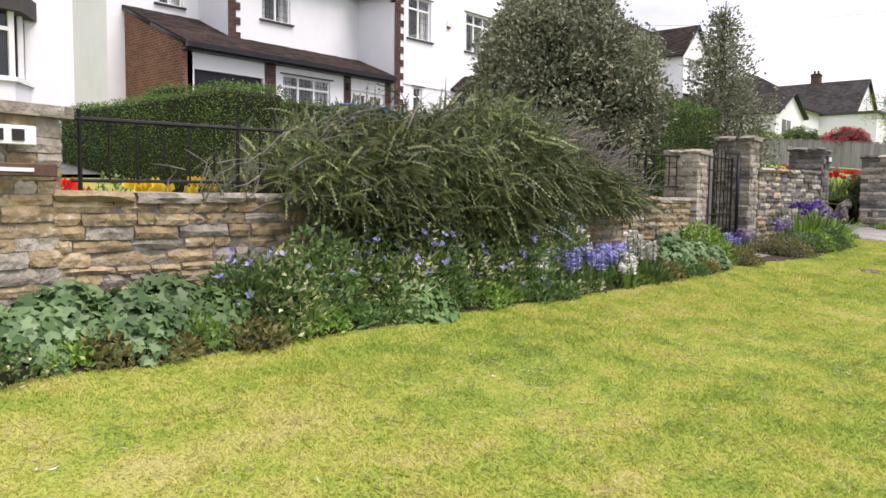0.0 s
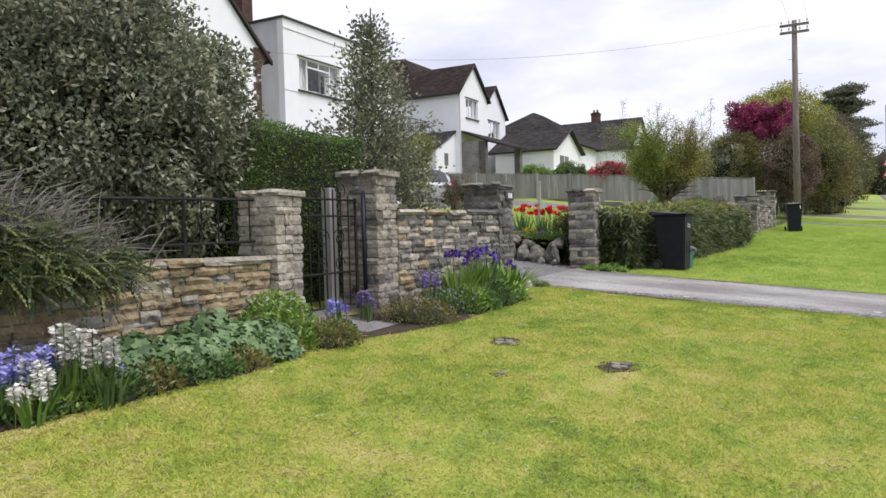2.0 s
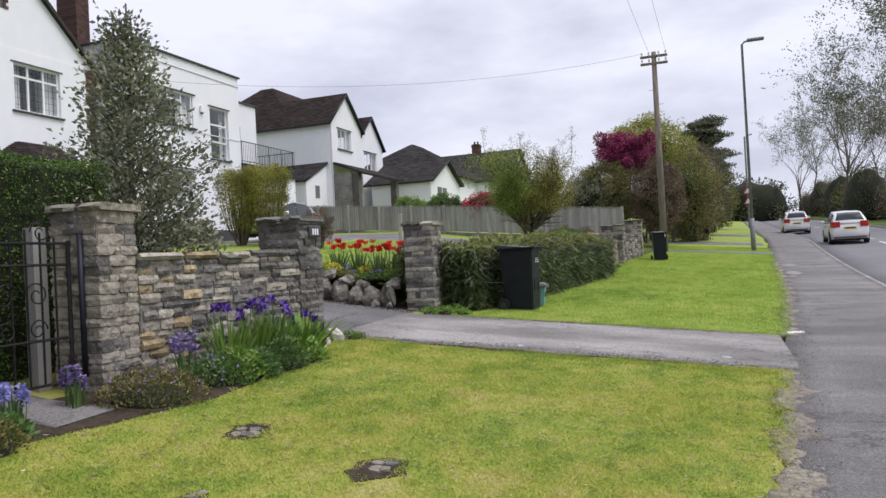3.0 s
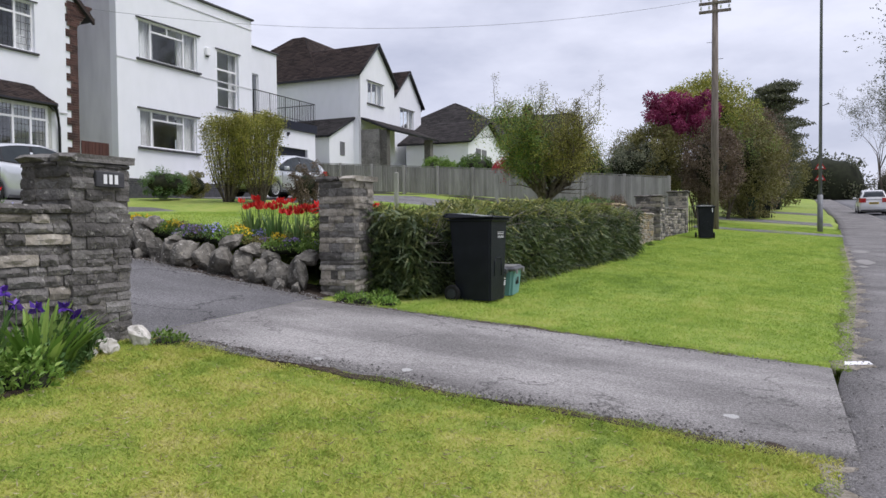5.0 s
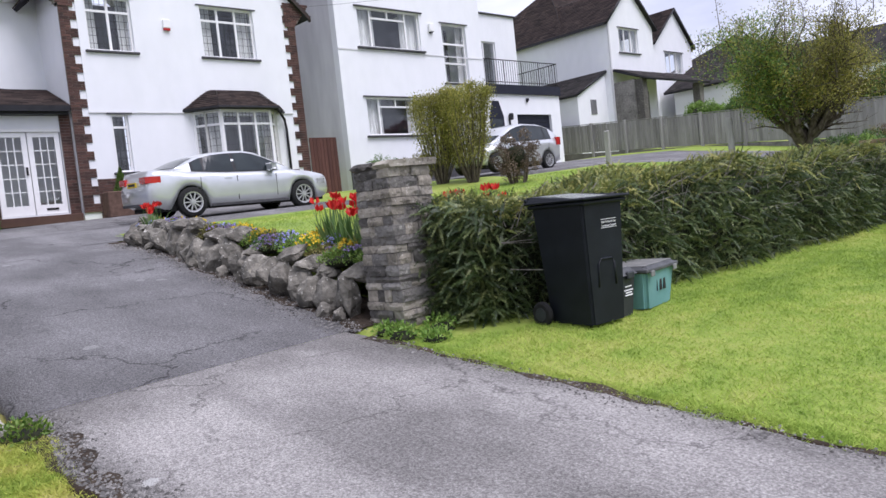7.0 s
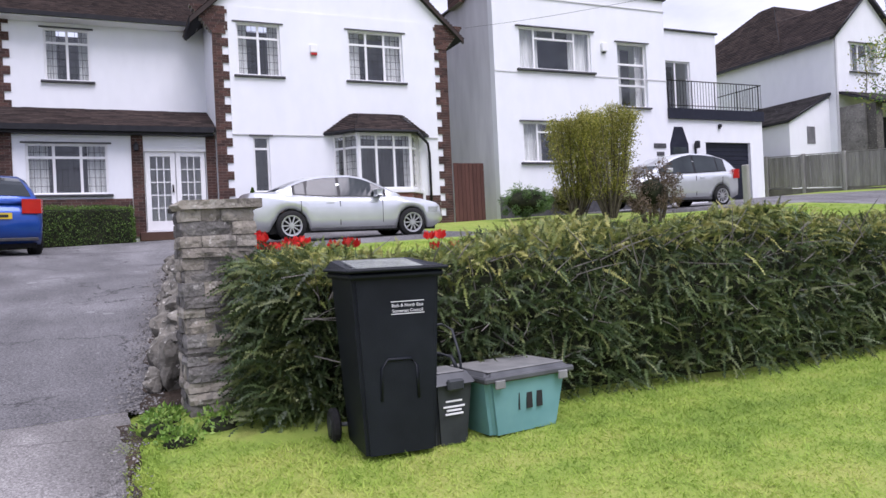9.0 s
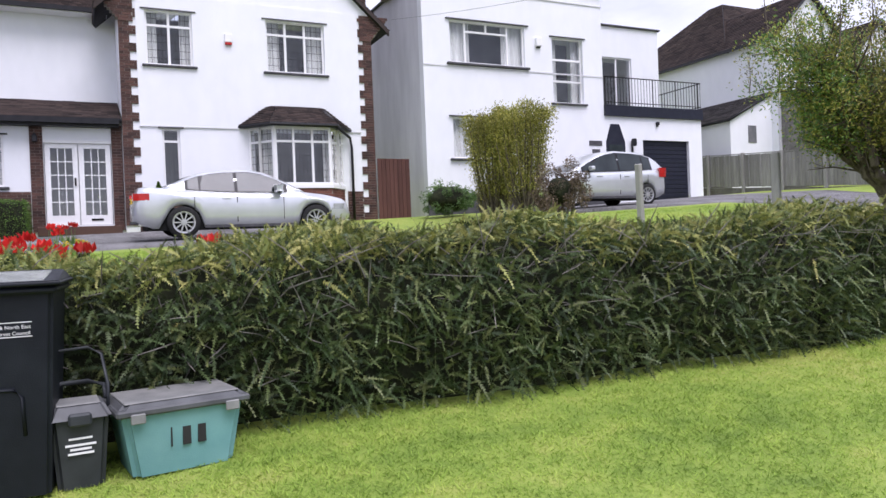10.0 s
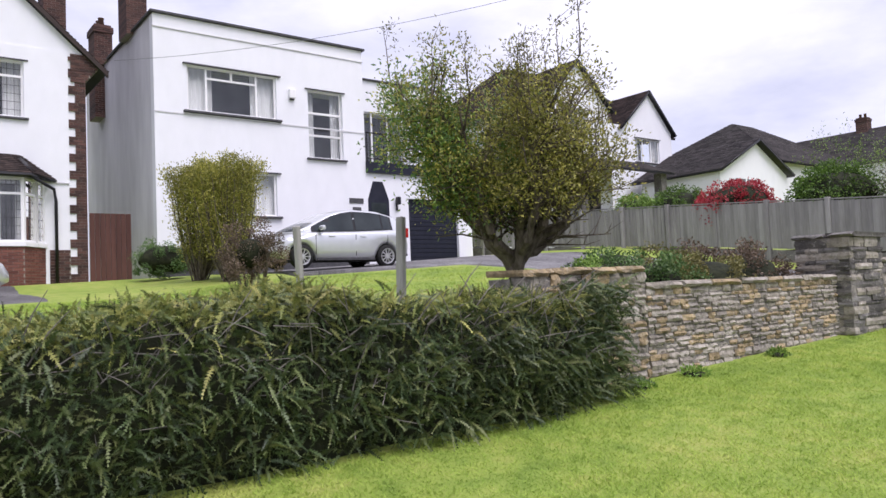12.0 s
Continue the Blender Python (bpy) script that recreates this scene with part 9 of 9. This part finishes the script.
def stone_wall(name, a, b, top, label, sets, thick=0.30, course=(0.055, 0.10), length=(0.16, 0.42), cap=True, cap_sets=None):
    """A rubble wall from a to b (x, y of its front foot), faced with single stones towards the road."""
    a, b = Vector((*a, 0)), Vector((*b, 0))
    d = (b - a).normalized()
    L = (b - a).length
    ang = math.degrees(math.atan2(d.y, d.x))
    t = thing(name, label, "wall", kind="structure", local=Matrix.Identity(4))
    zb = min(zed(a.x, a.y), zed(b.x, b.y)) - 0.05
    m = pose(a.x, a.y, 0, 0, 0, ang)
    top_at = (lambda s: top) if not callable(top) else top
    bm = bmesh.new()
    box(bm, 0.01, L - 0.01, 0.004, thick, zb - 0.2, min(top_at(0), top_at(L)) - 0.02)
    bm.transform(m)
    part("core", bm, WALL_CORE, t)
    z = zb
    tmax = top_at(L / 2)
    while z < tmax - 0.03:
        h = min(rs.uniform(*course), tmax - z)
        if tmax - z - h < 0.03:
            h = tmax - z
        s = -rs.uniform(0, 0.1)
        while s < L:
            w = rs.choice((0.6, 0.9, 1.0, 1.25)) * rs.uniform(*length) * (0.75 + h * 3)
            e = min(s + w, L)
            s0 = max(s, 0)
            if e - s0 > 0.05:
                kinds = sets(((s0 + e) / 2) / L) if callable(sets) else sets
                put_stone(t, m @ Matrix.Translation(((s0 + e) / 2, 0.078 + rs.uniform(-0.014, 0.014), z + h / 2 + rs.uniform(-0.006, 0.006))), e - s0 - 0.006, 0.19, h - 0.004, kinds)
            s = e if e < L else L
        z += h
    if cap:
        s = 0.0
        while s < L:
            w = min(rs.uniform(0.30, 0.62), L - s)
            if L - s - w < 0.12:
                w = L - s
            put_stone(t, m @ Matrix.Translation((s + w / 2, thick / 2 - 0.01, tmax + 0.028 + rs.uniform(-0.006, 0.006))), w - 0.012, thick + 0.08, 0.062, cap_sets or (sets(s / L) if callable(sets) else sets))
            s += w
    return t


def stone_pillar(name, c, w, d, z0, z1, ang, label, sets, cap_h=0.06, cap_over=0.05):
    """A square stone pillar: four faces of single stones round a core, and a flat cap of slabs."""
    m = pose(c[0], c[1], 0, 0, 0, ang)
    t = thing(name, label, "pillar", local=Matrix.Identity(4), group="gate pillars")
    bm = bmesh.new()
    box(bm, -w / 2 + 0.014, w / 2 - 0.014, -d / 2 + 0.014, d / 2 - 0.014, z0 - 0.2, z1)
    bm.transform(m)
    part("core", bm, WALL_CORE, t)
    z, k = z0 - 0.03, 0
    while z < z1 - 0.02:
        h = min(rs.uniform(0.055, 0.105), z1 - z)
        if z1 - z - h < 0.03:
            h = z1 - z
        for f in range(4):
            L = w if f % 2 == 0 else d
            O = d if f % 2 == 0 else w
            full = (f % 2 == 0) == (k % 2 == 0)
            s0, s1 = (-L / 2, L / 2) if full else (-L / 2 + 0.13, L / 2 - 0.13)
            cut = rs.uniform(0.3, 0.7) if s1 - s0 > 0.3 or rs.random() < 0.4 else 1
            segs = [(s0, s0 + (s1 - s0) * cut)] + ([(s0 + (s1 - s0) * cut, s1)] if cut < 1 else [])
            for u, v in segs:
                put_stone(t, m @ pose(0, 0, 0, 0, 0, 90 * f) @ Matrix.Translation(((u + v) / 2, -O / 2 + 0.065 + rs.uniform(-0.012, 0.012), z + h / 2)), v - u - 0.005, 0.14, h - 0.004, sets)
        z += h
        k += 1
    for i, (u, v) in enumerate(((-1, 0.1), (0.1, 1))):
        q = (w / 2 + cap_over)
        put_stone(t, m @ Matrix.Translation(((u + v) / 2 * q, 0, z1 + cap_h / 2)), (v - u) * q - 0.006, d + 2 * cap_over, cap_h, sets)
    return t


g0 = lambda x, y: zed(x, y)
stone_wall("garden_wall_1", (-4.345, 1.63), (-3.62, 8.5), 1.22, "honey and grey rubble stone garden wall", ["honey", "honey", "pale", "honey"], course=(0.045, 0.095), length=(0.13, 0.36), cap_sets=["pale", "honey"])
stone_pillar("gate_pillar", (-4.58, 1.36), 0.56, 0.60, g0(-4.4, 1.4), 1.68, 6, "thick honey stone gate pillar", ["honey", "pale", "honey"], 0.07)
stone_wall("garden_wall_0", (-4.75, -1.6), (-4.36, 1.08), 1.2, "honey stone garden wall", ["honey", "pale"])
stone_pillar("gate_pillar", (-3.76, 8.69), 0.40, 0.40, g0(-3.7, 8.7), 1.79, 6, "pale stone pillar beside the garden gate", ["pale"], 0.055, 0.03)
stone_pillar("gate_pillar", (-3.66, 10.10), 0.44, 0.46, g0(-3.6, 10.1), 2.03, 5, "grey stone pillar beside the garden gate", ["pale", "pale", "dark", "pale", "pale"], 0.06, 0.04)
stone_wall("garden_wall_2", (-3.45, 10.34), (-3.265, 12.56), 1.64, "grey coursed stone wall between the gates", lambda q: ["dark", "dark", "dark", "dark", "pale"] if rs.random() < 0.15 + 1.5 * q else ["pale", "pale", "dark", "honey"], course=(0.065, 0.095), length=(0.14, 0.30))
stone_pillar("gate_pillar", (-3.50, 12.80), 0.50, 0.56, g0(-3.4, 12.8), 2.02, 3, "dark grey stone drive pillar with a slate number plaque", ["dark"], 0.06, 0.03)
stone_pillar("gate_pillar", (-3.21, 16.18), 0.46, 0.48, g0(-3.1, 16.2), 2.05, 2, "grey stone drive pillar beside the hedge", ["pale", "dark"], 0.06, 0.04)
stone_wall("boundary_wall_1", (-1.98, 25.0), (-1.95, 26.6), 1.96, "grey stone boundary wall, raised end", ["pale", "honey", "pale"], 0.45, (0.045, 0.08), (0.11, 0.26))
stone_wall("boundary_wall_2", (-1.95, 26.6), (-1.90, 30.4), 1.80, "long low honey-grey stone boundary wall", ["pale", "honey", "pale"], 0.30, (0.045, 0.08), (0.12, 0.28))
stone_pillar("gate_pillar", (-2.05, 30.85), 0.70, 0.95, g0(-2, 31), 2.32, 0, "grey stone boundary pillar", ["pale", "dark"], 0.06)
stone_wall("boundary_wall_3", (-1.85, 31.4), (-1.5, 34.5), 2.0, "far grey stone boundary wall", ["pale", "dark"], 0.3)
stone_pillar("gate_pillar", (-1.75, 34.8), 0.6, 0.6, g0(-1.7, 34.8), 2.6, 0, "far grey stone pillar", ["pale", "dark"], 0.06)
fr_ = thing("far_railing", "low dark iron railing beyond the stone wall", "railing", (-0.6, 37, 1.5))
for k in range(14):
    y = 35.3 + k * 0.32
    x = -1.45 + 0.06 * (y - 35)
    bar("upright", (x, y, g0(x, y)), (x, y, g0(x, y) + 0.9), 0.012, IRON, fr_, 5)
bar("rail", (-1.43, 35.3, g0(-1.4, 35.3) + 0.85), (-1.18, 39.5, g0(-1.2, 39.5) + 0.85), 0.012, IRON, fr_, 5)

# plaques
pq = thing("number_plaque", "slate house plaque on the stone pillar", "sign", (-3.25, 12.85, 1.95))
boxed("slate_plate", (-3.245, -3.215, 12.74, 13.0, 1.84, 1.96), SLATE, pq, "", 0.006)
for k in range(3):
    boxed("plate_bar", (-3.213, -3.209, 12.80 + k * 0.05, 12.83 + k * 0.05, 1.865, 1.935), LETTER_W, pq)
pq = thing("house_sign", "white house plate and brown name plank on the pillar", "sign", (-4.26, 1.4, 1.5))
boxed("white_plate", (-4.265, -4.235, 1.12, 1.52, 1.52, 1.62), PVC, pq, "white plate", 0.004)
for k in range(2):
    boxed("plate_bar", (-4.233, -4.229, 1.30 + k * 0.10, 1.36 + k * 0.10, 1.54, 1.60), INK, pq)
boxed("name_plank", (-4.265, -4.230, 1.06, 1.62, 1.355, 1.425), TERRA, pq, "brown wooden plank", 0.006)
boxed("plank_bar", (-4.228, -4.224, 1.12, 1.50, 1.38, 1.40), LETTER_W, pq)

# access covers and worn patches in the verge
for (x, y, s_) in ((-1.88, 9.55, 0.17), (-0.80, 9.2, 0.17), (-1.47, 8.48, 0.08)):
    c_ = thing("access_cover", "small worn metal access cover sunk in the grass", "access cover", local=pose(x, y, zed(x, y), 1.5, 4.6, 8))
    bm = bmesh.new()
    prism(bm, [(math.cos(a) * s_ * 0.9 * rp.uniform(0.7, 1.25), math.sin(a) * s_ * 1.25 * rp.uniform(0.7, 1.25)) for a in [k * 2 * math.pi / 28 for k in range(28)]], "z", -0.05, 0.005)
    part("worn_rim", bm, SOIL, c_, "worn bare earth rim")
    for k in range(5):
        bm = bmesh.new()
        r_ = s_ * rp.uniform(0.22, 0.42)
        u_, v_ = rp.uniform(-0.35, 0.35) * s_, rp.uniform(-0.75, 0.75) * s_
        prism(bm, [(u_ + math.cos(a) * r_ * rp.uniform(0.6, 1.1), v_ + math.sin(a) * r_ * rp.uniform(0.7, 1.3)) for a in [q * 2 * math.pi / 7 for q in range(7)]], "z", -0.01, 0.006 + 0.0025 * k)
        part("plate", bm, (STONE_D, DIRT, STONE)[k % 3], c_)

# ---- mown grass of the verge ----
def blades(name, n, x_of, ylim, h, label, w=0.006, fz=land, keep=None, material=None):
    y = RNG.uniform(*ylim, n)
    lo, hi = x_of(y)
    x = lo + (hi - lo) * RNG.random(n)
    k = np.ones(n, bool) if keep is None else keep(x, y)
    x, y = x[k], y[k]
    n = len(x)
    hh = h * RNG.uniform(0.5, 1.4, n) * (0.8 + 0.35 * np.sin(x * 2.3 + y * 1.1) * np.sin(y * 1.9 - x))
    a = RNG.random(n) * 6.283
    B = np.stack([x, y, fz(x, y) + 0.002], 1)
    S = np.stack([np.cos(a), np.sin(a), np.zeros(n)], 1) * w / 2
    Tp = B + np.stack([RNG.normal(size=n) * 0.95 * hh, RNG.normal(size=n) * 0.95 * hh, hh * 0.85], 1)
    V = np.stack([B - S, B + S, Tp], 1).reshape(-1, 3)
    return tagged(faces(name, V, np.arange(3 * n).reshape(-1, 3), material or GRASS), label, "grass", kind="stuff")


def off_bed(x, y):
    be = np.interp(y, [-2, 1.15, 2.4, 3.9, 4.9, 6.3, 7.4, 8.3, 9.0, 10.2, 11.8, 12.6, 12.7], [-4.1, -3.72, -3.50, -3.40, -3.25, -3.12, -2.95, -3.05, -2.90, -2.62, -2.66, -3.1, -3.3])
    cov = ((np.abs(x + 1.88) < 0.09) & (np.abs(y - 9.55) < 0.13)) | ((np.abs(x + 0.80) < 0.09) & (np.abs(y - 9.2) < 0.13))
    return (x > be) & ~((y > 13.20) & (y < 15.60)) & ~cov


blades("grass_near", 620000, lambda y: (np.full_like(y, -4.1), edge_x(y) + 0.05), (0.2, 13.30), 0.020, "short mown yellow-green grass of the verge", 0.008, keep=off_bed)
blades("edge_grass", 16000, lambda y: (np.full_like(y, -3.1), edge_x(y) - 0.1), (12.90, 13.24), 0.030, "longer ragged grass along the drive edge", 0.007, keep=lambda x, y: y < 13.16 + 0.07 * np.sin(x * 4.1) + 0.05 * np.sin(x * 11.3))
blades("edge_grass", 14000, lambda y: (np.full_like(y, -2.9), edge_x(y) - 0.1), (15.52, 15.75), 0.030, "longer ragged grass along the drive edge", 0.007, material=GRASS_L, keep=lambda x, y: y > 15.60 + 0.05 * np.sin(x * 5.3) + 0.04 * np.sin(x * 13.1))
blades("grass_far", 400000, lambda y: (np.interp(y, [15.5, 16.3, 25.5, 26, 45], [-3.0, -2.2, -1.5, -1.9, -1.4]), edge_x(y) + 0.05), (15.55, 42), 0.028, "lush short green grass of the verge", 0.008, material=GRASS_L)
blades("grass_lawn", 70000, lambda y: (np.full_like(y, -12.2), np.full_like(y, -3.4)), (16.8, 32.6), 0.04, "short green front lawn grass", 0.012, fz=lambda x, y: lawn_z(x, y) + 0.012, material=GRASS_L)

# coarser tufts, dry straw and clover rosettes among the mown grass
def tufts(name, n, ylim, label, material, size, per, x_lo=-3.0, low=0.5, seed=4):
    rg = np.random.default_rng(seed)
    y = rg.uniform(*ylim, n)
    x = x_lo + (edge_x(y) - 0.05 - x_lo) * rg.random(n)
    k = off_bed(x, y)
    x, y = x[k], y[k]
    C = np.repeat(np.stack([x, y, land(x, y) + 0.004], 1), per, 0)
    C[:, :2] += rg.normal(size=(len(C), 2)) * size * 0.8
    C[:, 2] = land(C[:, 0], C[:, 1]) + rg.uniform(0.002, 0.014, len(C))
    D = np.concatenate([rg.normal(size=(len(C), 2)), np.full((len(C), 1), low)], 1)
    return tagged(leaves(name, C, D, rg.uniform(0.6, 1.3, len(C)) * size, size * 0.16, material), label, "grass", kind="stuff")


tufts("clover_patch", 330, (0.3, 13.1), "small clover and weed rosettes in the mown grass", GRASS_L, 0.024, 10, low=0.35, seed=4)
tufts("clover_patch", 160, (15.7, 30.0), "small clover and weed rosettes in the mown grass", GRASS_L, 0.024, 9, -1.9, 0.35, 5)
tufts("coarse_tuft", 1500, (0.3, 13.15), "coarse bright grass tufts in the mown verge", GRASS, 0.040, 10, low=0.9, seed=6)
tufts("coarse_tuft", 1300, (15.7, 34.0), "coarse bright grass tufts in the mown verge", GRASS_L, 0.040, 9, -1.7, 0.9, 7)
tufts("dry_straw", 2600, (0.3, 13.1), "dry straw lying in the mown grass", STRAW, 0.045, 3, low=0.12, seed=8)
tufts("fallen_petals", 46, (0.4, 9.5), "a few fallen white petals on the grass", P_WHITE, 0.035, 2, low=0.2, seed=9)

# loose gravel along the broken edges of the drive
def gravel(name, n, at, label, size=0.014, seed=1):
    rg = np.random.default_rng(seed)
    x, y = at(rg, n)
    r = rg.uniform(0.4, 1.3, (n, 1)) * size
    O = np.array([[1, 0, 0], [-0.5, 0.87, 0], [-0.5, -0.87, 0], [0, 0, 0.8]])
    a = rg.random(n) * 6.283
    c_, s_ = np.cos(a), np.sin(a)
    V = np.zeros((n, 4, 3))
    for i, o in enumerate(O):
        q = o * rg.uniform(0.6, 1.3, (n, 3))
        V[:, i] = np.stack([q[:, 0] * c_ - q[:, 1] * s_, q[:, 0] * s_ + q[:, 1] * c_, q[:, 2]], 1) * r
    V += np.stack([x, y, land(x, y) + 0.013], 1)[:, None]
    b_ = np.arange(n)[:, None] * 4
    return tagged(faces(name, V.reshape(-1, 3), np.concatenate([b_ + [0, 1, 3], b_ + [1, 2, 3], b_ + [2, 0, 3]], 0), GRAVEL), label, "gravel", kind="stuff")


gravel("loose_gravel", 2600, lambda rg, n: ((lambda x: (x, 13.24 + 0.05 * np.sin(x * 3.7) + np.abs(rg.normal(size=n)) * 0.09 - 0.06))(rg.uniform(-3.2, 1.3, n))), "loose grey gravel along the broken drive edge", 0.012, 1)
gravel("loose_gravel", 900, lambda rg, n: ((lambda x: (x, 15.55 + rg.normal(size=n) * 0.06))(rg.uniform(-3.0, 1.5, n))), "loose grey gravel along the broken drive edge", 0.010, 2)
gravel("loose_gravel", 2600, lambda rg, n: ((lambda x: (x, 15.66 + 0.093 * (-3.3 - x) + rg.normal(size=n) * 0.10))(rg.uniform(-10.8, -3.2, n))), "loose grit at the foot of the rockery", 0.014, 3)
gravel("loose_gravel", 2500, lambda rg, n: ((lambda y: (edge_x(y) + 0.10 + rg.normal(size=n) * 0.10, y))(rg.uniform(1.0, 26.0, n))), "loose grit between verge and pavement", 0.010, 4)

for o in scene.objects:
    if o.name.split(".")[0] in ("quoin", "quoin_mortar", "kneeler", "kneeler_mortar", "plinth", "plinth_mortar", "brick_pier", "slot_surround", "chimney", "garage_bricks", "foliage", "blossom", "stalk", "twig_mass", "spray_mass", "stem_mass", "leaf_mass", "spray_foliage", "crown", "strap_leaves", "leading"):
        tagged(o, kind="stuff")
